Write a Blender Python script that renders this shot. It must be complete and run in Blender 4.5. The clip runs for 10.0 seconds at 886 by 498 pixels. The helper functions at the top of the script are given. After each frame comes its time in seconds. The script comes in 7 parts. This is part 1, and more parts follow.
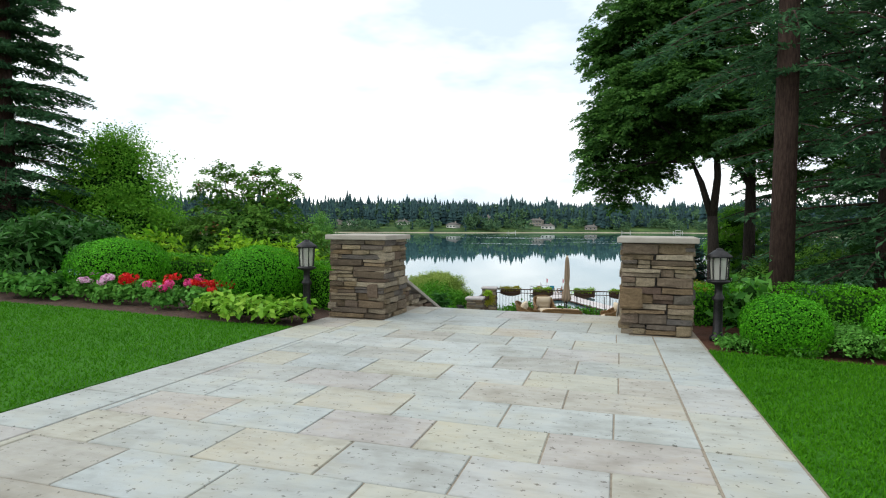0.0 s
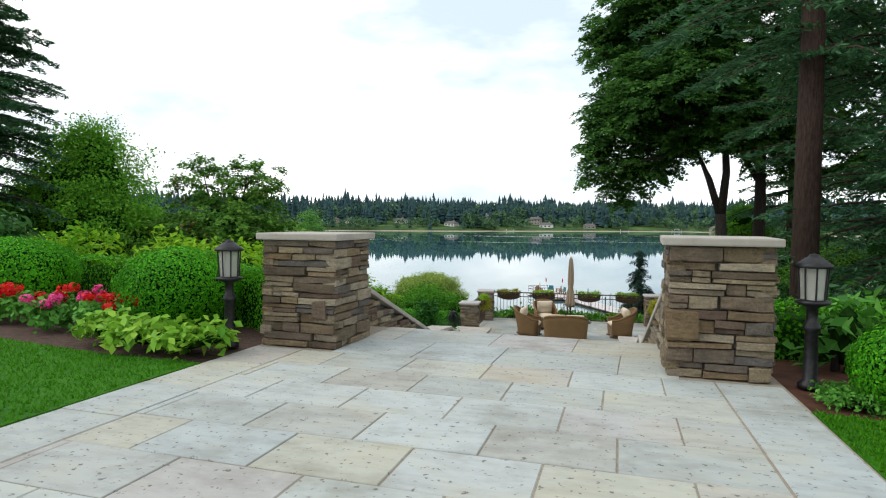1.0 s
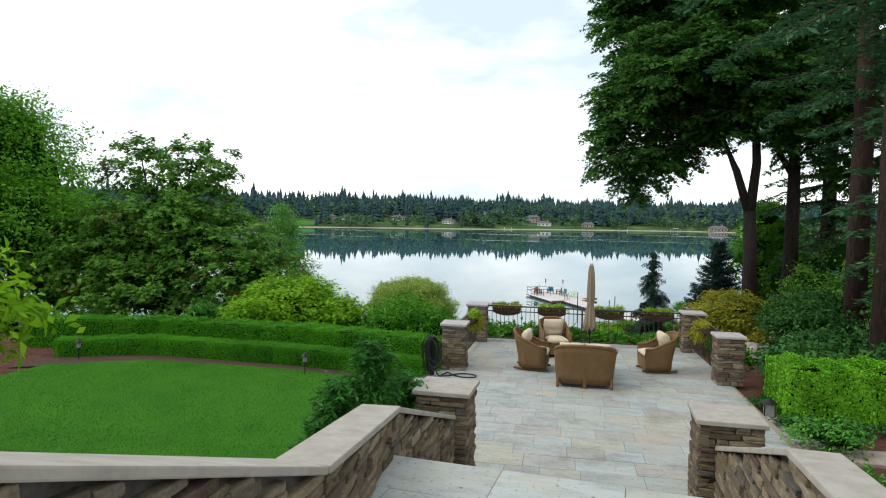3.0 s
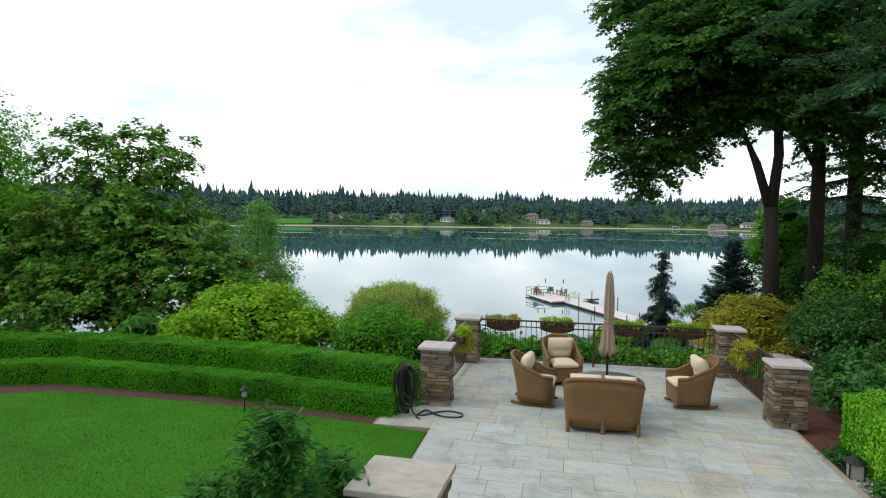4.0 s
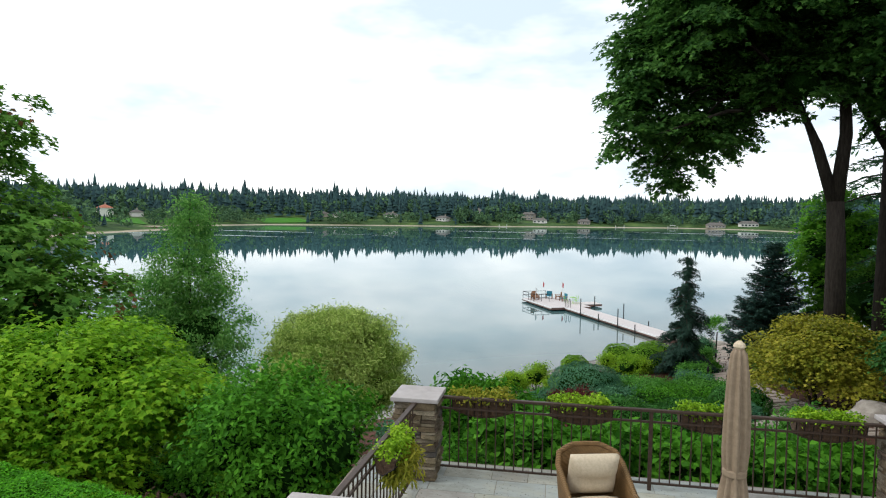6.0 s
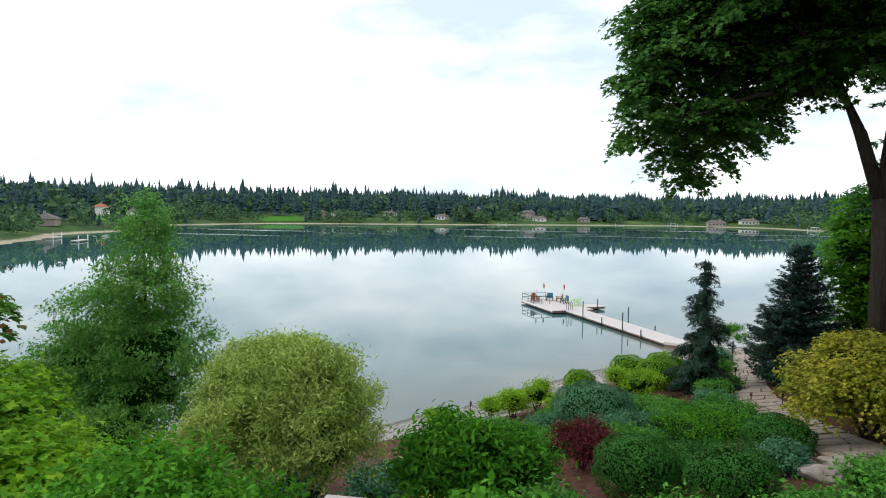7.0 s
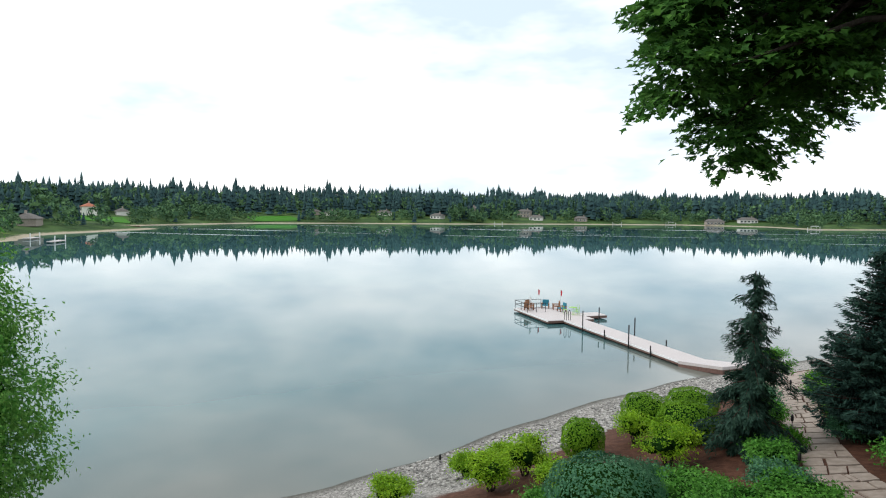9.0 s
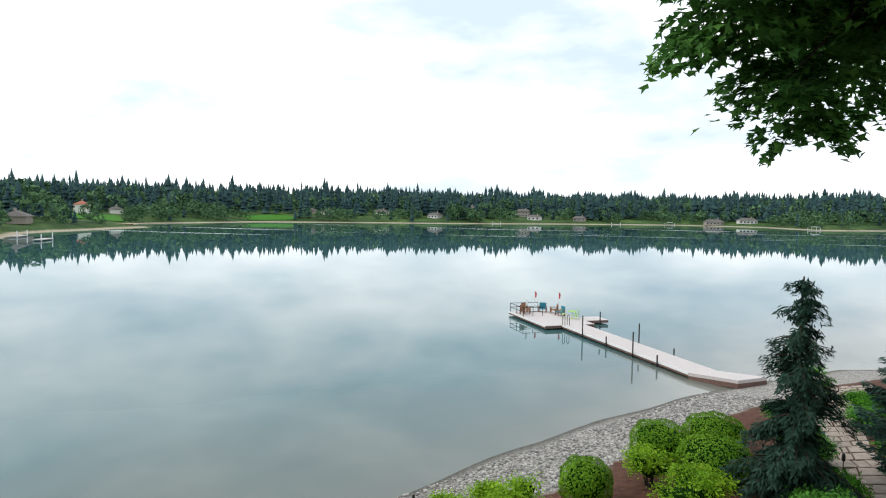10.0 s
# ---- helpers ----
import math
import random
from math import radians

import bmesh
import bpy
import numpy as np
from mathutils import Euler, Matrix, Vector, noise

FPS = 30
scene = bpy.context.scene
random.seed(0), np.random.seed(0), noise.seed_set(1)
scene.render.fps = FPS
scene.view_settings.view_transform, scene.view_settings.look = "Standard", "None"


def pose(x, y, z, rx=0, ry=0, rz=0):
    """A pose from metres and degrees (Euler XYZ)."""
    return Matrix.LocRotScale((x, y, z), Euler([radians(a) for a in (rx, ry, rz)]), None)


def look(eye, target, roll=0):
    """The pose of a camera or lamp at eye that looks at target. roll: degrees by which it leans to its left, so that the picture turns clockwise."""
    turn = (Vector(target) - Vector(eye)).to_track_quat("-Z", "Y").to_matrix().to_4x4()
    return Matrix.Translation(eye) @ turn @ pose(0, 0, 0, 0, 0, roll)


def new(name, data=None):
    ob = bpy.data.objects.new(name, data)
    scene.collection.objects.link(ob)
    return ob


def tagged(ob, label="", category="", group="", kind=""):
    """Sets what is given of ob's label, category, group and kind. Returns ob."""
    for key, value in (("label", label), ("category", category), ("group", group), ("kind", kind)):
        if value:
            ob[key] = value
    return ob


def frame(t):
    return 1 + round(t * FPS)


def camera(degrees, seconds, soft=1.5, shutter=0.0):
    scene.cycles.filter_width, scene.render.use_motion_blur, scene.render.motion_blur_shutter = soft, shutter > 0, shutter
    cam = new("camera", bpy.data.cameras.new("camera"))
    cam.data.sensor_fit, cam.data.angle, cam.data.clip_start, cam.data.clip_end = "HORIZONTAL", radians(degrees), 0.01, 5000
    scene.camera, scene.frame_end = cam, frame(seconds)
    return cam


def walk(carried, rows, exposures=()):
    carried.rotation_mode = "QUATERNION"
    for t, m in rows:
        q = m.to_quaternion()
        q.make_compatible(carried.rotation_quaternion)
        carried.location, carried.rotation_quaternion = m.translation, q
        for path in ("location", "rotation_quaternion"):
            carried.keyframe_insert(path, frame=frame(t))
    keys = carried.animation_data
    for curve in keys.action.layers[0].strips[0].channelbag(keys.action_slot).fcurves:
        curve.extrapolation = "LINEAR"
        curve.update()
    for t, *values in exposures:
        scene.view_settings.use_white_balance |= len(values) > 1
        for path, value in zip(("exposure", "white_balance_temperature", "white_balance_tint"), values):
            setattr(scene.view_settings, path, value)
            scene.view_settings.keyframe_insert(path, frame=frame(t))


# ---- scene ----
cam = camera(69.8, 10.0, soft=1.1)
PATH = [
    (0, (0.751, 0.043, 1.097), (0.138, 1.945, 1.008), 0.4),
    (0.5, (0.566, 0.964, 1.076), (-0.045, 2.866, 0.986), 0.4),
    (1, (0.362, 1.922, 1.059), (-0.246, 3.825, 0.965), 0.5),
    (1.5, (0.151, 2.982, 1.033), (-0.457, 4.885, 0.94), 0.4),
    (2, (-0.051, 4.11, 1.042), (-0.66, 6.012, 0.943), 0.7),
    (2.5, (-0.361, 5.355, 0.992), (-0.964, 7.259, 0.892), 0.9),
    (4, (-1.225, 9.676, 0.889), (-1.822, 11.581, 0.782), 0.9),
    (4.5, (-1.506, 11.282, 0.861), (-2.102, 13.188, 0.751), 0.8),
    (5, (-1.778, 12.916, 0.855), (-2.374, 14.822, 0.744), 0.8),
    (5.5, (-2.047, 14.55, 0.846), (-2.641, 16.456, 0.735), 0.8),
    (5.7, (-2.196, 15.283, 0.809), (-2.784, 17.191, 0.7), 0.9),
    (7, (-2.951, 19.484, 0.89), (-3.536, 21.393, 0.775), 0.7),
    (7.5, (-3.147, 21.252, 0.933), (-3.729, 23.162, 0.818), 0.7),
    (8, (-3.351, 22.987, 0.953), (-3.932, 24.897, 0.838), 0.7),
    (8.5, (-3.569, 24.998, 0.879), (-4.149, 26.909, 0.765), 0.6),
    (9, (-3.823, 27.211, 0.763), (-4.399, 29.123, 0.646), 0.6),
    (9.5, (-4.042, 29.341, 0.665), (-4.615, 31.253, 0.547), 0.7),
    (10, (-4.289, 31.428, 0.506), (-4.86, 33.341, 0.388), 0.8),
]
walk(cam, [(t, look(eye, target, roll)) for t, eye, target, roll in PATH])


# ---- light: bright overcast sky, soft sun ----
world = bpy.data.worlds.new("overcast_sky")
scene.world = world
world.use_nodes = True
wn, wl = world.node_tree.nodes, world.node_tree.links
wn.clear()


def wnode(kind, **kw):
    n = wn.new(kind)
    for k, v in kw.items():
        n.inputs[k].default_value = v
    return n


sky = wn.new("ShaderNodeTexSky")
sky.sky_type, sky.sun_disc = "NISHITA", False
sky.sun_elevation, sky.sun_rotation = radians(43), radians(292)
sky_bg = wnode("ShaderNodeBackground", Strength=0.10)
wl.new(sky.outputs[0], sky_bg.inputs[0])
wco = wn.new("ShaderNodeTexCoord")
wmap = wn.new("ShaderNodeMapping")
wmap.inputs["Scale"].default_value = (1.5, 1.5, 4.2)
wmap.inputs["Location"].default_value = (0.4, 0.15, 0.3)
wl.new(wco.outputs["Generated"], wmap.inputs[0])
wno = wnode("ShaderNodeTexNoise", Scale=1.7, Detail=5.0, Roughness=0.55)
wl.new(wmap.outputs[0], wno.inputs["Vector"])
wra = wn.new("ShaderNodeValToRGB")
wra.color_ramp.elements[0].position, wra.color_ramp.elements[0].color = 0.36, (0.50, 0.59, 0.67, 1)
wra.color_ramp.elements[1].position, wra.color_ramp.elements[1].color = 0.60, (1.0, 1.0, 1.0, 1)
wl.new(wno.outputs[0], wra.inputs[0])
cloud_bg = wnode("ShaderNodeBackground", Strength=1.65)
wl.new(wra.outputs[0], cloud_bg.inputs[0])
wmix = wnode("ShaderNodeMixShader", Fac=0.9)
wl.new(sky_bg.outputs[0], wmix.inputs[1])
wl.new(cloud_bg.outputs[0], wmix.inputs[2])
wout = wn.new("ShaderNodeOutputWorld")
wl.new(wmix.outputs[0], wout.inputs[0])

sun_data = bpy.data.lights.new("sun", "SUN")
sun_data.energy, sun_data.angle, sun_data.color = 1.4, radians(25), (1.0, 0.96, 0.9)
sun = new("sun", sun_data)
sun.matrix_world = look((-46, 2, 48), (0, 20, 0))


# ---- materials ----
class Nodes:
    """A small wrapper to chain shader nodes."""

    def __init__(self, name):
        self.mat = bpy.data.materials.new(name)
        self.mat.use_nodes = True
        self.t = self.mat.node_tree
        self.bsdf = self.t.nodes["Principled BSDF"]
        self.out = self.t.nodes["Material Output"]

    def add(self, kind, links=(), **values):
        n = self.t.nodes.new("ShaderNode" + kind)
        for k, v in values.items():
            n.inputs[k.replace("_", " ")].default_value = v
        for src, dst in links:
            self.t.links.new(src, n.inputs[dst])
        return n

    def link(self, a, b):
        self.t.links.new(a, b)

    def noise(self, scale, detail=4.0, rough=0.6, stretch=None, world_space=True):
        g = self.add("NewGeometry") if world_space else self.add("TexCoord")
        src = g.outputs["Position"] if world_space else g.outputs["Object"]
        if stretch:
            m = self.add("Mapping", [(src, "Vector")])
            m.inputs["Scale"].default_value = stretch
            src = m.outputs[0]
        return self.add("TexNoise", [(src, "Vector")], Scale=scale, Detail=detail, Roughness=rough).outputs[0]

    def ramp(self, fac, stops):
        r = self.add("ValToRGB", [(fac, "Fac")])
        while len(r.color_ramp.elements) < len(stops):
            r.color_ramp.elements.new(0.5)
        for e, (p, c) in zip(r.color_ramp.elements, stops):
            e.position, e.color = p, (*c, 1) if len(c) == 3 else c
        return r.outputs[0]

    def mix(self, fac, a, b, blend="MIX"):
        m = self.t.nodes.new("ShaderNodeMix")
        m.data_type, m.blend_type = "RGBA", blend
        for v, i in ((fac, 0), (a, 6), (b, 7)):
            if isinstance(v, (int, float)):
                m.inputs[i].default_value = v
            elif isinstance(v, tuple):
                m.inputs[i].default_value = (*v, 1)
            else:
                self.t.links.new(v, m.inputs[i])
        return m.outputs[2]

    def bump(self, height, strength=0.4, distance=0.01):
        b = self.add("Bump", [(height, "Height")], Strength=strength, Distance=distance)
        self.link(b.outputs[0], self.bsdf.inputs["Normal"])

    def done(self, color, rough=0.7, metal=0.0, spec=0.5):
        for v, k in ((color, "Base Color"), (rough, "Roughness"), (metal, "Metallic"), (spec, "Specular IOR Level")):
            if isinstance(v, (int, float)):
                self.bsdf.inputs[k].default_value = v
            elif isinstance(v, tuple):
                self.bsdf.inputs[k].default_value = (*v, 1)
            else:
                self.link(v, self.bsdf.inputs[k])
        return self.mat


def leaf_material(name, dark, mid, light, rough=0.55, glow=0.25, patch=0.35):
    """Leaves whose tone varies leaf by leaf and in soft patches; some light passes through them."""
    n = Nodes(name)
    geo = n.add("NewGeometry")
    c = n.ramp(geo.outputs["Random Per Island"], [(0.0, dark), (0.5, mid), (1.0, light)])
    c = n.mix(patch, c, n.ramp(n.noise(0.9, 3), [(0.35, dark), (0.65, light)]))
    n.done(c, rough, 0.0, 0.1)
    tr = n.add("BsdfTranslucent")
    n.link(c, tr.inputs[0])
    m = n.add("MixShader", [(n.bsdf.outputs[0], 1), (tr.outputs[0], 2)], Fac=glow)
    n.link(m.outputs[0], n.out.inputs[0])
    return n.mat


def plain_material(name, a, b, scale=30.0, rough=0.6, metal=0.0, bump=0.2, distance=0.003, stretch=None):
    n = Nodes(name)
    f = n.noise(scale, 5, 0.6, stretch, world_space=False)
    n.bump(f, bump, distance)
    return n.done(n.ramp(f, [(0.3, a), (0.7, b)]), rough, metal)


def stone_material():
    n = Nodes("ledge_stone")
    rnd = n.add("ObjectInfo").outputs["Random"]
    tint = n.ramp(rnd, [(0.0, (0.303, 0.243, 0.151)), (0.14, (0.138, 0.111, 0.084)), (0.28, (0.407, 0.345, 0.232)), (0.42, (0.154, 0.149, 0.148)),
                        (0.56, (0.264, 0.194, 0.114)), (0.70, (0.451, 0.407, 0.313)), (0.84, (0.160, 0.113, 0.090)), (1.0, (0.352, 0.305, 0.215))])
    big, fine = n.noise(7.0, 4), n.noise(60.0, 6, 0.7)
    c = n.mix(0.5, tint, n.ramp(big, [(0.3, (0.46, 0.42, 0.38)), (0.66, (1.1, 1.02, 0.92))]), "MULTIPLY")
    c = n.mix(0.7, c, n.ramp(fine, [(0.3, (0.45, 0.43, 0.40)), (0.65, (1, 1, 1))]), "MULTIPLY")
    c = n.mix(0.55, c, n.ramp(n.noise(16.0, 5, 0.65, (0.6, 0.6, 3.0)), [(0.34, (0.40, 0.38, 0.34)), (0.6, (1.0, 1.0, 0.98))]), "MULTIPLY")
    n.bump(n.mix(0.45, big, fine), 1.0, 0.04)
    return n.done(c, 0.85, 0, 0.25)


def slab_material():
    n = Nodes("sawn_flagstone")
    rnd = n.add("ObjectInfo").outputs["Random"]
    tint = n.ramp(rnd, [(0.0, (0.372, 0.410, 0.400)), (0.22, (0.344, 0.370, 0.350)), (0.4, (0.411, 0.450, 0.440)), (0.56, (0.368, 0.355, 0.335)),
                        (0.7, (0.401, 0.405, 0.340)), (0.85, (0.372, 0.415, 0.415)), (1.0, (0.344, 0.340, 0.300))])
    grain = n.noise(3.0, 6, 0.65, (1.0, 3.0, 1.0))
    c = n.mix(0.6, tint, n.ramp(grain, [(0.3, (0.68, 0.66, 0.63)), (0.55, (1, 1, 1)), (0.75, (1.12, 1.06, 0.96))]), "MULTIPLY")
    stain = n.noise(1.1, 5, 0.7)
    c = n.mix(0.7, c, n.ramp(stain, [(0.32, (0.60, 0.56, 0.49)), (0.5, (1, 1, 1)), (0.64, (1.04, 0.96, 0.82))]), "MULTIPLY")
    speck = n.noise(26.0, 3, 0.6)
    c = n.mix(1.0, c, n.ramp(speck, [(0.32, (0.40, 0.38, 0.35)), (0.385, (1, 1, 1))]), "MULTIPLY")
    n.bump(n.noise(35.0, 6, 0.7), 0.35, 0.006)
    return n.done(c, 0.72, 0, 0.35)


def ground_material():
    n = Nodes("garden_soil")
    geo = n.add("NewGeometry")
    f = n.noise(4.0, 6, 0.65)
    soil = n.ramp(f, [(0.3, (0.045, 0.021, 0.013)), (0.7, (0.125, 0.056, 0.036))])
    sep = n.add("SeparateXYZ", [(geo.outputs["Position"], 0)])
    # pebble beach in a band above the water line, sparse green farther off
    wob = n.add("Math", [(n.noise(0.8, 3), 0), (sep.outputs[2], 1)])
    peb = n.add("TexVoronoi", [(geo.outputs["Position"], "Vector")], Scale=15.0)
    pc = n.ramp(peb.outputs["Color"], [(0.1, (0.11, 0.105, 0.095)), (0.5, (0.26, 0.25, 0.23)), (0.9, (0.43, 0.41, 0.38))])
    beach = n.add("MapRange", [(wob.outputs[0], 0)], From_Min=-8.1, From_Max=-7.85)
    c = n.mix(beach.outputs[0], pc, soil)
    wet = n.add("MapRange", [(sep.outputs[2], 0)], From_Min=-9.80, From_Max=-9.66)
    c = n.mix(wet.outputs[0], n.ramp(f, [(0.3, (0.06, 0.06, 0.05)), (0.7, (0.12, 0.115, 0.10))]), c)
    far = n.add("MapRange", [(sep.outputs[1], 0)], From_Min=110, From_Max=150)
    scrub = n.ramp(n.noise(0.05, 6, 0.7), [(0.35, (0.02, 0.05, 0.015)), (0.55, (0.05, 0.10, 0.025)), (0.68, (0.11, 0.17, 0.04))])
    shore = n.add("MapRange", [(wob.outputs[0], 0)], From_Min=-8.95, From_Max=-8.7)
    scrub = n.mix(shore.outputs[0], (0.36, 0.31, 0.23), scrub)
    c = n.mix(far.outputs[0], c, scrub)
    n.bump(n.mix(beach.outputs[0], peb.outputs["Distance"], f), 0.7, 0.04)
    return n.done(c, 0.9, 0, 0.15)


def water_material():
    n = Nodes("lake_water")
    ripple = n.noise(1.6, 3, 0.5, (1.0, 2.2, 1.0))
    b = n.add("Bump", [(ripple, "Height")], Strength=0.006, Distance=0.05)
    fres = n.add("Fresnel", [(b.outputs[0], "Normal")], IOR=1.42)
    body = n.add("BsdfDiffuse")
    deep = n.ramp(n.noise(0.03, 3), [(0.3, (0.034, 0.104, 0.110)), (0.7, (0.054, 0.132, 0.138))])
    # the sandy lake bed shows through the shallows along the near shore
    pos = n.add("NewGeometry").outputs["Position"]
    off = n.add("VectorMath", [(pos, 0)])
    off.operation = "DOT_PRODUCT"
    off.inputs[1].default_value = (-0.835, 0.55, 0.0)
    wave = n.add("Math", [(n.noise(0.12, 3), 0), (off.outputs["Value"], 2)])
    wave.operation = "MULTIPLY_ADD"
    wave.inputs[1].default_value = 7.0
    shallow = n.add("MapRange", [(wave.outputs[0], 0)], From_Min=40.0, From_Max=56.0, To_Min=0.85, To_Max=0.0)
    n.link(n.mix(shallow.outputs[0], deep, (0.205, 0.185, 0.150)), body.inputs[0])
    rough = n.ramp(n.noise(0.02, 4, 0.6, (0.22, 2.6, 1.0)), [(0.50, (0.012, 0.012, 0.012)), (0.60, (0.03, 0.03, 0.03)), (0.68, (0.26, 0.26, 0.26))])
    north = n.add("SeparateXYZ", [(n.add("NewGeometry").outputs["Position"], 0)])
    open_water = n.add("MapRange", [(north.outputs[1], 0)], From_Min=190.0, From_Max=260.0)
    rough = n.mix(open_water.outputs[0], (0.012, 0.012, 0.012), rough)
    gloss = n.add("BsdfGlossy", [(rough, "Roughness"), (b.outputs[0], "Normal")])
    gloss.inputs[0].default_value = (0.95, 0.98, 0.995, 1)
    m = n.add("MixShader", [(fres.outputs[0], 0), (body.outputs[0], 1), (gloss.outputs[0], 2)])
    n.link(m.outputs[0], n.out.inputs[0])
    return n.mat


def lawn_material():
    n = Nodes("mown_lawn")
    f, g = n.noise(90.0, 4, 0.7), n.noise(1.3, 4, 0.6)
    c = n.ramp(f, [(0.3, (0.016, 0.092, 0.003)), (0.7, (0.056, 0.225, 0.008))])
    c = n.mix(0.75, c, n.ramp(g, [(0.3, (0.62, 0.70, 0.6)), (0.5, (1.0, 1.0, 1.0)), (0.7, (1.35, 1.15, 1.0))]), "MULTIPLY")
    n.bump(f, 0.8, 0.02)
    return n.done(c, 0.8, 0, 0.15)


def bark_material(name, a, b):
    n = Nodes(name)
    f = n.noise(6.0, 6, 0.7, (3.0, 3.0, 0.5), world_space=False)
    n.bump(f, 1.0, 0.05)
    return n.done(n.ramp(f, [(0.3, a), (0.7, b)]), 0.9, 0, 0.15)


def wicker_material():
    n = Nodes("brown_wicker")
    co = n.add("TexCoord")
    w1 = n.add("TexWave", [(co.outputs["Object"], "Vector")], Scale=28.0, Distortion=0.6)
    w1.bands_direction = "Z"
    w2 = n.add("TexWave", [(co.outputs["Object"], "Vector")], Scale=20.0, Distortion=0.6)
    w2.bands_direction = "DIAGONAL"
    f = n.mix(0.5, w1.outputs[0], w2.outputs[0], "MULTIPLY")
    c = n.ramp(f, [(0.0, (0.070, 0.038, 0.014)), (0.6, (0.285, 0.168, 0.066))])
    c = n.mix(0.5, c, n.ramp(n.noise(5.0, 3, world_space=False), [(0.3, (0.7, 0.7, 0.7)), (0.7, (1.1, 1.05, 1.0))]), "MULTIPLY")
    n.bump(f, 0.7, 0.008)
    return n.done(c, 0.6, 0, 0.3)


STONE, SLAB, GROUND, WATERM, LAWN, WICKER = stone_material(), slab_material(), ground_material(), water_material(), lawn_material(), wicker_material()
MORTAR = plain_material("dark_mortar", (0.05, 0.045, 0.04), (0.12, 0.11, 0.10), 20)
JOINT = plain_material("sandy_joint", (0.21, 0.18, 0.135), (0.31, 0.27, 0.21), 25, 0.95)
CAPSTONE = plain_material("sandstone_cap", (0.29, 0.265, 0.225), (0.40, 0.375, 0.33), 6, 0.85, 0, 0.5, 0.015)
CAPGREY = plain_material("grey_cap", (0.34, 0.31, 0.30), (0.45, 0.42, 0.41), 6, 0.8, 0, 0.3, 0.01)
TABLEMETAL = plain_material("hammered_metal", (0.09, 0.105, 0.115), (0.17, 0.19, 0.21), 40, 0.34, 0.8)
IRON = plain_material("dark_iron", (0.013, 0.013, 0.014), (0.034, 0.034, 0.036), 40, 0.5, 0.6)
BRONZE = plain_material("bronze_rail", (0.045, 0.028, 0.020), (0.085, 0.055, 0.040), 30, 0.5, 0.5)
CUSHION = plain_material("cream_cushion", (0.52, 0.43, 0.30), (0.64, 0.54, 0.40), 40, 0.9, 0, 0.3, 0.004)
CANVAS = plain_material("taupe_canvas", (0.22, 0.165, 0.11), (0.30, 0.23, 0.16), 25, 0.9, 0, 0.3, 0.004)
COCO = plain_material("coco_liner", (0.05, 0.03, 0.018), (0.12, 0.07, 0.04), 40, 0.95, 0, 0.8, 0.02)
RUBBER = plain_material("black_hose", (0.006, 0.006, 0.007), (0.02, 0.02, 0.022), 30, 0.45)
DECK = plain_material("weathered_deck", (0.42, 0.38, 0.37), (0.60, 0.56, 0.55), 8, 0.8, 0, 0.3, 0.01, (1, 12, 1))
FASCIA = plain_material("dock_fascia", (0.10, 0.055, 0.045), (0.18, 0.10, 0.08), 10, 0.8)
WHITE = plain_material("white_paint", (0.62, 0.62, 0.62), (0.78, 0.78, 0.77), 12, 0.6)
TEAK = plain_material("teak", (0.16, 0.07, 0.03), (0.28, 0.13, 0.06), 12, 0.6)
TEAL = plain_material("teal_fabric", (0.01, 0.14, 0.20), (0.03, 0.22, 0.30), 20, 0.8)
LIME = plain_material("lime_metal", (0.20, 0.42, 0.05), (0.30, 0.52, 0.10), 20, 0.5)
FLAGRED = plain_material("red_stripe", (0.45, 0.03, 0.04), (0.60, 0.06, 0.07), 30, 0.8)
MULCH = plain_material("mulch", (0.03, 0.016, 0.010), (0.085, 0.042, 0.026), 18, 0.95, 0, 1.0, 0.03)
FLAG = plain_material("flag_path", (0.24, 0.19, 0.155), (0.38, 0.32, 0.27), 4, 0.8, 0, 0.5, 0.02)
ROCK = plain_material("boulder", (0.22, 0.19, 0.16), (0.42, 0.38, 0.33), 4, 0.9, 0, 0.8, 0.05)
pebble_nodes = Nodes("pebbles")
PEBBLES = pebble_nodes.done(pebble_nodes.ramp(pebble_nodes.add("NewGeometry").outputs["Random Per Island"], [(0.0, (0.10, 0.095, 0.09)), (0.5, (0.27, 0.26, 0.24)), (1.0, (0.48, 0.46, 0.43))]), 0.8, 0, 0.3)
BARK_FIR = bark_material("fir_bark", (0.028, 0.019, 0.016), (0.098, 0.066, 0.052))
BARK_DARK = bark_material("maple_bark", (0.018, 0.015, 0.013), (0.060, 0.050, 0.042))
ROOF = plain_material("roof_shingle", (0.07, 0.065, 0.06), (0.15, 0.14, 0.13), 2, 0.9)
SIDING = plain_material("house_siding", (0.22, 0.19, 0.16), (0.34, 0.30, 0.26), 2, 0.8)
SIDING_WHITE = plain_material("white_siding", (0.62, 0.60, 0.57), (0.76, 0.74, 0.71), 2, 0.8)
ROOF_RED = plain_material("red_roof", (0.30, 0.10, 0.06), (0.42, 0.16, 0.10), 2, 0.9)
PANE = plain_material("dark_pane", (0.02, 0.025, 0.03), (0.04, 0.05, 0.06), 1, 0.1)
glass = Nodes("lantern_glass")
GLASS = glass.done((0.62, 0.62, 0.56), 0.25, 0, 0.5)
glass.bsdf.inputs["Transmission Weight"].default_value = 0.6

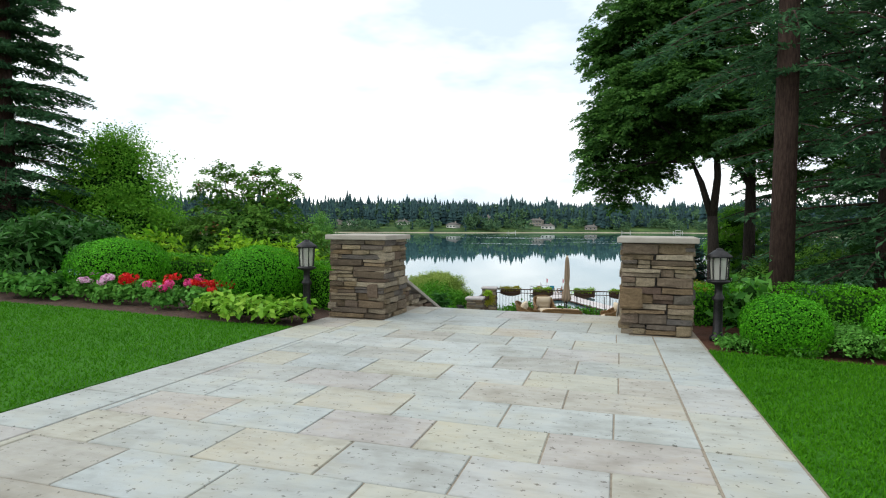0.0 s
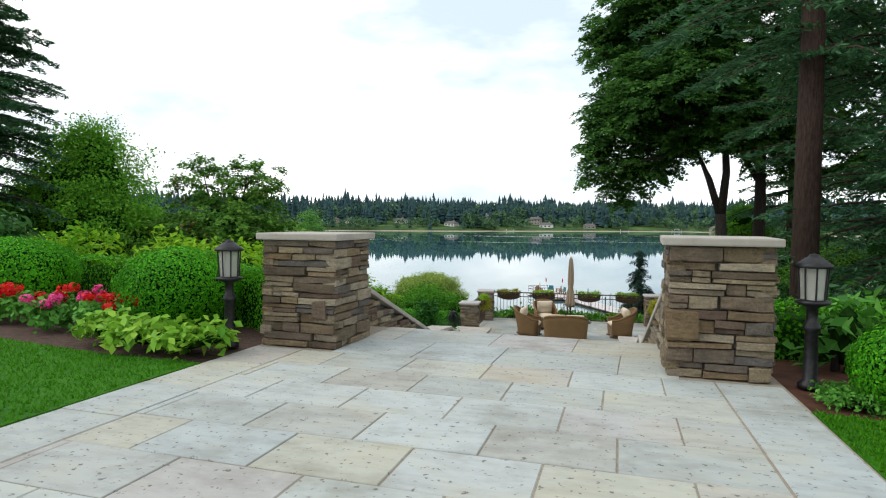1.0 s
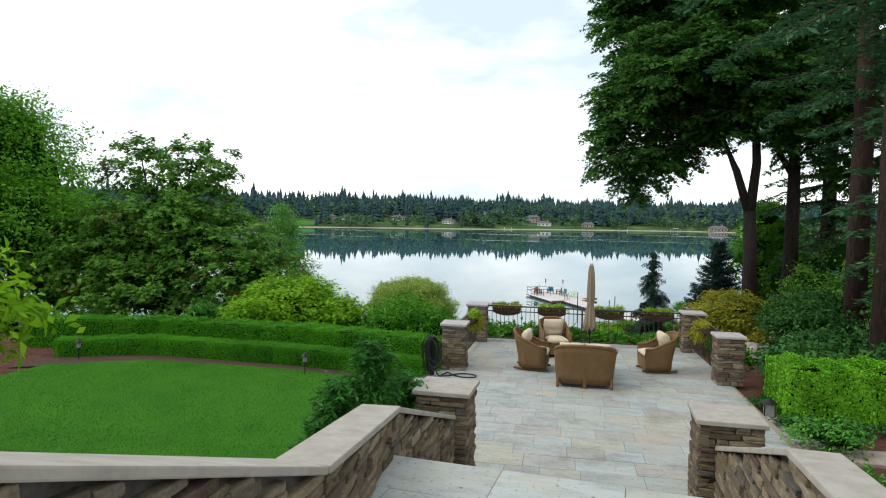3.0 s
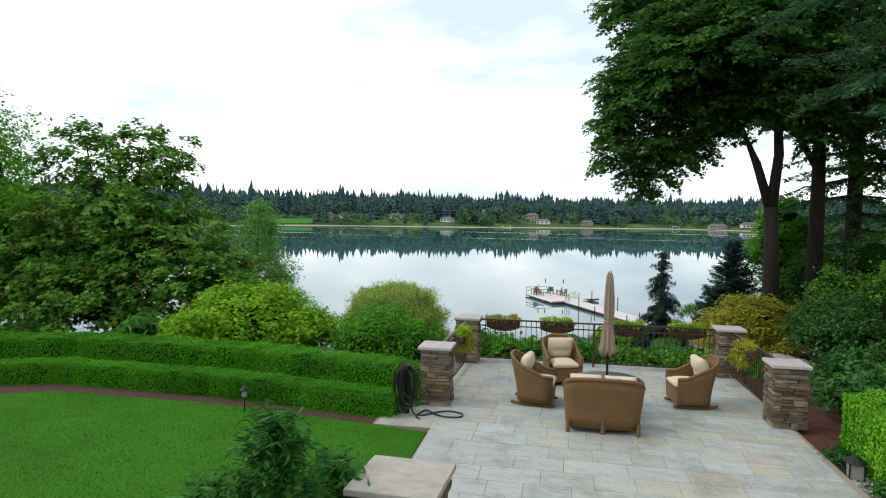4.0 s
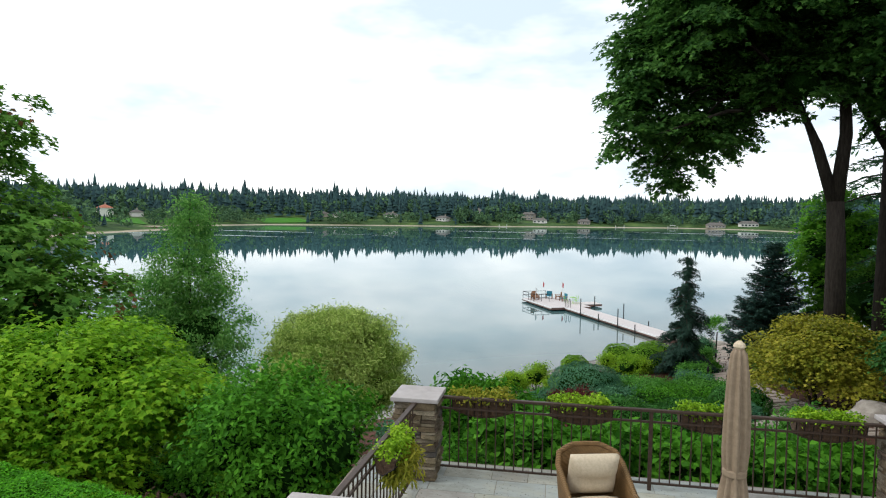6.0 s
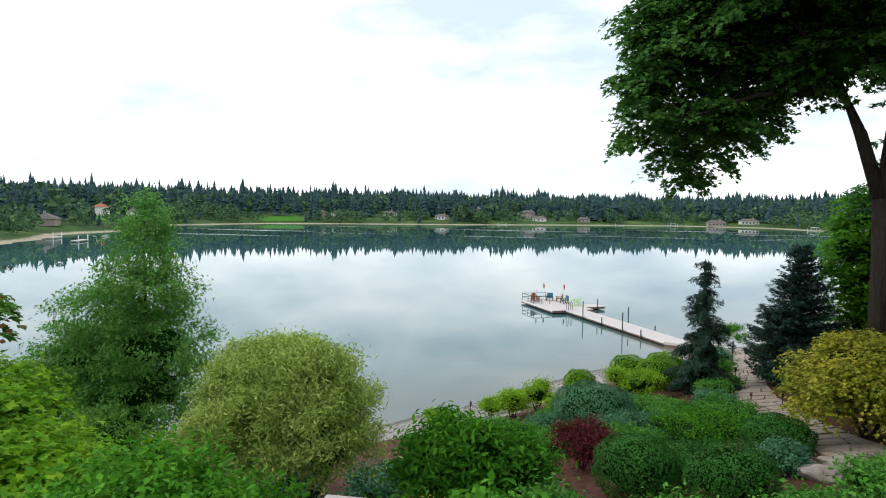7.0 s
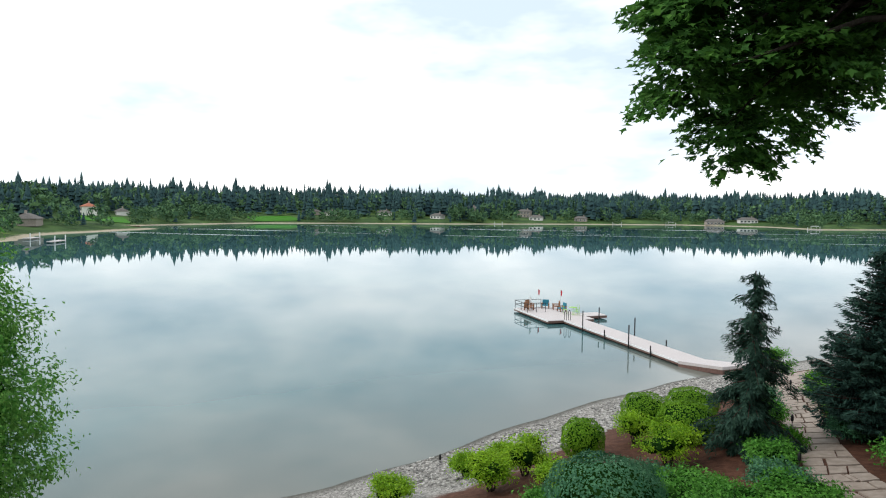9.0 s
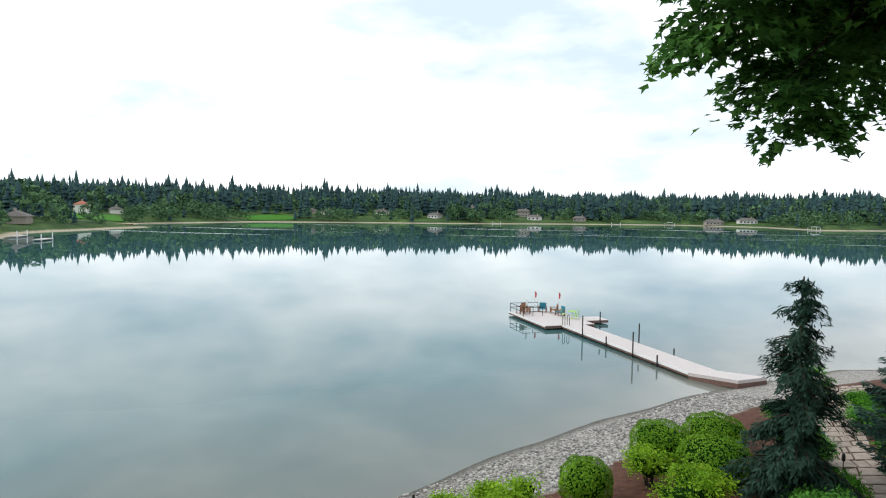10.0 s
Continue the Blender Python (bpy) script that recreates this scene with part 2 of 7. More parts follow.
L_BOX = leaf_material("boxwood_leaf", (0.013, 0.098, 0.004), (0.042, 0.247, 0.008), (0.130, 0.520, 0.016), 0.6, 0.25)
L_HEDGE = leaf_material("hedge_leaf", (0.018, 0.104, 0.004), (0.049, 0.246, 0.007), (0.128, 0.452, 0.016), 0.6, 0.25)
L_MAPLE = leaf_material("maple_leaf", (0.024, 0.083, 0.022), (0.057, 0.171, 0.035), (0.143, 0.330, 0.061), 0.6, 0.42)
L_OLIVE = leaf_material("olive_clipped_leaf", (0.05, 0.15, 0.008), (0.115, 0.28, 0.012), (0.23, 0.43, 0.03), 0.6, 0.25)
L_FIR = leaf_material("fir_needle", (0.026, 0.078, 0.040), (0.050, 0.145, 0.065), (0.105, 0.25, 0.10), 0.7, 0.35)
L_SPRUCE = leaf_material("spruce_needle", (0.015, 0.045, 0.037), (0.031, 0.079, 0.065), (0.067, 0.142, 0.105), 0.65, 0.12)
L_CEDAR = leaf_material("cedar_spray", (0.015, 0.042, 0.032), (0.027, 0.067, 0.049), (0.051, 0.109, 0.074), 0.65, 0.15)
L_YEW = leaf_material("yew_spray", (0.016, 0.078, 0.013), (0.036, 0.150, 0.023), (0.078, 0.260, 0.046), 0.6, 0.25)
L_LAUREL = leaf_material("laurel_leaf", (0.046, 0.195, 0.008), (0.117, 0.377, 0.016), (0.260, 0.598, 0.039), 0.45, 0.25)
L_GREEN = leaf_material("bright_leaf", (0.022, 0.11, 0.008), (0.055, 0.23, 0.014), (0.14, 0.40, 0.03), 0.6, 0.35)
L_GUM = leaf_material("sweetgum_leaf", (0.038, 0.125, 0.018), (0.085, 0.25, 0.030), (0.20, 0.40, 0.058), 0.6, 0.35)
L_GUMRED = leaf_material("turning_leaf", (0.065, 0.039, 0.016), (0.130, 0.072, 0.026), (0.221, 0.117, 0.039), 0.5, 0.3)
L_BRIGHT = leaf_material("sunny_leaf", (0.045, 0.17, 0.012), (0.10, 0.33, 0.022), (0.22, 0.50, 0.045), 0.6, 0.4)
L_RHODO = leaf_material("rhododendron_leaf", (0.013, 0.061, 0.011), (0.031, 0.121, 0.022), (0.083, 0.220, 0.050), 0.4, 0.2)
L_GOLD = leaf_material("golden_leaf", (0.06, 0.21, 0.008), (0.15, 0.39, 0.014), (0.34, 0.56, 0.03), 0.6, 0.4)
L_WILLOW = leaf_material("willow_leaf", (0.12, 0.24, 0.03), (0.34, 0.50, 0.09), (0.70, 0.80, 0.26), 0.6, 0.4)
L_BIRCH = leaf_material("birch_leaf", (0.045, 0.18, 0.03), (0.11, 0.32, 0.055), (0.26, 0.50, 0.12), 0.6, 0.4)
L_LIME = leaf_material("lime_leaf", (0.091, 0.234, 0.010), (0.195, 0.403, 0.018), (0.390, 0.585, 0.039), 0.5, 0.3)
L_BLUE = leaf_material("bluegreen_leaf", (0.027, 0.105, 0.053), (0.060, 0.195, 0.098), (0.135, 0.315, 0.165), 0.55, 0.2)
L_RED = leaf_material("red_maple_leaf", (0.055, 0.009, 0.013), (0.121, 0.020, 0.028), (0.209, 0.044, 0.044), 0.5, 0.3)
L_YELLOWOOD = leaf_material("yellowing_leaf", (0.13, 0.18, 0.018), (0.29, 0.32, 0.030), (0.52, 0.46, 0.06), 0.5, 0.3)
L_HOSTA = leaf_material("hosta_leaf", (0.065, 0.221, 0.016), (0.156, 0.390, 0.026), (0.338, 0.559, 0.065), 0.5, 0.25)
L_FERN = leaf_material("ground_cover", (0.035, 0.152, 0.022), (0.080, 0.264, 0.035), (0.160, 0.416, 0.064), 0.55, 0.25)
L_GRASS = leaf_material("grass_blade", (0.022, 0.120, 0.003), (0.047, 0.210, 0.005), (0.087, 0.289, 0.009), 0.7, 0.3)
# near-black green: the shade inside foliage, put into the filler's colour
core_nodes = Nodes("inner_shade")
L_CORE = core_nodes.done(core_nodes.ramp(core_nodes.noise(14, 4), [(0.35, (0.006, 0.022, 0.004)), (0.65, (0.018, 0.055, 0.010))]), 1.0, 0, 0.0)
P_PINK = leaf_material("pink_petal", (0.55, 0.03, 0.16), (0.75, 0.06, 0.25), (0.85, 0.15, 0.38), 0.5, 0.2, 0.0)
P_RED = leaf_material("red_petal", (0.45, 0.005, 0.008), (0.65, 0.012, 0.014), (0.75, 0.04, 0.03), 0.5, 0.2, 0.0)
P_PALE = leaf_material("pale_pink_petal", (0.60, 0.28, 0.48), (0.75, 0.42, 0.62), (0.85, 0.60, 0.75), 0.5, 0.2, 0.0)
P_WHITE = leaf_material("white_petal", (0.65, 0.65, 0.55), (0.75, 0.75, 0.68), (0.82, 0.82, 0.78), 0.5, 0.2, 0.0)
# far shore trees: the blue cast of distance haze is mixed into both colours
L_FAR = leaf_material("hazed_conifer", (0.016, 0.039, 0.047), (0.027, 0.060, 0.063), (0.045, 0.094, 0.086), 0.9, 0.0, 0.3)
L_FARB = leaf_material("hazed_broadleaf", (0.028, 0.070, 0.044), (0.058, 0.128, 0.066), (0.125, 0.225, 0.090), 0.9, 0.0, 0.4)


# ---- building helpers ----
def mesh_object(name, verts, faces, material, parent=None, label=""):
    me = bpy.data.meshes.new(name)
    me.from_pydata([tuple(v) for v in verts], [], [tuple(f) for f in faces])
    me.materials.append(material)
    ob = new(name, me)
    if parent:
        ob.parent = parent
    return tagged(ob, label)


def part(name, bm, material, parent=None, label="", smooth_faces=False):
    me = bpy.data.meshes.new(name)
    bm.normal_update()
    bm.to_mesh(me)
    bm.free()
    me.materials.append(material)
    if smooth_faces:
        me.polygons.foreach_set("use_smooth", [True] * len(me.polygons))
    ob = new(name, me)
    if parent:
        ob.parent = parent
    return tagged(ob, label)


def thing(name, at, label, category, group="", kind="", turn=0.0):
    ob = new(name)
    ob.empty_display_size = 0.2
    ob.matrix_basis = pose(*at, 0, 0, turn)
    return tagged(ob, label, category, group, kind)


def add_box(bm, x0, x1, y0, y1, z0, z1, bevel=0.0, m=None):
    r = bmesh.ops.create_cube(bm, size=1.0)["verts"]
    for v in r:
        v.co = Vector((x0 + (v.co.x + 0.5) * (x1 - x0), y0 + (v.co.y + 0.5) * (y1 - y0), z0 + (v.co.z + 0.5) * (z1 - z0)))
    if bevel:
        edges = {e for v in r for e in v.link_edges}
        r = bmesh.ops.bevel(bm, geom=list(edges), offset=bevel, segments=2, affect="EDGES", profile=0.6)["verts"]
    if m:
        bmesh.ops.transform(bm, matrix=m, verts=list({v for v in r}))
    return bm


def box(x0, x1, y0, y1, z0, z1, bevel=0.0, m=None):
    return add_box(bmesh.new(), x0, x1, y0, y1, z0, z1, bevel, m)


def add_tube(bm, points, radii, sides=8):
    """A tube through the points, with caps."""
    rings = []
    pts = [Vector(p) for p in points]
    for i, p in enumerate(pts):
        d = (pts[min(i + 1, len(pts) - 1)] - pts[max(i - 1, 0)]).normalized()
        a = d.orthogonal().normalized() if abs(d.z) > 0.9 else d.cross(Vector((0, 0, 1))).normalized()
        if abs(d.z) > 0.9:
            a = (Vector((1, 0, 0)) - d * d.x).normalized()
        b = d.cross(a)
        r = radii[i] if isinstance(radii, (list, tuple)) else radii
        rings.append([bm.verts.new(p + r * (math.cos(k * math.tau / sides) * a + math.sin(k * math.tau / sides) * b)) for k in range(sides)])
    for q0, q1 in zip(rings, rings[1:]):
        for k in range(sides):
            bm.faces.new((q0[k], q0[(k + 1) % sides], q1[(k + 1) % sides], q1[k]))
    bm.faces.new(rings[0][::-1])
    bm.faces.new(rings[-1])
    return bm


def tube(points, radii, sides=8):
    return add_tube(bmesh.new(), points, radii, sides)


def lathe(profile, sides=16):
    """A turned shape from (radius, height) pairs."""
    bm = bmesh.new()
    rings = [[bm.verts.new((r * math.cos(k * math.tau / sides), r * math.sin(k * math.tau / sides), z)) for k in range(sides)] for r, z in profile]
    for q0, q1 in zip(rings, rings[1:]):
        for k in range(sides):
            bm.faces.new((q0[k], q0[(k + 1) % sides], q1[(k + 1) % sides], q1[k]))
    bm.faces.new(rings[0][::-1])
    bm.faces.new(rings[-1])
    return bm


WATER = -9.8
LAKE = [(-16.9, 46.6), (-14.7, 48.7), (-12.35, 52.1), (-10.0, 56.4), (-7.3, 61.0), (-3.9, 65.7), (-0.8, 69.6), (0.8, 71.6), (9.5, 79.7), (12.0, 80.7), (30, 84),
        (70, 95), (140, 140), (220, 300), (250, 470), (190, 600), (128, 560), (106, 654), (38, 694), (-65, 637), (-153, 558),
        (-238, 512), (-291, 470), (-300, 372), (-296, 325), (-248, 306), (-236, 257), (-228, 228), (-222, 210), (-200, 188), (-150, 110), (-90, 52), (-45, 33), (-26, 38)]


def smooth(a, b, v):
    u = np.clip((v - a) / (b - a), 0, 1)
    return u * u * (3 - 2 * u)


def lake_distance(x, y):
    """Distance to the shoreline: positive on land, negative in the lake."""
    best, inside = np.full(x.shape, 1e9), np.zeros(x.shape, bool)
    for (ax, ay), (bx, by) in zip(LAKE, LAKE[1:] + LAKE[:1]):
        dx, dy = bx - ax, by - ay
        u = np.clip(((x - ax) * dx + (y - ay) * dy) / (dx * dx + dy * dy), 0, 1)
        best = np.minimum(best, np.hypot(x - ax - u * dx, y - ay - u * dy))
        if dy != 0:
            inside ^= ((ay > y) != (by > y)) & (x < ax + (y - ay) * dx / dy)
    return np.where(inside, -best, best)


def ground_z(x, y):
    x, y = np.asarray(x, float), np.asarray(y, float)
    d = lake_distance(x, y) + 0.12 * np.sin(x * 0.9 + y * 0.4) * np.exp(-((y - 58) / 40) ** 2) * (np.abs(x) < 60)
    near = np.interp(d, [-60, -12, 0, 3, 7, 15, 25, 32, 60, 200], [-14, -11.2, -9.8, -9.3, -7.9, -6.4, -4.2, -3.2, -1.0, 2.0])
    far = np.interp(d, [-60, 0, 4, 30, 140, 400, 1200], [-14, -9.8, -9.0, -6.0, 4.0, 10.0, 14.0])
    z = np.where((y < 110) & (np.abs(x) < 130), near, far)
    upper, lower = -0.03, -2.57
    left = smooth(7.1, 9.6, y)
    right = smooth(7.6, 15.5, y)
    step = np.where(x < -2.6, left, np.where(x > 0.75, right, smooth(7.2, 10.0, y)))
    pad = upper + (lower - upper) * step
    v = -math.sin(math.radians(7)) * (x + 5) + math.cos(math.radians(7)) * (y - 20.0)
    edge = np.where(x < -5.4, 1.6, np.where(x < 1.9, 4.1, 2.0 - 0.4 * np.clip(x - 1.9, 0, 8)))
    mask = 1 - smooth(0, 2.2, v - edge)
    mask = mask * (1 - smooth(14, 24, np.abs(x + 4) - 6 * (y < 8)))
    return z + (pad - z) * mask


def gz(x, y):
    return float(ground_z(np.array([x]), np.array([y]))[0])


def grid_axis(lo, hi, fine_lo, fine_hi, step, grow=1.16):
    mid = list(np.arange(fine_lo, fine_hi, step))
    up, s, v = [], step, mid[-1]
    while v < hi:
        s *= grow
        v += s
        up.append(v)
    down, s, v = [], step, mid[0]
    while v > lo:
        s *= grow
        v -= s
        down.append(v)
    return np.array(down[::-1] + mid + up)


def build_ground():
    gx, gy = grid_axis(-1800, 1800, -26, 14, 0.6), grid_axis(-600, 2400, -4, 84, 0.6)
    gx, gy = np.concatenate([gx, np.arange(-340, 300, 11.0)]), np.concatenate([gy, np.arange(100, 900, 11.0)])
    gx, gy = np.unique(gx.round(2)), np.unique(gy.round(2))
    X, Y = np.meshgrid(gx, gy)
    Z = ground_z(X, Y)
    n, m = len(gx), len(gy)
    verts = np.stack([X.ravel(), Y.ravel(), Z.ravel()], 1)
    i = (np.arange(m - 1)[:, None] * n + np.arange(n - 1)[None]).ravel()
    faces = np.stack([i, i + 1, i + n + 1, i + n], 1)
    ob = quads_object("ground", verts, faces, GROUND)
    ob.data.polygons.foreach_set("use_smooth", np.ones(len(faces), bool))
    tagged(ob, "brown garden soil sloping down to a grey pebble beach", "ground", kind="structure")


def quads_object(name, verts, faces, material, parent=None, label=""):
    """A mesh from arrays of vertices and of faces with equally many corners."""
    me = bpy.data.meshes.new(name)
    faces = np.asarray(faces, np.int32)
    k = faces.shape[1]
    me.vertices.add(len(verts))
    me.vertices.foreach_set("co", np.asarray(verts, np.float32).ravel())
    me.loops.add(faces.size)
    me.loops.foreach_set("vertex_index", faces.ravel())
    me.polygons.add(len(faces))
    me.polygons.foreach_set("loop_start", np.arange(0, faces.size, k, dtype=np.int32))
    me.update(calc_edges=True)
    me.validate()
    me.materials.append(material)
    ob = new(name, me)
    if parent:
        ob.parent = parent
    return tagged(ob, label)


build_ground()
bm = bmesh.new()
bmesh.ops.create_grid(bm, x_segments=8, y_segments=8, size=1)
for v in bm.verts:
    v.co = Vector((v.co.x * 900 - 20, 430 + v.co.y * 470, WATER))
tagged(part("water", bm, WATERM), "calm grey-green lake mirroring trees and clouds", "lake", kind="structure")


# ---- stone, slabs and stairs: shapes ----
def stone_meshes(count=16):
    """Unit blocks of split stone, wavy along their length and chamfered at the front (+y); each stone is one of them, scaled."""
    rng, out = random.Random(5), []
    for i in range(count):
        stations = [-0.5, rng.uniform(-0.32, -0.12), rng.uniform(0.10, 0.32), 0.5]
        low, high = rng.uniform(-0.13, 0.13), rng.uniform(-0.13, 0.13)
        verts, faces = [], []
        for k, x in enumerate(stations):
            end = 0.10 if k in (0, 3) else 0.0
            zl, zh = -0.5 + rng.uniform(-0.02, 0.07) + low * x, 0.5 - rng.uniform(-0.02, 0.07) + high * x
            f = 0.5 - 0.6 * end - rng.uniform(0.0, 0.10)
            xs = x + (rng.uniform(-0.035, 0.035) if end else 0.0)
            cut = rng.uniform(0.05, 0.12)
            verts += [(x, -0.5, zl), (xs, f - 0.07, zl), (xs * (0.97 if end else 1), f, zl + cut), (xs * (0.97 if end else 1), f - rng.uniform(0, 0.04), zh - cut), (xs, f - 0.07, zh), (x, -0.5, zh)]
        for k in range(3):
            for j in range(6):
                q = (j + 1) % 6
                faces.append((k * 6 + j, k * 6 + q, k * 6 + 6 + q, k * 6 + 6 + j))
        faces += [tuple(range(5, -1, -1)), tuple(range(18, 24))]
        me = bpy.data.meshes.new("stone")
        me.from_pydata(verts, [], faces)
        bm = bmesh.new()
        bm.from_mesh(me)
        bmesh.ops.recalc_face_normals(bm, faces=bm.faces)
        bm.to_mesh(me)
        bm.free()
        me.materials.append(STONE)
        out.append(me)
    return out


STONES = stone_meshes()


def put_stone(parent, m, size, rng):
    ob = new("stone", rng.choice(STONES))
    ob.parent = parent
    ob.matrix_basis = m @ Matrix.Diagonal((*size, 1))
    return ob


def stone_face(parent, m, length, bottom, top_at, rng, course=(0.048, 0.105), run=(0.13, 0.44), depth=0.12):
    """Uneven courses of split ledge stone over a wall face: m has x along the face, y out of it. top_at(x): the height where the cap lies."""
    z = bottom
    highest = max(top_at(0.0), top_at(length), top_at(length / 2))
    while z < highest - 0.02:
        h = rng.uniform(*course)
        if highest - (z + h) < 0.035:
            h = highest - z
        x = -0.005 if rng.random() < 0.5 else -rng.uniform(0.0, 0.03)
        while x < length - 0.01:
            w = rng.uniform(*run) * (1.25 if h < 0.07 else 0.9)
            if length - (x + w) < 0.10:
                w = length - x
            roof = min(top_at(x + 0.15 * w), top_at(x + 0.85 * w))
            hh = min(h, roof - z)
            layers = [(0.0, hh)]
            if hh > 0.066 and rng.random() < 0.55:
                cut = hh * rng.uniform(0.38, 0.62)
                layers = [(0.0, cut), (cut, hh)]
            for z0, z1 in layers:
                if z1 - z0 > 0.02:
                    out = rng.uniform(-0.020, 0.018)
                    tilt = rng.uniform(-1.3, 1.3) if w < 0.3 else rng.uniform(-0.7, 0.7)
                    put_stone(parent, m @ pose(x + w / 2, out - depth / 2 + 0.025, z + (z0 + z1) / 2, rng.uniform(-1.5, 1.5), tilt, rng.uniform(-1, 1)),
                              (w - 0.005, depth, z1 - z0 - 0.004), rng)
            x += w
        z += h


def stone_pillar(name, at, width, depth, height, turn, label, seed, group, cap_material, big=None, cap=0.055, over=0.05):
    rng = random.Random(seed)
    top = thing(name, at, label, "pillar", group, turn=turn)
    part("core", box(-width / 2 + 0.05, width / 2 - 0.05, -depth / 2 + 0.05, depth / 2 - 0.05, 0, height - cap), MORTAR, top)
    for k, (w, d) in enumerate(((width, depth), (depth, width), (width, depth), (depth, width))):
        m = pose(0, 0, 0, 0, 0, 90 * k) @ pose(w / 2, -d / 2, 0, 0, 0, 0) @ pose(0, 0, 0, 0, 0, 180) @ Matrix.Identity(4)
        stone_face(top, m @ pose(0, 0, 0), w, 0.0, lambda x: height - cap, rng)
    if big:
        put_stone(top, pose(big[0], -depth / 2 + 0.025, big[1], 0, 3, 180), (big[2], 0.15, big[3]), rng)
    slab = box(-width / 2 - over, width / 2 + over, -depth / 2 - over, depth / 2 + over, height - cap, height, 0.012)
    part("cap", slab, cap_material, top, "smooth sawn stone cap")
    return top


def stone_wall(name, a, b, top_a, top_b, low_a, low_b, thick, label, seed, cap_material):
    """A wall from a to b (plan) whose cap runs straight from top_a to top_b."""
    rng = random.Random(seed)
    a, b = Vector((*a, 0)), Vector((*b, 0))
    run = (b - a).length
    turn = math.degrees(math.atan2(b.y - a.y, b.x - a.x))
    low = min(low_a, low_b)
    top = thing(name, (a.x, a.y, low), label, "wall", "stone walls beside the stairs", turn=turn)
    cap = 0.05
    ta, tb = top_a - low - cap, top_b - low - cap
    bm = bmesh.new()
    h = thick / 2 - 0.05
    prof = [(0.02, 0), (run - 0.02, 0), (run - 0.02, tb), (0.02, ta)]
    q0, q1 = [bm.verts.new((x, -h, z)) for x, z in prof], [bm.verts.new((x, h, z)) for x, z in prof]
    bm.faces.new(q0), bm.faces.new(q1[::-1])
    for k in range(4):
        bm.faces.new((q0[k], q1[k], q1[(k + 1) % 4], q0[(k + 1) % 4]))
    part("core", bm, MORTAR, top)
    line = lambda x: ta + (tb - ta) * x / run
    stone_face(top, pose(run, -thick / 2, 0, 0, 0, 180), run, 0.0, lambda x: line(run - x), rng)
    stone_face(top, pose(0, thick / 2, 0), run, 0.0, line, rng)
    over = 0.03
    bm = box(-0.01, run + 0.01, -thick / 2 - over, thick / 2 + over, 0, cap, 0.01)
    for v in bm.verts:
        v.co.z += ta + (tb - ta) * v.co.x / run
    part("cap", bm, cap_material, top, "sawn stone coping")
    return top


def slab_mesh(w, d, h, rng):
    bm = box(-w / 2, w / 2, -d / 2, d / 2, -h, 0, 0.004)
    for v in bm.verts:
        v.co.z += rng.uniform(-0.0012, 0.0012)
    me = bpy.data.meshes.new("slab")
    bm.to_mesh(me)
    bm.free()
    me.materials.append(SLAB)
    return me


SLAB_SIZES = {}


def put_slab(parent, m, w, d, rng, h=0.05):
    key = (round(w / 0.04) * 0.04, round(d / 0.02) * 0.02)
    if key not in SLAB_SIZES:
        SLAB_SIZES[key] = slab_mesh(*key, h, rng)
    ob = new("slab", SLAB_SIZES[key])
    ob.parent = parent
    ob.matrix_basis = m @ Matrix.Diagonal((w / key[0], d / key[1], 1, 1))
    return ob


def pave(parent, x0, x1, y0, y1, z, rng, rows=(0.40, 0.47), lengths=(0.48, 0.85), gap=0.007):
    """Rows of rectangular slabs, joints staggered."""
    y = y1
    while y > y0 + 0.05:
        d = rng.uniform(*rows)
        if y - d - y0 < 0.2:
            d = y - y0
        x = x0
        first = rng.uniform(0.2, lengths[1])
        while x < x1 - 0.03:
            w = first if x == x0 else rng.uniform(*lengths)
            if x1 - x - w < 0.22:
                w = x1 - x
            put_slab(parent, pose(x + w / 2, y - d / 2, z + rng.uniform(-0.0015, 0.0015)), w - gap, d - gap, rng)
            x += w
        y -= d


def skew_slab(parent, low, high, y0, y1, rng):
    """One slab between two rows, its ends cut slightly askew; low and high: (left, right) at y0 and y1."""
    bm = bmesh.new()
    z, e = rng.uniform(-0.0015, 0.0015), 0.004
    rings = []
    for k, zz in ((0.0, z - 0.05), (0.0, z - e), (e, z)):
        rings.append([bm.verts.new((x, y, zz + rng.uniform(-0.0006, 0.0006))) for x, y in ((low[0] + k, y0 + k), (low[1] - k, y0 + k), (high[1] - k, y1 - k), (high[0] + k, y1 - k))])
    for q0, q1 in zip(rings, rings[1:]):
        for i in range(4):
            bm.faces.new((q0[i], q0[(i + 1) % 4], q1[(i + 1) % 4], q1[i]))
    bm.faces.new(rings[2])
    return part("slab", bm, SLAB, parent)


def patio_right(y):
    """The patio's edge, which runs slightly askew."""
    return 1.215 + 0.068 * (6.45 - y)


# ---- upper patio, stairs, landing, terrace ----
RISE = 1.0 / 6
TERRACE_Z = -2.5
TERRACE = pose(-5.0, 20.25, TERRACE_Z, 0, 0, 7)


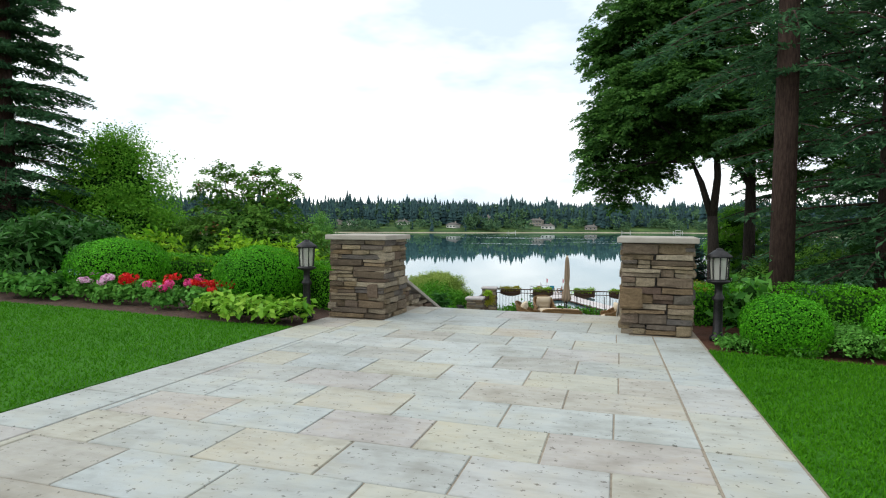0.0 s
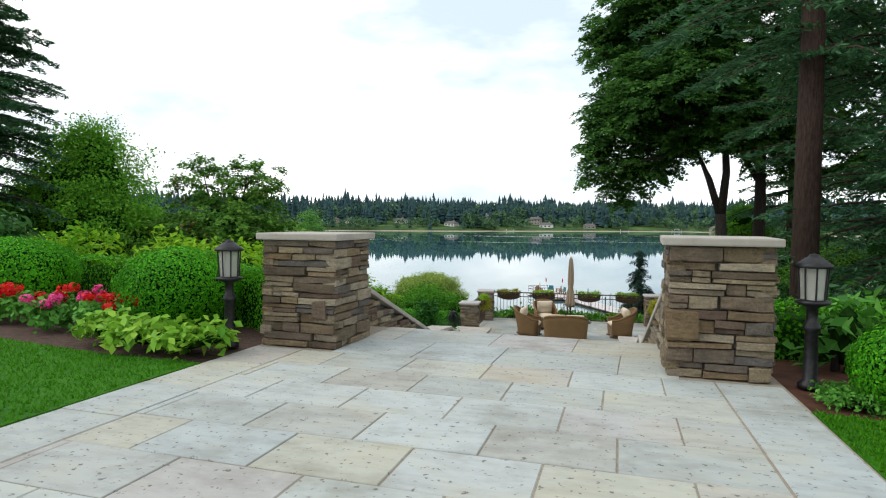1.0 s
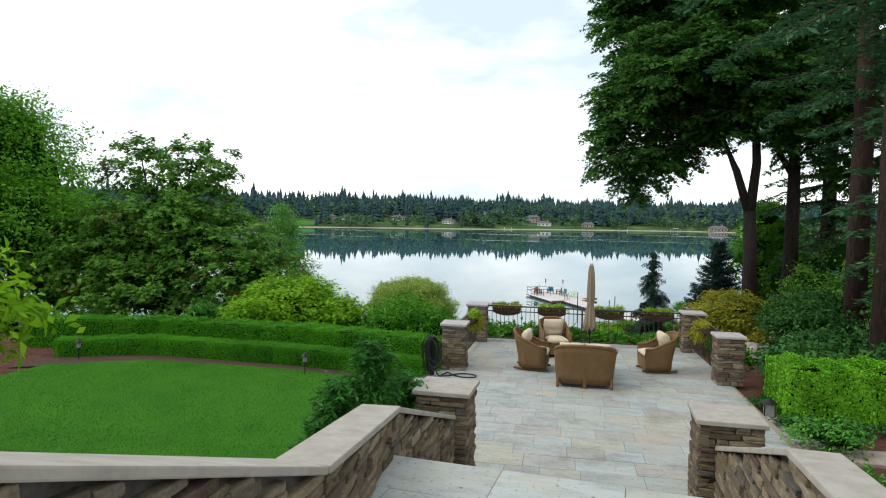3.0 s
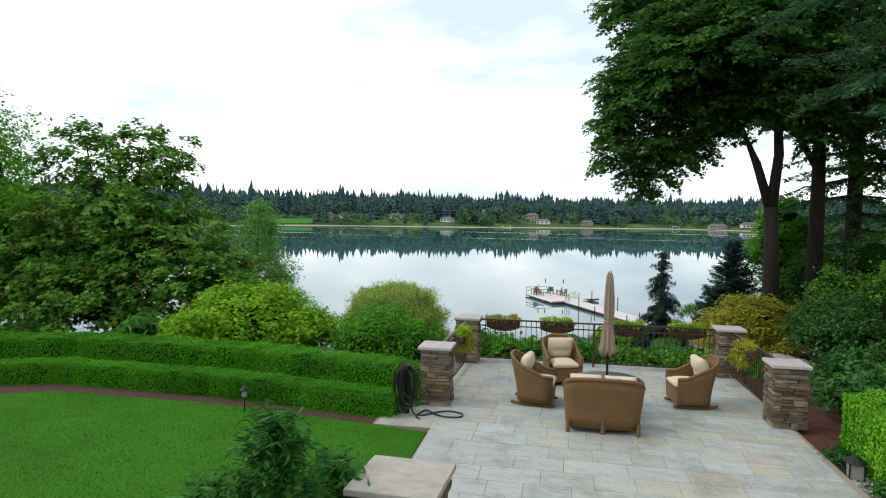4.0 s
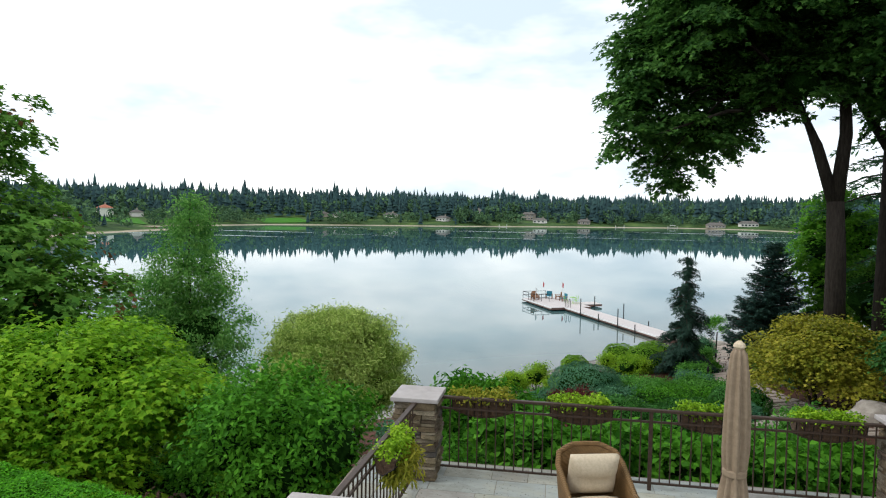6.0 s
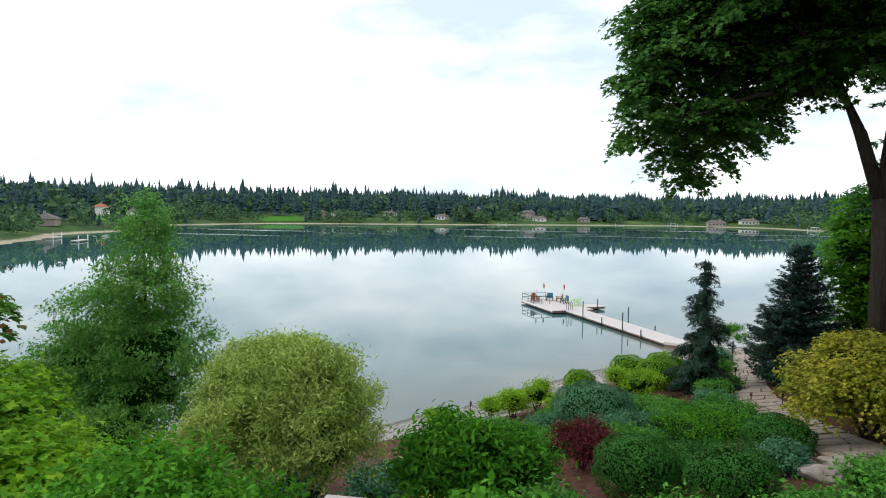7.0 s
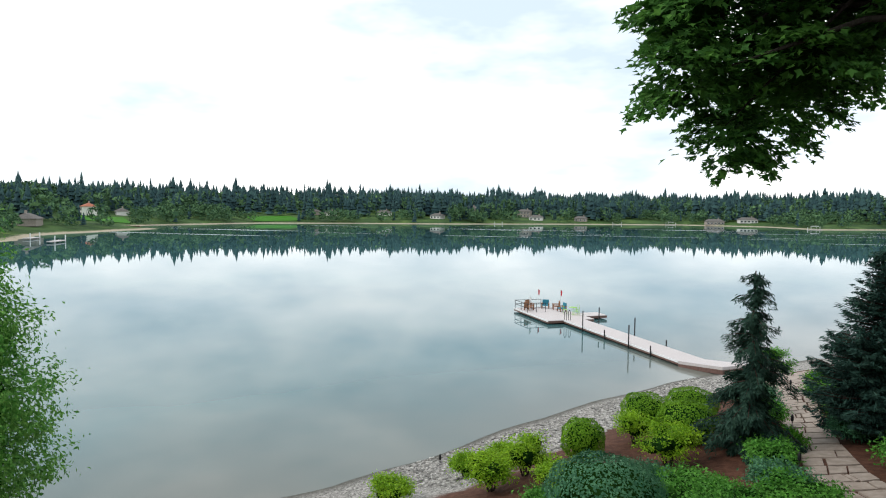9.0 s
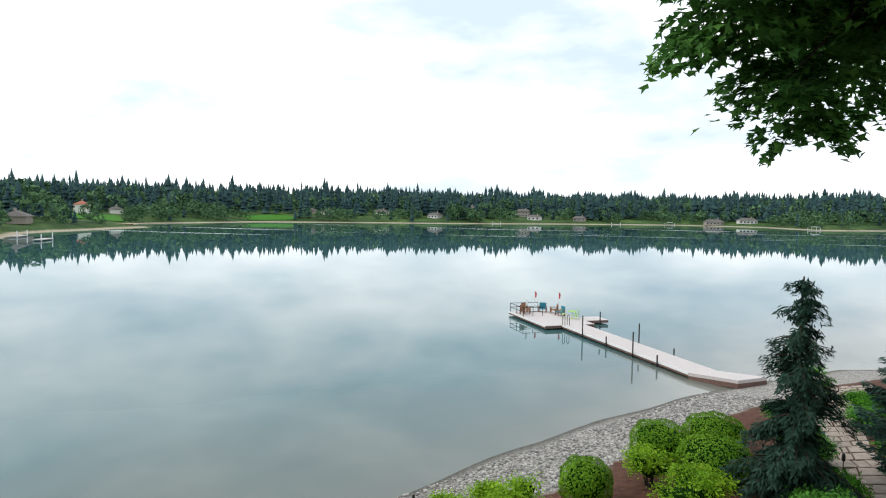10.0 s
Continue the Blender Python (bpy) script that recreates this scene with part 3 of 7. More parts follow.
def build_paving():
    rng = random.Random(11)
    bm = box(-2.70, 1.0, -4.0, 7.66, -0.16, -0.006)
    for v in bm.verts:
        if v.co.x > 0:
            v.co.x = patio_right(v.co.y) + 0.02
    patio = tagged(part("patio", bm, JOINT), "pale sawn flagstone patio with staggered joints", "patio", kind="structure")
    gap = 0.009
    y, row = 6.42, 0
    while y > -3.6:
        y0, x, first = y - 0.443, -2.25, True
        while True:
            u0 = x
            x = (-2.19 if row % 2 else -1.86) if first else x + 0.62 + rng.uniform(-0.02, 0.02)
            first = False
            last = x > 0.80
            slant = 0.0 if u0 == -2.25 else 1.0
            edge = lambda yy, u, s: u - 0.045 * (u + 2.25) / 3.1 * (yy - 3.2) * s
            right = lambda yy: patio_right(yy) - 0.405
            if x - u0 > 0.05 or last:
                skew_slab(patio, (edge(y0, u0, slant) + gap / 2, (right(y0) if last else edge(y0, x, 1)) - gap / 2), (edge(y, u0, slant) + gap / 2, (right(y) if last else edge(y, x, 1)) - gap / 2), y0 + gap / 2, y - gap / 2, rng)
            if last:
                break
        y, row = y0, row + 1
    for left in (True, False):
        y = 6.42
        while y > -3.4:
            y0 = y - rng.uniform(0.55, 0.72)
            if left:
                skew_slab(patio, (-2.69, -2.26), (-2.69, -2.26), y0 + gap / 2, y - gap / 2, rng)
            else:
                skew_slab(patio, (patio_right(y0) - 0.395, patio_right(y0)), (patio_right(y) - 0.395, patio_right(y)), y0 + gap / 2, y - gap / 2, rng)
            y = y0
    pave(patio, -2.0, 0.60, 6.42, 7.66, 0.0, rng, (0.55, 0.66), (0.6, 1.0))
    stairs = tagged(new("stairs"), "wide pale stone garden stairs with a landing", "stairs", kind="structure")
    for k in range(1, 6):
        part("step", box(-2.24, 0.52, 7.66 + 0.33 * (k - 1) - 0.02, 7.66 + 0.33 * k + 0.03, -RISE * k - 0.15, -RISE * k - 0.006), JOINT, stairs)
        x = -2.24
        while x < 0.5:
            w = min(rng.uniform(0.7, 1.1), 0.52 - x)
            if 0.52 - x - w < 0.3:
                w = 0.52 - x
            put_slab(stairs, pose(x + w / 2, 7.66 + 0.33 * (k - 0.5) + 0.012, -RISE * k), w - 0.006, 0.36, rng)
            x += w
    part("landing", box(-2.6, 0.50, 9.30, 11.42, -1.25, -1.006), JOINT, stairs)
    pave(stairs, -2.6, 0.50, 9.32, 11.44, -1.0, rng, (0.5, 0.6), (0.6, 1.0))
    for k in range(1, 9):
        part("step", box(-2.75, 0.35, 11.42 + 0.31 * (k - 1) - 0.02, 11.42 + 0.31 * k + 0.03, -1 - RISE * k - 0.15, -1 - RISE * k - 0.006), JOINT, stairs)
        x = -2.75
        while x < 0.33:
            w = min(rng.uniform(0.7, 1.1), 0.35 - x)
            if 0.35 - x - w < 0.3:
                w = 0.35 - x
            put_slab(stairs, pose(x + w / 2, 11.42 + 0.31 * (k - 0.5) + 0.012, -1 - RISE * k), w - 0.006, 0.34, rng)
            x += w
    bm = box(-0.45, 6.3, -1.2, 4.05, -0.5, -0.006)
    add_box(bm, 0.5, 6.3, -6.6, -1.2, -0.5, -0.006)
    terrace = tagged(part("terrace", bm, JOINT), "pale flagstone terrace above the lake", "terrace", kind="structure")
    terrace.matrix_basis = TERRACE
    pave(terrace, -0.40, 6.25, -0.75, 4.02, 0.0, rng, (0.40, 0.47), (0.45, 0.85))
    pave(terrace, -0.40, 6.25, -1.2, -0.75, 0.0, rng, (0.40, 0.47), (0.45, 0.85))
    pave(terrace, 0.52, 6.2, -6.5, -1.2, 0.0, rng, (0.40, 0.47), (0.45, 0.85))


def build_walls():
    stone_pillar("gate_pillar", (-2.343, 6.83, 0), 0.65, 0.65, 0.932, 0, "square ledge-stone gate pillar with a flat pale cap", 1, "gate pillars", CAPSTONE, (0.20, 0.31, 0.13, 0.16))
    stone_pillar("gate_pillar", (0.842, 6.83, 0), 0.65, 0.65, 0.95, 0, "square ledge-stone gate pillar with one big pale block", 2, "gate pillars", CAPSTONE, (-0.235, 0.36, 0.21, 0.22))
    lab = "sloping ledge-stone stair wall with a flat coping"
    stone_wall("stair_wall", (-2.38, 7.15), (-2.41, 9.70), 0.57, -0.40, -1.35, -1.35, 0.28, lab, 3, CAPSTONE)
    stone_wall("landing_wall", (-2.41, 9.72), (-2.745, 11.62), -0.41, -0.66, -1.7, -1.7, 0.28, "level ledge-stone wall beside the landing", 4, CAPSTONE)
    stone_wall("stair_wall", (-2.75, 11.64), (-2.93, 13.95), -0.67, -1.45, -2.6, -2.6, 0.28, lab, 5, CAPSTONE)
    stone_wall("stair_wall", (0.67, 7.15), (0.49, 9.58), 0.57, -0.37, -1.35, -1.35, 0.28, lab, 6, CAPSTONE)
    stone_wall("landing_wall", (0.49, 9.60), (0.46, 11.45), -0.38, -0.58, -1.7, -1.7, 0.28, "level ledge-stone wall beside the landing", 7, CAPSTONE)
    stone_wall("stair_wall", (0.46, 11.47), (0.30, 13.95), -0.59, -1.45, -2.6, -2.6, 0.28, lab, 8, CAPSTONE)
    stone_pillar("stair_pillar", (-2.98, 14.3, TERRACE_Z), 0.62, 0.62, 1.32, 4, "low ledge-stone pillar at the foot of the stairs", 9, "stair pillars", CAPSTONE)
    stone_pillar("stair_pillar", (0.27, 14.3, TERRACE_Z), 0.62, 0.62, 1.32, 4, "low ledge-stone pillar at the foot of the stairs", 10, "stair pillars", CAPSTONE)
    for k, (x, y) in enumerate(((-4.70, 20.52), (-5.02, 23.86), (0.63, 24.56), (1.12, 21.30))):
        stone_pillar("terrace_pillar", (x, y, TERRACE_Z), 0.50, 0.50, 1.05, 7, "square ledge-stone terrace pillar with a grey cap", 20 + k, "terrace pillars", CAPGREY)


def build_lawn():
    """Two mown lawns beside the patio and one on the lower level."""
    for name, pts, z, dens in (("lawn", [(-2.71, -4), (-2.71, 5.75), (-3.6, 5.75), (-5.0, 5.95), (-8.0, 6.2), (-16, 6.0), (-16, -4)], 0.0, 1),
                               ("lawn", [(patio_right(-4) + 0.015, -4), (11, -4), (11, 5.0), (4.5, 5.45), (2.6, 5.68), (1.55, 5.85), (patio_right(5.9) + 0.015, 5.9)], 0.0, 1),
                               ("lawn", [(-3.65, 13.2), (-3.85, 14.9), (-4.37, 18.98), (-5.1, 19.0), (-8.4, 19.1), (-11.6, 18.72), (-13.4, 17.5), (-13.2, 10.5), (-5, 9.9), (-3.3, 10.2)], -2.52, 1)):
        bm = bmesh.new()
        top = [bm.verts.new((x, y, z)) for x, y in pts]
        f = bm.faces.new(top)
        if f.normal.z < 0:
            f.normal_flip()
        bm.normal_update()
        ext = bmesh.ops.extrude_face_region(bm, geom=[f])["geom"]
        bmesh.ops.translate(bm, verts=[v for v in ext if isinstance(v, bmesh.types.BMVert)], vec=(0, 0, -0.06))
        bmesh.ops.recalc_face_normals(bm, faces=bm.faces)
        tagged(part(name, bm, LAWN), "short mown bright green lawn", "lawn", kind="structure")
        grass_blades(pts, z)


def inside(px, py, pts):
    res = np.zeros(px.shape, bool)
    for (ax, ay), (bx, by) in zip(pts, pts[1:] + pts[:1]):
        if ay != by:
            res ^= ((ay > py) != (by > py)) & (px < ax + (py - ay) * (bx - ax) / (by - ay))
    return res


def grass_blades(pts, z):
    rng = np.random.default_rng(31)
    P = np.array(pts)
    lo, hi = P.min(0), P.max(0)
    lo = np.maximum(lo, (-13.4, 1.0))
    hi = np.minimum(hi, (6.0, 99.0))
    n = 110000
    q = rng.uniform(lo, hi, (n, 2))
    q = q[inside(q[:, 0], q[:, 1], pts)]
    n = len(q)
    a, h = rng.uniform(0, math.tau, n), rng.uniform(0.012, 0.032, n)
    w = 0.006
    base = np.stack([q[:, 0], q[:, 1], np.full(n, z - 0.002)], 1)
    side = np.stack([np.cos(a) * w, np.sin(a) * w, np.zeros(n)], 1)
    lean = np.stack([rng.normal(0, 0.012, n), rng.normal(0, 0.012, n), h], 1)
    V = np.stack([base - side, base + side, base + lean], 1).reshape(-1, 3)
    tagged(quads_object("grass", V, np.arange(3 * n).reshape(-1, 3), L_GRASS), "short blades of green grass on the lawn", "grass", kind="stuff")


# ---- plants: shapes ----
def leaves(name, at, normal, along, size, material, parent=None, label="", aspect=0.5, fold=0.12, spread=0.35, seed=0):
    """Small folded leaves at the given places; each is an island of two faces."""
    rng = np.random.default_rng(seed)
    n = len(at)
    s = size * rng.uniform(1 - spread, 1 + spread, n)[:, None]
    nrm = normal / np.maximum(np.linalg.norm(normal, axis=1, keepdims=True), 1e-6)
    al = along - nrm * (along * nrm).sum(1, keepdims=True)
    al = al / np.maximum(np.linalg.norm(al, axis=1, keepdims=True), 1e-6)
    si = np.cross(nrm, al)
    base, tip = at - al * s * 0.5, at + al * s * 0.5
    mid = at + al * s * 0.05
    V = np.stack([base, mid + si * s * aspect * 0.5 + nrm * s * fold, tip, mid - si * s * aspect * 0.5 + nrm * s * fold], 1).reshape(-1, 3)
    i = np.arange(n)[:, None] * 4
    F = np.concatenate([i + [0, 1, 2], i + [0, 2, 3]], 0)
    return quads_object(name, V, F, material, parent, label)


def lobed_leaves(name, at, normal, along, size, material, parent=None, label="", spread=0.35, seed=0):
    """Leaves with three pointed lobes, each an island of four faces."""
    rng = np.random.default_rng(seed)
    s = size * rng.uniform(1 - spread, 1 + spread, len(at))[:, None]
    nrm = unit(normal)
    al = unit(along - nrm * (along * nrm).sum(1, keepdims=True))
    si = np.cross(nrm, al)
    shape = ((0, -0.5, 0), (0.52, 0.08, 0.10), (0.17, 0.12, 0.02), (0, 0.55, -0.08), (-0.17, 0.12, 0.02), (-0.52, 0.08, 0.10))
    V = np.stack([at + (si * a + al * b + nrm * c) * s for a, b, c in shape], 1).reshape(-1, 3)
    i = np.arange(len(at))[:, None] * 6
    F = np.concatenate([i + [0, 1, 2], i + [0, 2, 3], i + [0, 3, 4], i + [0, 4, 5]], 0)
    return quads_object(name, V, F, material, parent, label)


def layered_crown(name, blobs, sprays, per, reach, size, material, parent, seed, label=""):
    """Flat drooping sprays of lobed leaves, layer over layer, over a set of ellipsoids."""
    rng = np.random.default_rng(seed)
    p, d, c = crown_points(blobs, sprays, per, 0.01, rng, 0.55, -0.75)
    n = len(p)
    out = unit(d * np.array([1, 1, 0.35]) + np.array([0, 0, -0.18]))
    side = unit(np.cross(out, np.array([0, 0, 1.0])) + 1e-6)
    u, v = rng.uniform(-0.35, 1.0, n) * reach, rng.normal(0, 0.42, n) * reach
    p = p + out * u[:, None] + side * v[:, None]
    p[:, 2] += rng.normal(0, 0.07, n) - 0.30 * (u / reach) ** 2 * reach - 0.25 * np.abs(v)
    nrm = np.array([0, 0, 1.0]) + d * 0.45 + rng.normal(size=p.shape) * 0.38
    along = out + side * (v / reach)[:, None] + rng.normal(size=p.shape) * 0.45 + np.array([0, 0, -0.55])
    return lobed_leaves(name, p, nrm, along, size, material, parent, label, seed=seed)


def unit(v):
    return v / np.maximum(np.linalg.norm(v, axis=1, keepdims=True), 1e-6)


def crown_points(blobs, clumps, per, sigma, rng, shell=0.35, low=-0.6):
    """Leaf places in clumps over a set of ellipsoids (x, y, z, rx, ry, rz)."""
    B = np.array(blobs, float)
    w = (B[:, 3] * B[:, 5]) ** 1.0
    k = rng.choice(len(B), clumps, p=w / w.sum())
    d = unit(rng.normal(size=(clumps, 3)))
    d[:, 2] = np.where(d[:, 2] < low, -d[:, 2], d[:, 2])
    r = 1 - shell * rng.random(clumps) ** 1.5
    c = B[k, :3] + d * B[k, 3:] * r[:, None] * rng.uniform(0.88, 1.10, clumps)[:, None]
    n = rng.integers(int(per * 0.5), int(per * 1.5), clumps)
    idx = np.repeat(np.arange(clumps), n)
    p = c[idx] + rng.normal(size=(len(idx), 3)) * sigma * np.array([1, 1, 0.65])
    return p, d[idx], c


def crown(name, blobs, clumps, per, sigma, size, material, parent, seed, aspect=0.55, shell=0.35, droop=0.3, low=-0.6, up=0.5, label=""):
    rng = np.random.default_rng(seed)
    p, d, _ = crown_points(blobs, clumps, per, sigma, rng, shell, low)
    nrm = d * 0.5 + rng.normal(size=p.shape) * 0.55 + np.array([0, 0, up])
    along = d + rng.normal(size=p.shape) * 0.7 + np.array([0, 0, -droop])
    return leaves(name, p, nrm, along, size, material, parent, label, aspect, seed=seed)


# solid fillers that block the view through crowns, coloured as their inner shade
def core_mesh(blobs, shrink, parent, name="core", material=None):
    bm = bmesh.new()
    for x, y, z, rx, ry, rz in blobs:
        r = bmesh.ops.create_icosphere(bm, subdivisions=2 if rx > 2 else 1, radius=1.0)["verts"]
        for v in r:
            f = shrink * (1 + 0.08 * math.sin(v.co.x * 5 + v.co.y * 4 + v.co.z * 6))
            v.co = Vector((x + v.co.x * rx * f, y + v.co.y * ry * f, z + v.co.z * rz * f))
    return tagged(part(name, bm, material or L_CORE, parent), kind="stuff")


def clipped_ball(name, x, y, z, w, h, material, label, group, seed, leaf=0.035, count=5200, lumpy=0.03):
    """A clipped shrub: dense small leaves all over a rounded body."""
    rng = np.random.default_rng(seed)
    top = thing(name, (x, y, z), label, "shrub", group)
    r, hz = w / 2, h / 2
    d = unit(rng.normal(size=(count, 3)))
    sq = (np.abs(d) ** 2.25).sum(1) ** (-1 / 2.25)
    lum = 1 + lumpy * np.sin(d[:, 0] * 7 + seed) * np.cos(d[:, 1] * 6 + d[:, 2] * 5) + rng.normal(0, 0.018, count)
    p = d * sq[:, None] * lum[:, None] * np.array([r, r, hz]) * rng.uniform(0.93, 1.0, count)[:, None] + np.array([0, 0, hz * 0.98])
    keep = p[:, 2] > 0.0
    p, d = p[keep], d[keep]
    leaves("foliage", p, d + rng.normal(size=p.shape) * 0.24, d * 0.25 + rng.normal(size=p.shape), leaf, material, top, "", 0.6, seed=seed)
    core_mesh([(0, 0, hz * 0.98, r, r, hz)], 0.90, top, "shade_core")
    return top


def hedge(name, path, width, z0, z1, material, label, seed, leaf=0.045, density=900, lumpy=0.03):
    """A clipped hedge along a line of plan points."""
    rng = np.random.default_rng(seed)
    top = thing(name, (path[0][0], path[0][1], z0), label, "hedge", "clipped hedges")
    pts = [np.array(p, float) - np.array(path[0], float) for p in path]
    H = z1 - z0
    bm = bmesh.new()
    P, N = [], []
    for a, b in zip(pts, pts[1:]):
        L = np.linalg.norm(b - a)
        t = (b - a) / L
        s = np.array([-t[1], t[0]])
        m = Matrix.Translation((a[0], a[1], 0)) @ Matrix.Rotation(math.atan2(t[1], t[0]), 4, "Z")
        k = 0.05 + lumpy
        add_box(bm, -width / 2 + k, L + width / 2 - k, -width / 2 + k, width / 2 - k, 0, H - k - 0.02, 0.06, m)
        for face, area in (("top", (L + width) * width), ("l", (L + width) * H), ("r", (L + width) * H), ("e0", width * H), ("e1", width * H)):
            n = int(area * density)
            u, v, q = rng.uniform(-width / 2, L + width / 2, n), rng.random(n), rng.normal(0, 0.014, n)
            if face == "top":
                o, z, nn = (v - 0.5) * width, H + q, (0, 0, 1)
                o = o * 0.97
                z = z - 0.5 * np.clip(np.abs(v - 0.5) - 0.42, 0, 1) * width
            elif face in "lr":
                sg = 1 if face == "l" else -1
                o, z, nn = sg * (width / 2 + q), v * H * 0.99, (s[0] * sg, s[1] * sg, 0)
            else:
                e = 0 if face == "e0" else 1
                u, o, z = np.full(n, e * L) + (1 if e else -1) * (width / 2 + q), (rng.random(n) - 0.5) * width, v * H * 0.99
                nn = (t[0] * (1 if e else -1), t[1] * (1 if e else -1), 0)
            lum = lumpy * np.sin(u * 3.1 + seed) * np.cos(u * 7.3 + z * 5)
            x, y = a[0] + t[0] * u + s[0] * o, a[1] + t[1] * u + s[1] * o
            P.append(np.stack([x + nn[0] * lum, y + nn[1] * lum, z + nn[2] * lum + np.zeros(n)], 1))
            N.append(np.tile(np.array(nn, float), (n, 1)))
    P, N = np.concatenate(P), np.concatenate(N)
    leaves("foliage", P, N + rng.normal(size=P.shape) * 0.26, N * 0.25 + rng.normal(size=P.shape), leaf, material, top, "", 0.6, seed=seed)
    # solid filler box in the inner shade colour, not real twigs
    tagged(part("shade_core", bm, L_CORE, top), kind="stuff")
    return top


def bush(name, x, y, w, h, material, label, seed, z=None, leaf=0.07, clumps=150, per=60, category="shrub", group="", depth=None, sigma=0.13, aspect=0.5, stems=True, droop=0.2, lumps=7, up=0.5, inner=0.68):
    """A loose shrub: several lobes, leaf clumps, a solid filler coloured as inner shade and a few stems."""
    z = gz(x, y) if z is None else z
    rng = random.Random(seed)
    top = thing(name, (x, y, z), label, category, group)
    r, d = w / 2, (depth or w) / 2
    blobs = [(0, 0, h * 0.5, r * 0.8, d * 0.8, h * 0.46)]
    for k in range(lumps):
        a = k * math.tau / lumps + rng.uniform(-0.3, 0.3)
        q = rng.uniform(0.35, 0.6)
        s = rng.uniform(0.32, 0.5)
        blobs.append((math.cos(a) * r * q, math.sin(a) * d * q, h * rng.uniform(0.35, 0.72), r * s, d * s, h * rng.uniform(0.22, 0.32)))
    crown("foliage", blobs, clumps, int(per * 0.58) + 1, sigma, leaf * 1.2, material, top, seed, aspect, 0.3, droop, -0.45, up)
    if inner:
        core_mesh(blobs, inner, top, "shade_core")
    if stems:
        for k in range(4):
            a = k * math.tau / 4 + 0.4
            part("stem", tube([(math.cos(a) * 0.06, math.sin(a) * 0.06, -0.05), (math.cos(a) * r * 0.25, math.sin(a) * d * 0.25, h * 0.35), (math.cos(a) * r * 0.4, math.sin(a) * d * 0.4, h * 0.6)],
                              [0.035, 0.022, 0.01], 6), BARK_DARK, top)
    return top


def spreading_maple(name, x, y, z, w, h, material, label, seed, sprays):
    """A low Japanese maple: stems fanning out under overlapping layers of fine leaves."""
    top = thing(name, (x, y, z), label, "tree")
    r = w / 2
    for k in range(5):
        a = k * math.tau / 5 + 0.3
        part("stem", tube([(0.08 * math.cos(a), 0.08 * math.sin(a), -0.1), (0.25 * r * math.cos(a), 0.25 * r * math.sin(a), h * 0.35), (0.6 * r * math.cos(a), 0.6 * r * math.sin(a), h * 0.62)], [0.06, 0.045, 0.015], 7), BARK_DARK, top)
    blobs = [(0, 0, h * 0.62, r * 0.72, r * 0.72, h * 0.36)] + [(0.62 * r * math.cos(k * 0.9 + seed), 0.62 * r * math.sin(k * 0.9 + seed), h * (0.36 + 0.09 * ((k * 3) % 5)), r * 0.42, r * 0.42, h * 0.17) for k in range(7)]
    layered_crown("foliage", blobs, sprays, 26, 0.42, 0.11, material, top, seed)
    core_mesh(blobs[:1], 0.72, top, "shade_core")
    return top


def limbs(parent, base, tips, r0, material, rng):
    for k, tip in enumerate(tips):
        a, b = Vector(base), Vector(tip)
        mid = a.lerp(b, 0.5) + Vector((rng.uniform(-0.25, 0.25), rng.uniform(-0.25, 0.25), rng.uniform(0.0, 0.35))) * (b - a).length * 0.25
        part("limb", tube([a, a.lerp(mid, 0.5) , mid, mid.lerp(b, 0.5), b], [r0, r0 * 0.85, r0 * 0.65, r0 * 0.45, r0 * 0.15], 7), material, parent)


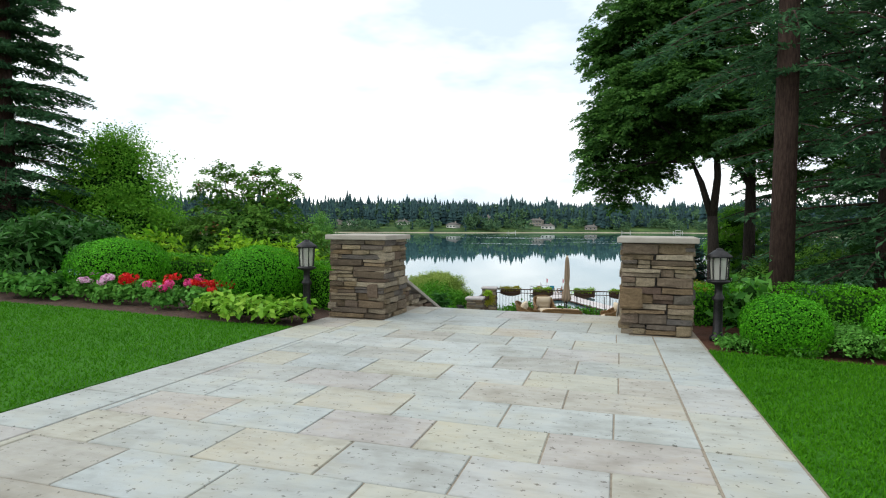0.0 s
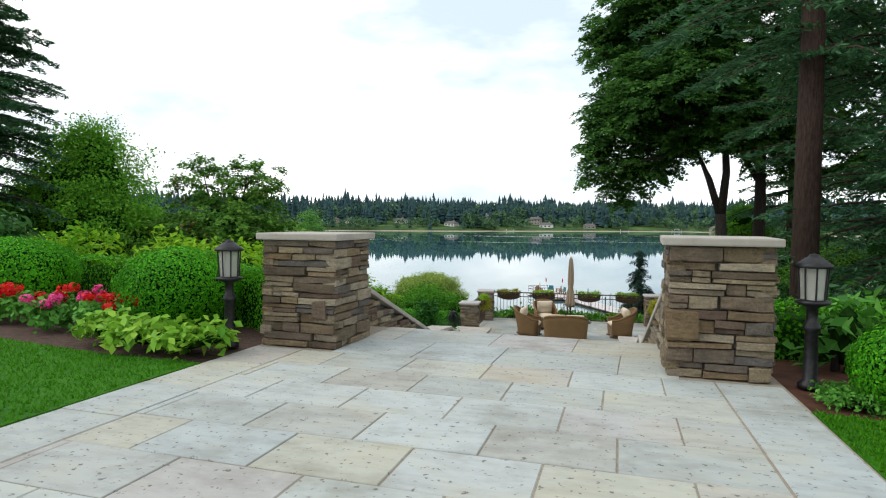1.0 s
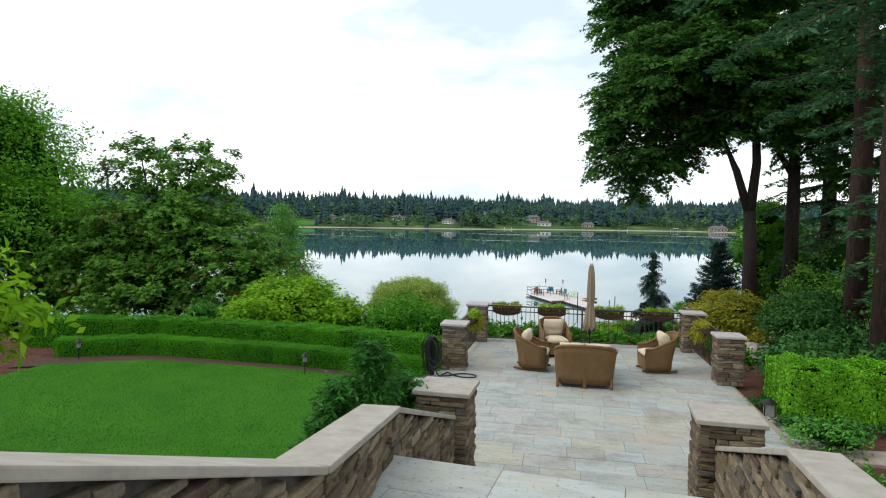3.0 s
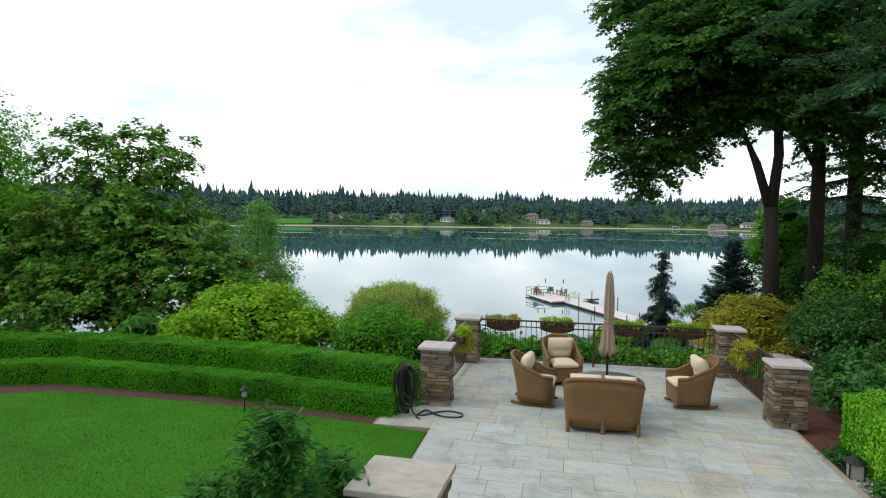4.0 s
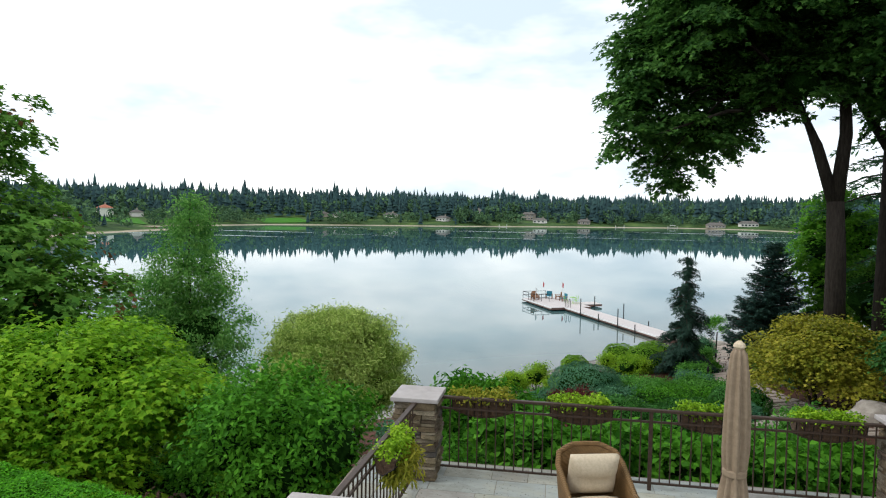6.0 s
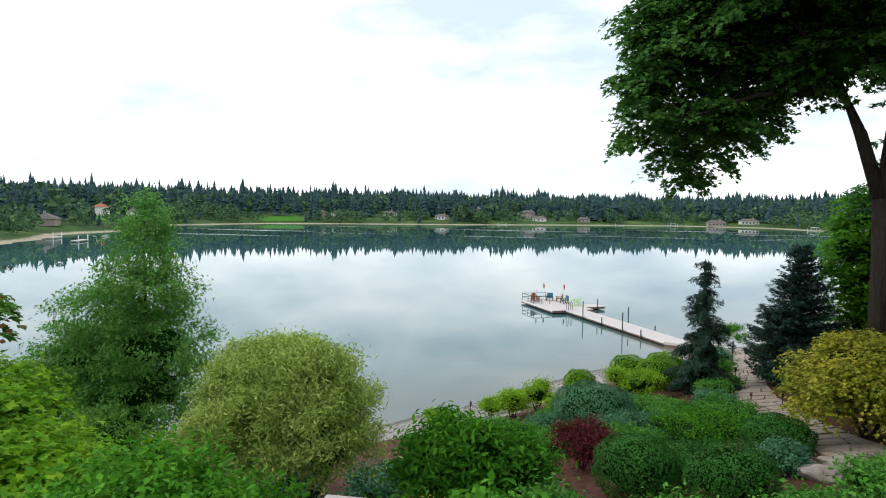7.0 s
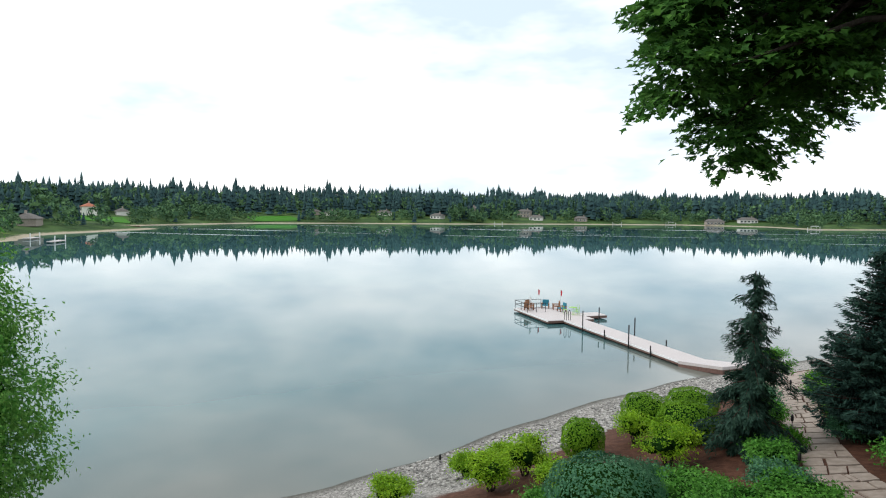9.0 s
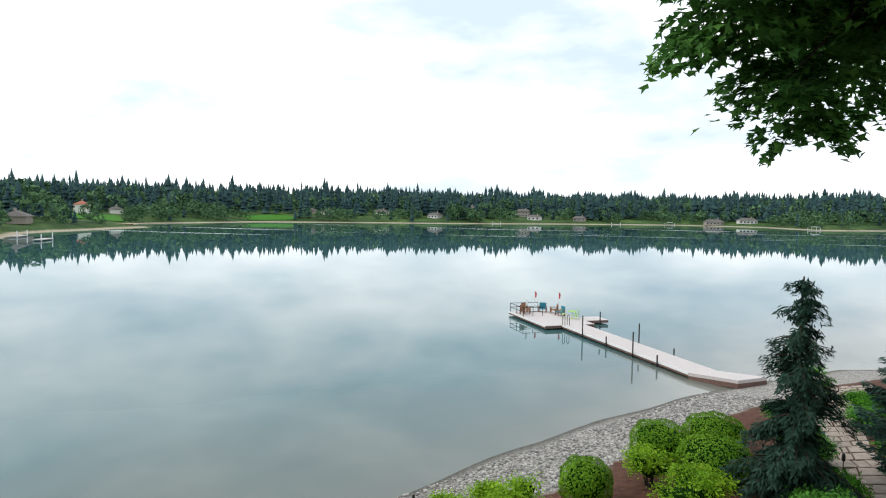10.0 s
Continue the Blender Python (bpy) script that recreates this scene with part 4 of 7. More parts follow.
def conifer(name, x, y, height, radius, material, label, seed, z=None, bare=0.1, trunk=0.3, whorls=26, per=7, needle=0.22, droop=0.25, density=26, bark=None, weep=0.0, taper=0.9, group="conifers", curve=1.0, keep=None, uneven=0.0):
    """A conifer: tapered trunk, whorls of drooping boughs, flat sprays of needles along them."""
    z = gz(x, y) if z is None else z
    rng = np.random.default_rng(seed)
    top = thing(name, (x, y, z), label, "tree", group)
    stem = part("trunk", tube([(0, 0, -0.3), (0.02, 0.0, height * 0.3), (-0.03, 0.02, height * 0.65), (0, 0, height * 0.955)], [trunk, trunk * 0.82, trunk * 0.5, 0.02], 12), bark or BARK_FIR, top, "", True)
    P, N, A = [], [], []
    wood = bmesh.new()
    for i in range(whorls):
        f = bare + (0.985 - bare) * (i + rng.uniform(-0.3, 0.3)) / whorls
        f = min(max(f, bare), 0.985)
        g = (f - bare) / (1 - bare)
        L0 = radius * max(0.06, (1 - g ** curve) * taper + (1 - taper)) * (0.7 + 0.3 * min(1, g * 8))
        for j in range(per):
            az = rng.uniform(0, math.tau)
            if keep and not keep(az, f):
                continue
            L = L0 * rng.uniform(0.6 - 0.5 * uneven, 1.12 + 0.6 * uneven)
            dirv = np.array([math.cos(az), math.sin(az), 0.0])
            u = np.linspace(0.06, 1, max(5, int(L / needle * density / 6)))
            rise = rng.uniform(0.05, 0.28) * (0.4 + g)
            sag = droop * rng.uniform(0.7, 1.4)
            line = dirv * (u * L)[:, None]
            line[:, 2] = f * height + (rise * u - sag * u * u + 0.10 * u ** 4) * L
            if L > 0.5:
                q = [tuple(line[int(k)]) for k in (0, len(u) // 2, len(u) - 1)]
                add_tube(wood, q, [0.012 + 0.012 * L, 0.008 + 0.006 * L, 0.004], 4)
            side = np.array([-dirv[1], dirv[0], 0.0])
            reps = 6 if f < 0.5 else 3
            uu = np.repeat(u, reps)
            base = np.repeat(line, reps, 0)
            lat = rng.uniform(-1, 1, len(uu)) * 0.30 * L * (1.05 - uu) ** 0.6
            hang = -np.abs(rng.normal(0, 0.05 + 0.5 * weep, len(uu))) * (0.4 + 0.25 * L) - np.abs(lat) * 0.25
            p = base + side * lat[:, None]
            p[:, 2] += hang
            P.append(p + rng.normal(0, 0.03, p.shape))
            A.append(dirv * 1.0 + side * np.sign(lat)[:, None] * 0.8 + np.array([0, 0, -0.25 - 2.2 * weep]) + rng.normal(0, 0.3, p.shape))
            N.append(np.array([0, 0, 1.0]) + rng.normal(0, 0.45, p.shape) + weep * 1.5 * np.array([*dirv[:2], 0]))
    P, N, A = np.concatenate(P), np.concatenate(N), np.concatenate(A)
    leaves("needles", P, N, A, needle, material, top, "", 0.26, 0.05, 0.5, seed)
    tagged(part("bough", wood, bark or BARK_FIR, stem), kind="stuff")
    return top


def far_forest():
    """The wooded far shore: hundreds of small conifers and round trees in two joined meshes."""
    rng = np.random.default_rng(77)
    V, F, V2, F2 = [], [], [], []
    nv = nv2 = 0
    pts = []
    n = 31000
    x, y = rng.uniform(-620, 520, n), rng.uniform(90, 1000, n)
    d = lake_distance(x, y)
    ok = (d > 4) & (d < 260) & ((y > 235) | (x < -150)) & (rng.random(n) < np.where(d < 60, 0.50, 0.50))
    x, y, d = x[ok], y[ok], d[ok]
    z = ground_z(x, y)
    for px, py, pz, dd in zip(x, y, z, d):
        clearing = math.sin(px * 0.037 + 1.3) * math.sin(py * 0.021 + px * 0.012)
        if dd < 70 and clearing > 0.66:
            continue
        if any((px - hx) ** 2 + (py - hy) ** 2 < 14 ** 2 or ((px - hx * 0.985) ** 2 + (py - hy * 0.965) ** 2 < 15 ** 2) for hx, hy, *_ in HOUSES):
            continue
        if (px + 296) ** 2 + (py - 499) ** 2 < 24 ** 2 or (px + 330) ** 2 + (py - 350) ** 2 < 24 ** 2 or (px + 262) ** 2 + (py - 228) ** 2 < 18 ** 2:
            continue
        if abs(px + 0.955 * py) < 30 and 285 < py < 380 or abs(px + 0.575 * py + 6) < 20 and 440 < py < 520:
            continue
        tall = dd > 38 + 18 * math.sin(px * 0.05)
        if rng.random() < (0.80 if tall else 0.16):
            h = rng.uniform(14, 23) * (1.0 + 0.24 * math.sin(px * 0.031 + py * 0.017) * math.sin(px * 0.083 + 2)) * (1.0 if tall else 0.55) * (0.62 if py < 330 else 1.0 if py > 480 else 0.85)
            if rng.random() < 0.07:
                h *= 1.22
            r = h * rng.uniform(0.15, 0.29)
            tiers = 6
            for k in range(tiers):
                f0 = 0.10 + 0.80 * k / tiers
                zb, zt = pz + h * (f0 - 0.03), pz + h * min(1.0, f0 + rng.uniform(0.17, 0.27))
                rr = r * (1 - f0) * rng.uniform(0.85, 1.15) + 0.25
                sides = 6
                a0 = rng.uniform(0, math.tau)
                ring = [(px + rr * s * math.cos(a0 + q * math.tau / sides), py + rr * s * math.sin(a0 + q * math.tau / sides), zb + rng.uniform(-0.04, 0.04) * h)
                        for q, s in zip(range(sides), rng.uniform(0.65, 1.25, sides))]
                V += ring + [(px, py, zt)]
                F += [(nv + q, nv + (q + 1) % sides, nv + sides) for q in range(sides)]
                nv += sides + 1
        else:
            h = rng.uniform(3.5, 12) if not tall else rng.uniform(10, 18)
            r = h * rng.uniform(0.38, 0.55)
            for k in range(84):
                v = unit(rng.normal(size=(1, 3)))[0]
                c = np.array([px, py, pz + h * 0.55]) + v * np.array([r, r, h * 0.42]) * rng.uniform(0.65, 1.0)
                e1, e2 = rng.normal(size=3) * r * 0.115, rng.normal(size=3) * r * 0.115
                V2 += [c - e1, c + e2, c + e1, c - e2]
                F2.append((nv2, nv2 + 1, nv2 + 2))
                F2.append((nv2, nv2 + 2, nv2 + 3))
                nv2 += 4
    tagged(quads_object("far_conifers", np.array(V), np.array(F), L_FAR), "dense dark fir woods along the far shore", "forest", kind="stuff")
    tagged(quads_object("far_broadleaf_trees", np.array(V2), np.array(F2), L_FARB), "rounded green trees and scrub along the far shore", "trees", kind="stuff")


# ---- upper garden ----
def upper_garden():
    ball = "clipped round boxwood in the upper flower bed"
    clipped_ball("boxwood_ball", -3.86, 6.9, -0.02, 1.08, 0.80, L_BOX, ball, "upper boxwood balls", 41, 0.026, 17000)
    clipped_ball("boxwood_ball", -6.5, 7.3, -0.02, 1.34, 0.84, L_BOX, ball, "upper boxwood balls", 42, 0.03, 16000)
    clipped_ball("boxwood_ball", 1.91, 6.25, -0.12, 0.73, 0.60, L_BOX, ball, "upper boxwood balls", 43, 0.024, 12000)
    clipped_ball("boxwood_ball", 2.90, 6.25, -0.12, 0.76, 0.60, L_BOX, ball, "upper boxwood balls", 44, 0.026, 10000)
    hedge("hedge", [(-2.95, 7.32), (-3.6, 7.5), (-4.3, 7.9)], 0.5, -0.05, 0.52, L_HEDGE, "clipped green hedge behind the gate pillar", 45, 0.026, 2600)
    hedge("hedge", [(-4.3, 8.1), (-7.5, 8.7)], 0.6, -0.1, 0.5, L_HEDGE, "low clipped hedge behind the flower bed", 46, 0.036, 1200)
    hedge("hedge", [(1.5, 7.75), (8.0, 8.2)], 0.6, -0.3, 0.40, L_HEDGE, "long clipped hedge at the lawn's edge", 47, 0.034, 1700)
    bush("golden_shrub", -8.6, 9.4, 2.6, 1.0, L_GOLD, "golden-leaved feathery shrub behind the hedge", 48, -0.2, 0.10, 90, 40)
    bush("golden_shrub", -5.4, 9.3, 2.6, 0.95, L_GOLD, "golden-leaved feathery shrub behind the hedge", 49, -0.2, 0.09, 110, 45)
    bush("golden_shrub", -11.5, 9.2, 2.6, 1.0, L_GOLD, "golden-leaved feathery shrub behind the hedge", 50, -0.2, 0.10, 90, 40)
    bush("rhododendron", -8.3, 7.75, 2.0, 1.08, L_RHODO, "dark long-leaved rhododendron in the flower bed", 51, -0.02, 0.15, 130, 34, aspect=0.3, sigma=0.12, inner=0.5)
    bush("rhododendron", -10.2, 7.6, 2.0, 1.0, L_RHODO, "dark long-leaved rhododendron in the flower bed", 52, -0.02, 0.15, 130, 34, aspect=0.3, sigma=0.12, inner=0.5)
    for k, (x, y, w) in enumerate(((-2.98, 5.98, 0.62), (-3.45, 6.02, 0.6), (-3.9, 6.12, 0.45))):
        bush("hosta", x, y, w, 0.22, L_HOSTA, "low clump of broad yellow-green leaves", 53 + k, -0.01, 0.085, 44, 14, "perennial", "hostas", aspect=0.55, sigma=0.06, stems=False, lumps=5)
    for k, (x, y) in enumerate(((-7.6, 6.75), (-7.1, 6.7))):
        bush("hosta", x, y, 0.7, 0.30, L_FERN, "low clump of green leaves", 57 + k, -0.01, 0.10, 44, 14, "perennial", "hostas", aspect=0.5, sigma=0.07, stems=False, lumps=5)
    for k, (x, y, col, nm) in enumerate(((-6.35, 6.65, P_PALE, "pale pink"), (-5.98, 6.6, P_PALE, "pale pink"), (-5.55, 6.62, P_RED, "red"), (-5.2, 6.75, P_RED, "red"), (-4.95, 6.35, P_PINK, "hot pink"),
                                         (-4.62, 6.6, P_PINK, "hot pink"), (-4.3, 6.45, P_RED, "red"), (-4.05, 6.5, P_RED, "red"), (-8.6, 6.9, P_RED, "red"), (-9.1, 7.2, P_RED, "red"))):
        geranium(x, y, col, nm, 60 + k)
    for k, (x, y) in enumerate(((1.62, 6.2), (1.95, 6.12), (2.42, 6.1), (2.45, 6.4), (3.5, 5.95))):
        bush("ground_cover", x, y, 0.5, 0.10 if x < 2.2 else 0.24, L_FERN, "low spreading green ground cover", 75 + k, -0.03, 0.03, 70, 40, "perennial", "ground cover", sigma=0.035, stems=False)
    bush("leafy_perennial", 1.75, 7.2, 0.45, 0.62, L_FERN, "tall green leafy perennial beside the lamp", 81, -0.1, 0.11, 20, 14, "perennial", sigma=0.1, lumps=4)
    bed = mesh_object("flower_bed", [(-2.72, 5.75, -0.018), (-3.6, 5.75, -0.018), (-5, 5.95, -0.018), (-8, 6.2, -0.018), (-13, 6.1, -0.018), (-13, 8.5, -0.018), (-2.72, 7.4, -0.018)], [(0, 6, 5, 4, 3, 2, 1)], MULCH)
    tagged(bed, "dark mulched flower bed", "flower bed", kind="structure")


def geranium(x, y, petals, colour, seed):
    rng = np.random.default_rng(seed)
    top = thing("geranium", (x, y, -0.02), "bushy geranium with %s flower heads" % colour, "flower", "bedding flowers")
    crown("foliage", [(0, 0, 0.14, 0.2, 0.2, 0.13)], 26, 16, 0.05, 0.06, L_FERN, top, seed, 0.8)
    for k in range(5):
        a, r = rng.uniform(0, math.tau), rng.uniform(0.02, 0.17)
        cx, cy, cz = math.cos(a) * r, math.sin(a) * r, rng.uniform(0.26, 0.38)
        d = unit(rng.normal(size=(46, 3)))
        leaves("flower_head", np.array([cx, cy, cz]) + d * [0.058, 0.058, 0.042], d, rng.normal(size=d.shape), 0.035, petals, top, "", 0.9, seed=seed + k)
        part("stalk", tube([(cx * 0.6, cy * 0.6, 0.1), (cx, cy, cz - 0.03)], 0.004, 5), L_FERN, top)


def lantern_post(x, y, z, height, label, name="lantern_post"):
    top = thing(name, (x, y, z), label, "lamp", "garden lanterns")
    h = height
    part("post", lathe([(0.075, 0.0), (0.075, 0.03), (0.045, 0.06), (0.040, h * 0.42), (0.055, h * 0.44), (0.055, h * 0.46), (0.035, h * 0.50), (0.035, h * 0.60), (0.10, h * 0.63), (0.11, h * 0.645), (0.06, h * 0.66)], 14), IRON, top, "", True)
    b, t = h * 0.66, h * 0.90
    pane = part("glass", lathe([(0.072, b), (0.082, t)], 8), GLASS, top, "frosted glass pane")
    for k in range(8):
        a = k * math.tau / 8
        part("bar", tube([(0.078 * math.cos(a), 0.078 * math.sin(a), b), (0.09 * math.cos(a), 0.09 * math.sin(a), t)], 0.006, 5), IRON, top)
    part("bulb", lathe([(0.012, b), (0.014, b + 0.04), (0.02, b + 0.07), (0.004, b + 0.1)], 8), WHITE, pane)
    part("roof", lathe([(0.115, t - 0.005), (0.115, t + 0.012), (0.09, t + 0.03), (0.05, t + 0.06), (0.035, t + 0.065), (0.03, t + 0.08), (0.012, h * 0.99), (0.004, h)], 14), IRON, top, "dark hipped lantern roof", True)
    return top


# ---- lower lawn and shrubs on the left ----
def lower_garden():
    hedge("hedge", [(-5.35, 19.62), (-8.5, 19.72), (-12.2, 19.4), (-13.8, 18.5)], 0.55, -2.57, -2.13, L_HEDGE, "low front tier of a clipped double hedge", 101, 0.023, 5200, 0.02)
    hedge("hedge", [(-5.3, 20.5), (-8.4, 20.75), (-12.6, 20.4), (-15.5, 19.3)], 0.80, -2.6, -1.84, L_HEDGE, "taller back tier of a clipped double hedge", 102, 0.030, 3400)
    bed = mesh_object("hedge_bed", [(-4.9, 18.95, -2.535), (-5.05, 19.8, -2.535), (-8.6, 19.8, -2.535), (-14, 19.2, -2.535), (-14, 17.0, -2.535), (-11.6, 18.6, -2.535), (-8.4, 19.0, -2.535)], [(6, 5, 4, 3, 2, 1, 0)][:1], MULCH)
    tagged(bed, "dark mulch strip before the hedge", "flower bed", kind="structure")
    conifer("dark_conifer_shrub", -3.68, 13.6, 2.0, 0.53, L_YEW, "dark upright conifer shrub beside the stairs", 111, -2.55, 0.02, 0.04, 30, 7, 0.085, -0.55, 34, BARK_DARK, 0.0, 0.75, "stair conifers", 1.6)
    conifer("dark_conifer_shrub", -4.0, 13.25, 1.55, 0.50, L_YEW, "dark upright conifer shrub beside the stairs", 111, -2.55, 0.02, 0.04, 30, 7, 0.085, -0.55, 34, BARK_DARK, 0.0, 0.75, "stair conifers", 1.6)
    conifer("dark_conifer_shrub", -3.5, 14.2, 1.45, 0.50, L_YEW, "dark upright conifer shrub beside the stairs", 111, -2.55, 0.02, 0.04, 30, 7, 0.085, -0.55, 34, BARK_DARK, 0.0, 0.75, "stair conifers", 1.6)
    spreading_maple("japanese_maple", -11.3, 24.4, -4.0, 4.9, 3.0, L_GOLD, "broad golden-green Japanese maple mound", 106, 1500)
    bush("green_mound_shrub", -7.3, 24.2, 3.2, 2.6, L_GREEN, "dense rounded green shrub behind the hedge", 107, -4.0, 0.08, 330, 70, depth=3.0, sigma=0.16)
    bush("fern", -13.2, 22.6, 1.0, 1.0, L_FERN, "upright green fern above the hedge", 108, -2.8, 0.25, 30, 14, "perennial", aspect=0.2, up=0.1, droop=-0.5, stems=False)
    willow(-9.25, 29.9)
    birch(-20.9, 39.2)
    sweetgum(-17.8, 26.6)
    rng = random.Random(4)
    tree = thing("bright_tree", (-26.5, 27.0, gz(-26.5, 27)), "tall bright green leafy tree with a dark inside", "tree")
    z0 = -tree.location.z
    part("trunk", tube([(0, 0, -0.2), (0.1, 0, 4), (0, 0.1, z0 + 3)], [0.3, 0.22, 0.06], 10), BARK_DARK, tree)
    blobs = [(0, 0, z0 + 1.2, 3.4, 3.4, 3.6), (1.6, -1.2, z0 - 0.5, 3.0, 2.6, 2.4), (3.4, 0.2, z0 - 1.2, 2.6, 2.4, 2.0), (-1.8, 0.5, z0, 3.2, 3.0, 3.0), (0.4, 0.2, z0 + 3.4, 1.7, 1.7, 1.8), (5.2, 0.6, z0 - 2.6, 2.2, 2.0, 1.6), (-5, 0, z0 - 1, 3, 3, 2.4)]
    blobs = [(bx, by, bz + 0.7, bw, bd, bh) for bx, by, bz, bw, bd, bh in blobs]
    crown("crown", blobs, 1000, 60, 0.34, 0.15, L_BRIGHT, tree, 110, 0.6)
    core_mesh(blobs, 0.58, tree, "shade_core")
    limbs(tree, (0, 0, 3), [(2, 1, z0 + 1), (-2, 0.5, z0 + 1), (0.5, -2, z0), (0.2, 0.3, z0 + 3.5)], 0.12, BARK_DARK, rng)
    conifer("tall_fir", -28.4, 22.6, 38, 5.2, L_FIR, "tall dark fir with drooping boughs", 111, bare=0.02, trunk=0.4, whorls=60, per=11, needle=0.30, density=26, droop=0.35)


def willow(x, y):
    z = gz(x, y)
    top = thing("willow_shrub", (x, y, z), "feathery silver-green willow shrub on bare stems", "shrub")
    rng = random.Random(9)
    h = -1.38 - z
    blobs = [(0, 0, h * 0.66, 1.8, 1.7, h * 0.30), (-0.9, 0.2, h * 0.58, 1.1, 1.1, h * 0.25), (1.0, -0.2, h * 0.57, 1.0, 1.0, h * 0.24), (0.3, 0.1, h * 0.80, 1.1, 1.0, h * 0.18)]
    for k in range(14):
        a = k * 2.4
        q = 0.5 + 0.5 * ((k * 7) % 5) / 5
        blobs.append((1.65 * q * math.cos(a), 1.5 * q * math.sin(a), h * (0.54 + 0.09 * ((k * 3) % 4)), 0.5, 0.5, h * 0.11))
    crown("foliage", blobs, 1250, 62, 0.12, 0.105, L_WILLOW, top, 120, 0.24, 0.4, -0.7, -0.6, 0.5)
    core_mesh(blobs[:4], 0.48, top, "shade_core")
    for k in range(7):
        a = k * math.tau / 7
        part("stem", tube([(0.2 * math.cos(a), 0.2 * math.sin(a), -0.1), (0.5 * math.cos(a), 0.5 * math.sin(a), h * 0.25), (1.2 * math.cos(a + 0.3), 1.0 * math.sin(a + 0.3), h * 0.55)], [0.07, 0.05, 0.02], 7), BARK_DARK, top)


def birch(x, y):
    z = gz(x, y)
    top = thing("young_birch", (x, y, z), "slender young birch with airy light green leaves", "tree")
    rng = random.Random(12)
    h = 1.65 - z
    part("trunk", tube([(0, 0, -0.2), (0.1, 0, h * 0.4), (-0.05, 0.05, h * 0.75), (0.1, 0, h * 0.98)], [0.10, 0.08, 0.045, 0.01], 8), BARK_DARK, top)
    blobs = [(0.1, 0, h * 0.90, 0.9, 0.9, h * 0.09), (0, 0, h * 0.76, 1.6, 1.5, h * 0.11), (0.3, 0, h * 0.64, 2.0, 1.9, h * 0.10), (-1.5, 0, h * 0.56, 2.5, 2.2, h * 0.12), (0.3, 0, h * 0.46, 2.6, 2.2, h * 0.13), (-2.8, 0.2, h * 0.38, 3.0, 2.4, h * 0.14), (0.0, 0, h * 0.30, 2.9, 2.4, h * 0.14), (-5.0, 0.2, h * 0.25, 2.8, 2.4, h * 0.14), (-1.5, 0, h * 0.18, 3.4, 2.4, h * 0.12)]
    crown("crown", blobs, 1700, 42, 0.20, 0.14, L_BIRCH, top, 121, 0.45, 0.6, 0.9, -0.8, 0.3)
    core_mesh(blobs[4:], 0.45, top, "shade_core")
    limbs(top, (0, 0, h * 0.3), [(1.8, 0.3, h * 0.5), (-1.7, 0.2, h * 0.55), (0.4, 1.2, h * 0.6), (2.3, -0.2, h * 0.38), (-2.0, -0.2, h * 0.36)], 0.05, BARK_DARK, rng)


def sweetgum(x, y):
    z = gz(x, y)
    top = thing("sweetgum_tree", (x, y, z), "broad sweetgum with green leaves tinged red at the tips", "tree")
    rng = random.Random(13)
    z0 = -z
    part("trunk", tube([(0, 0, -0.2), (0.1, 0, z0 * 0.6), (0, 0, z0 + 2.5)], [0.26, 0.18, 0.05], 9), BARK_DARK, top)
    blobs = [(-1.4, 0, z0 + 2.6, 1.3, 1.3, 1.3), (1.0, 0.2, z0 + 2.4, 1.5, 1.4, 1.3), (0, 0, z0 + 0.9, 2.9, 2.6, 1.4), (1.8, -0.3, z0 - 0.4, 2.6, 2.2, 1.6), (-2.0, 0, z0 - 0.5, 2.6, 2.4, 1.6),
             (3.6, -0.4, z0 - 1.4, 2.0, 1.9, 1.3), (0, -0.8, z0 - 2.0, 3.6, 2.6, 1.8), (-3.6, 0.2, z0 - 2, 2.2, 2.0, 1.7), (-6.0, 0.2, z0 - 2.2, 2.4, 2.2, 1.9), (-5.0, 0, z0 - 0.4, 2.0, 2.0, 1.4)]
    layered_crown("crown", blobs, 1500, 30, 0.42, 0.17, L_GUM, top, 122)
    crown("red_foliage", blobs, 90, 12, 0.2, 0.12, L_GUMRED, top, 123, 0.8, 0.12, label="reddish young leaves")
    core_mesh([b for b in blobs[2:]], 0.4, top, "shade_core")
    limbs(top, (0, 0, z0 * 0.5), [(1.0, 0, z0 + 3.0), (-1.4, 0, z0 + 3.2), (3.2, 0, z0 - 0.8), (-3, 0, z0 - 0.4), (0.3, 1.5, z0 + 1)], 0.1, BARK_DARK, rng)


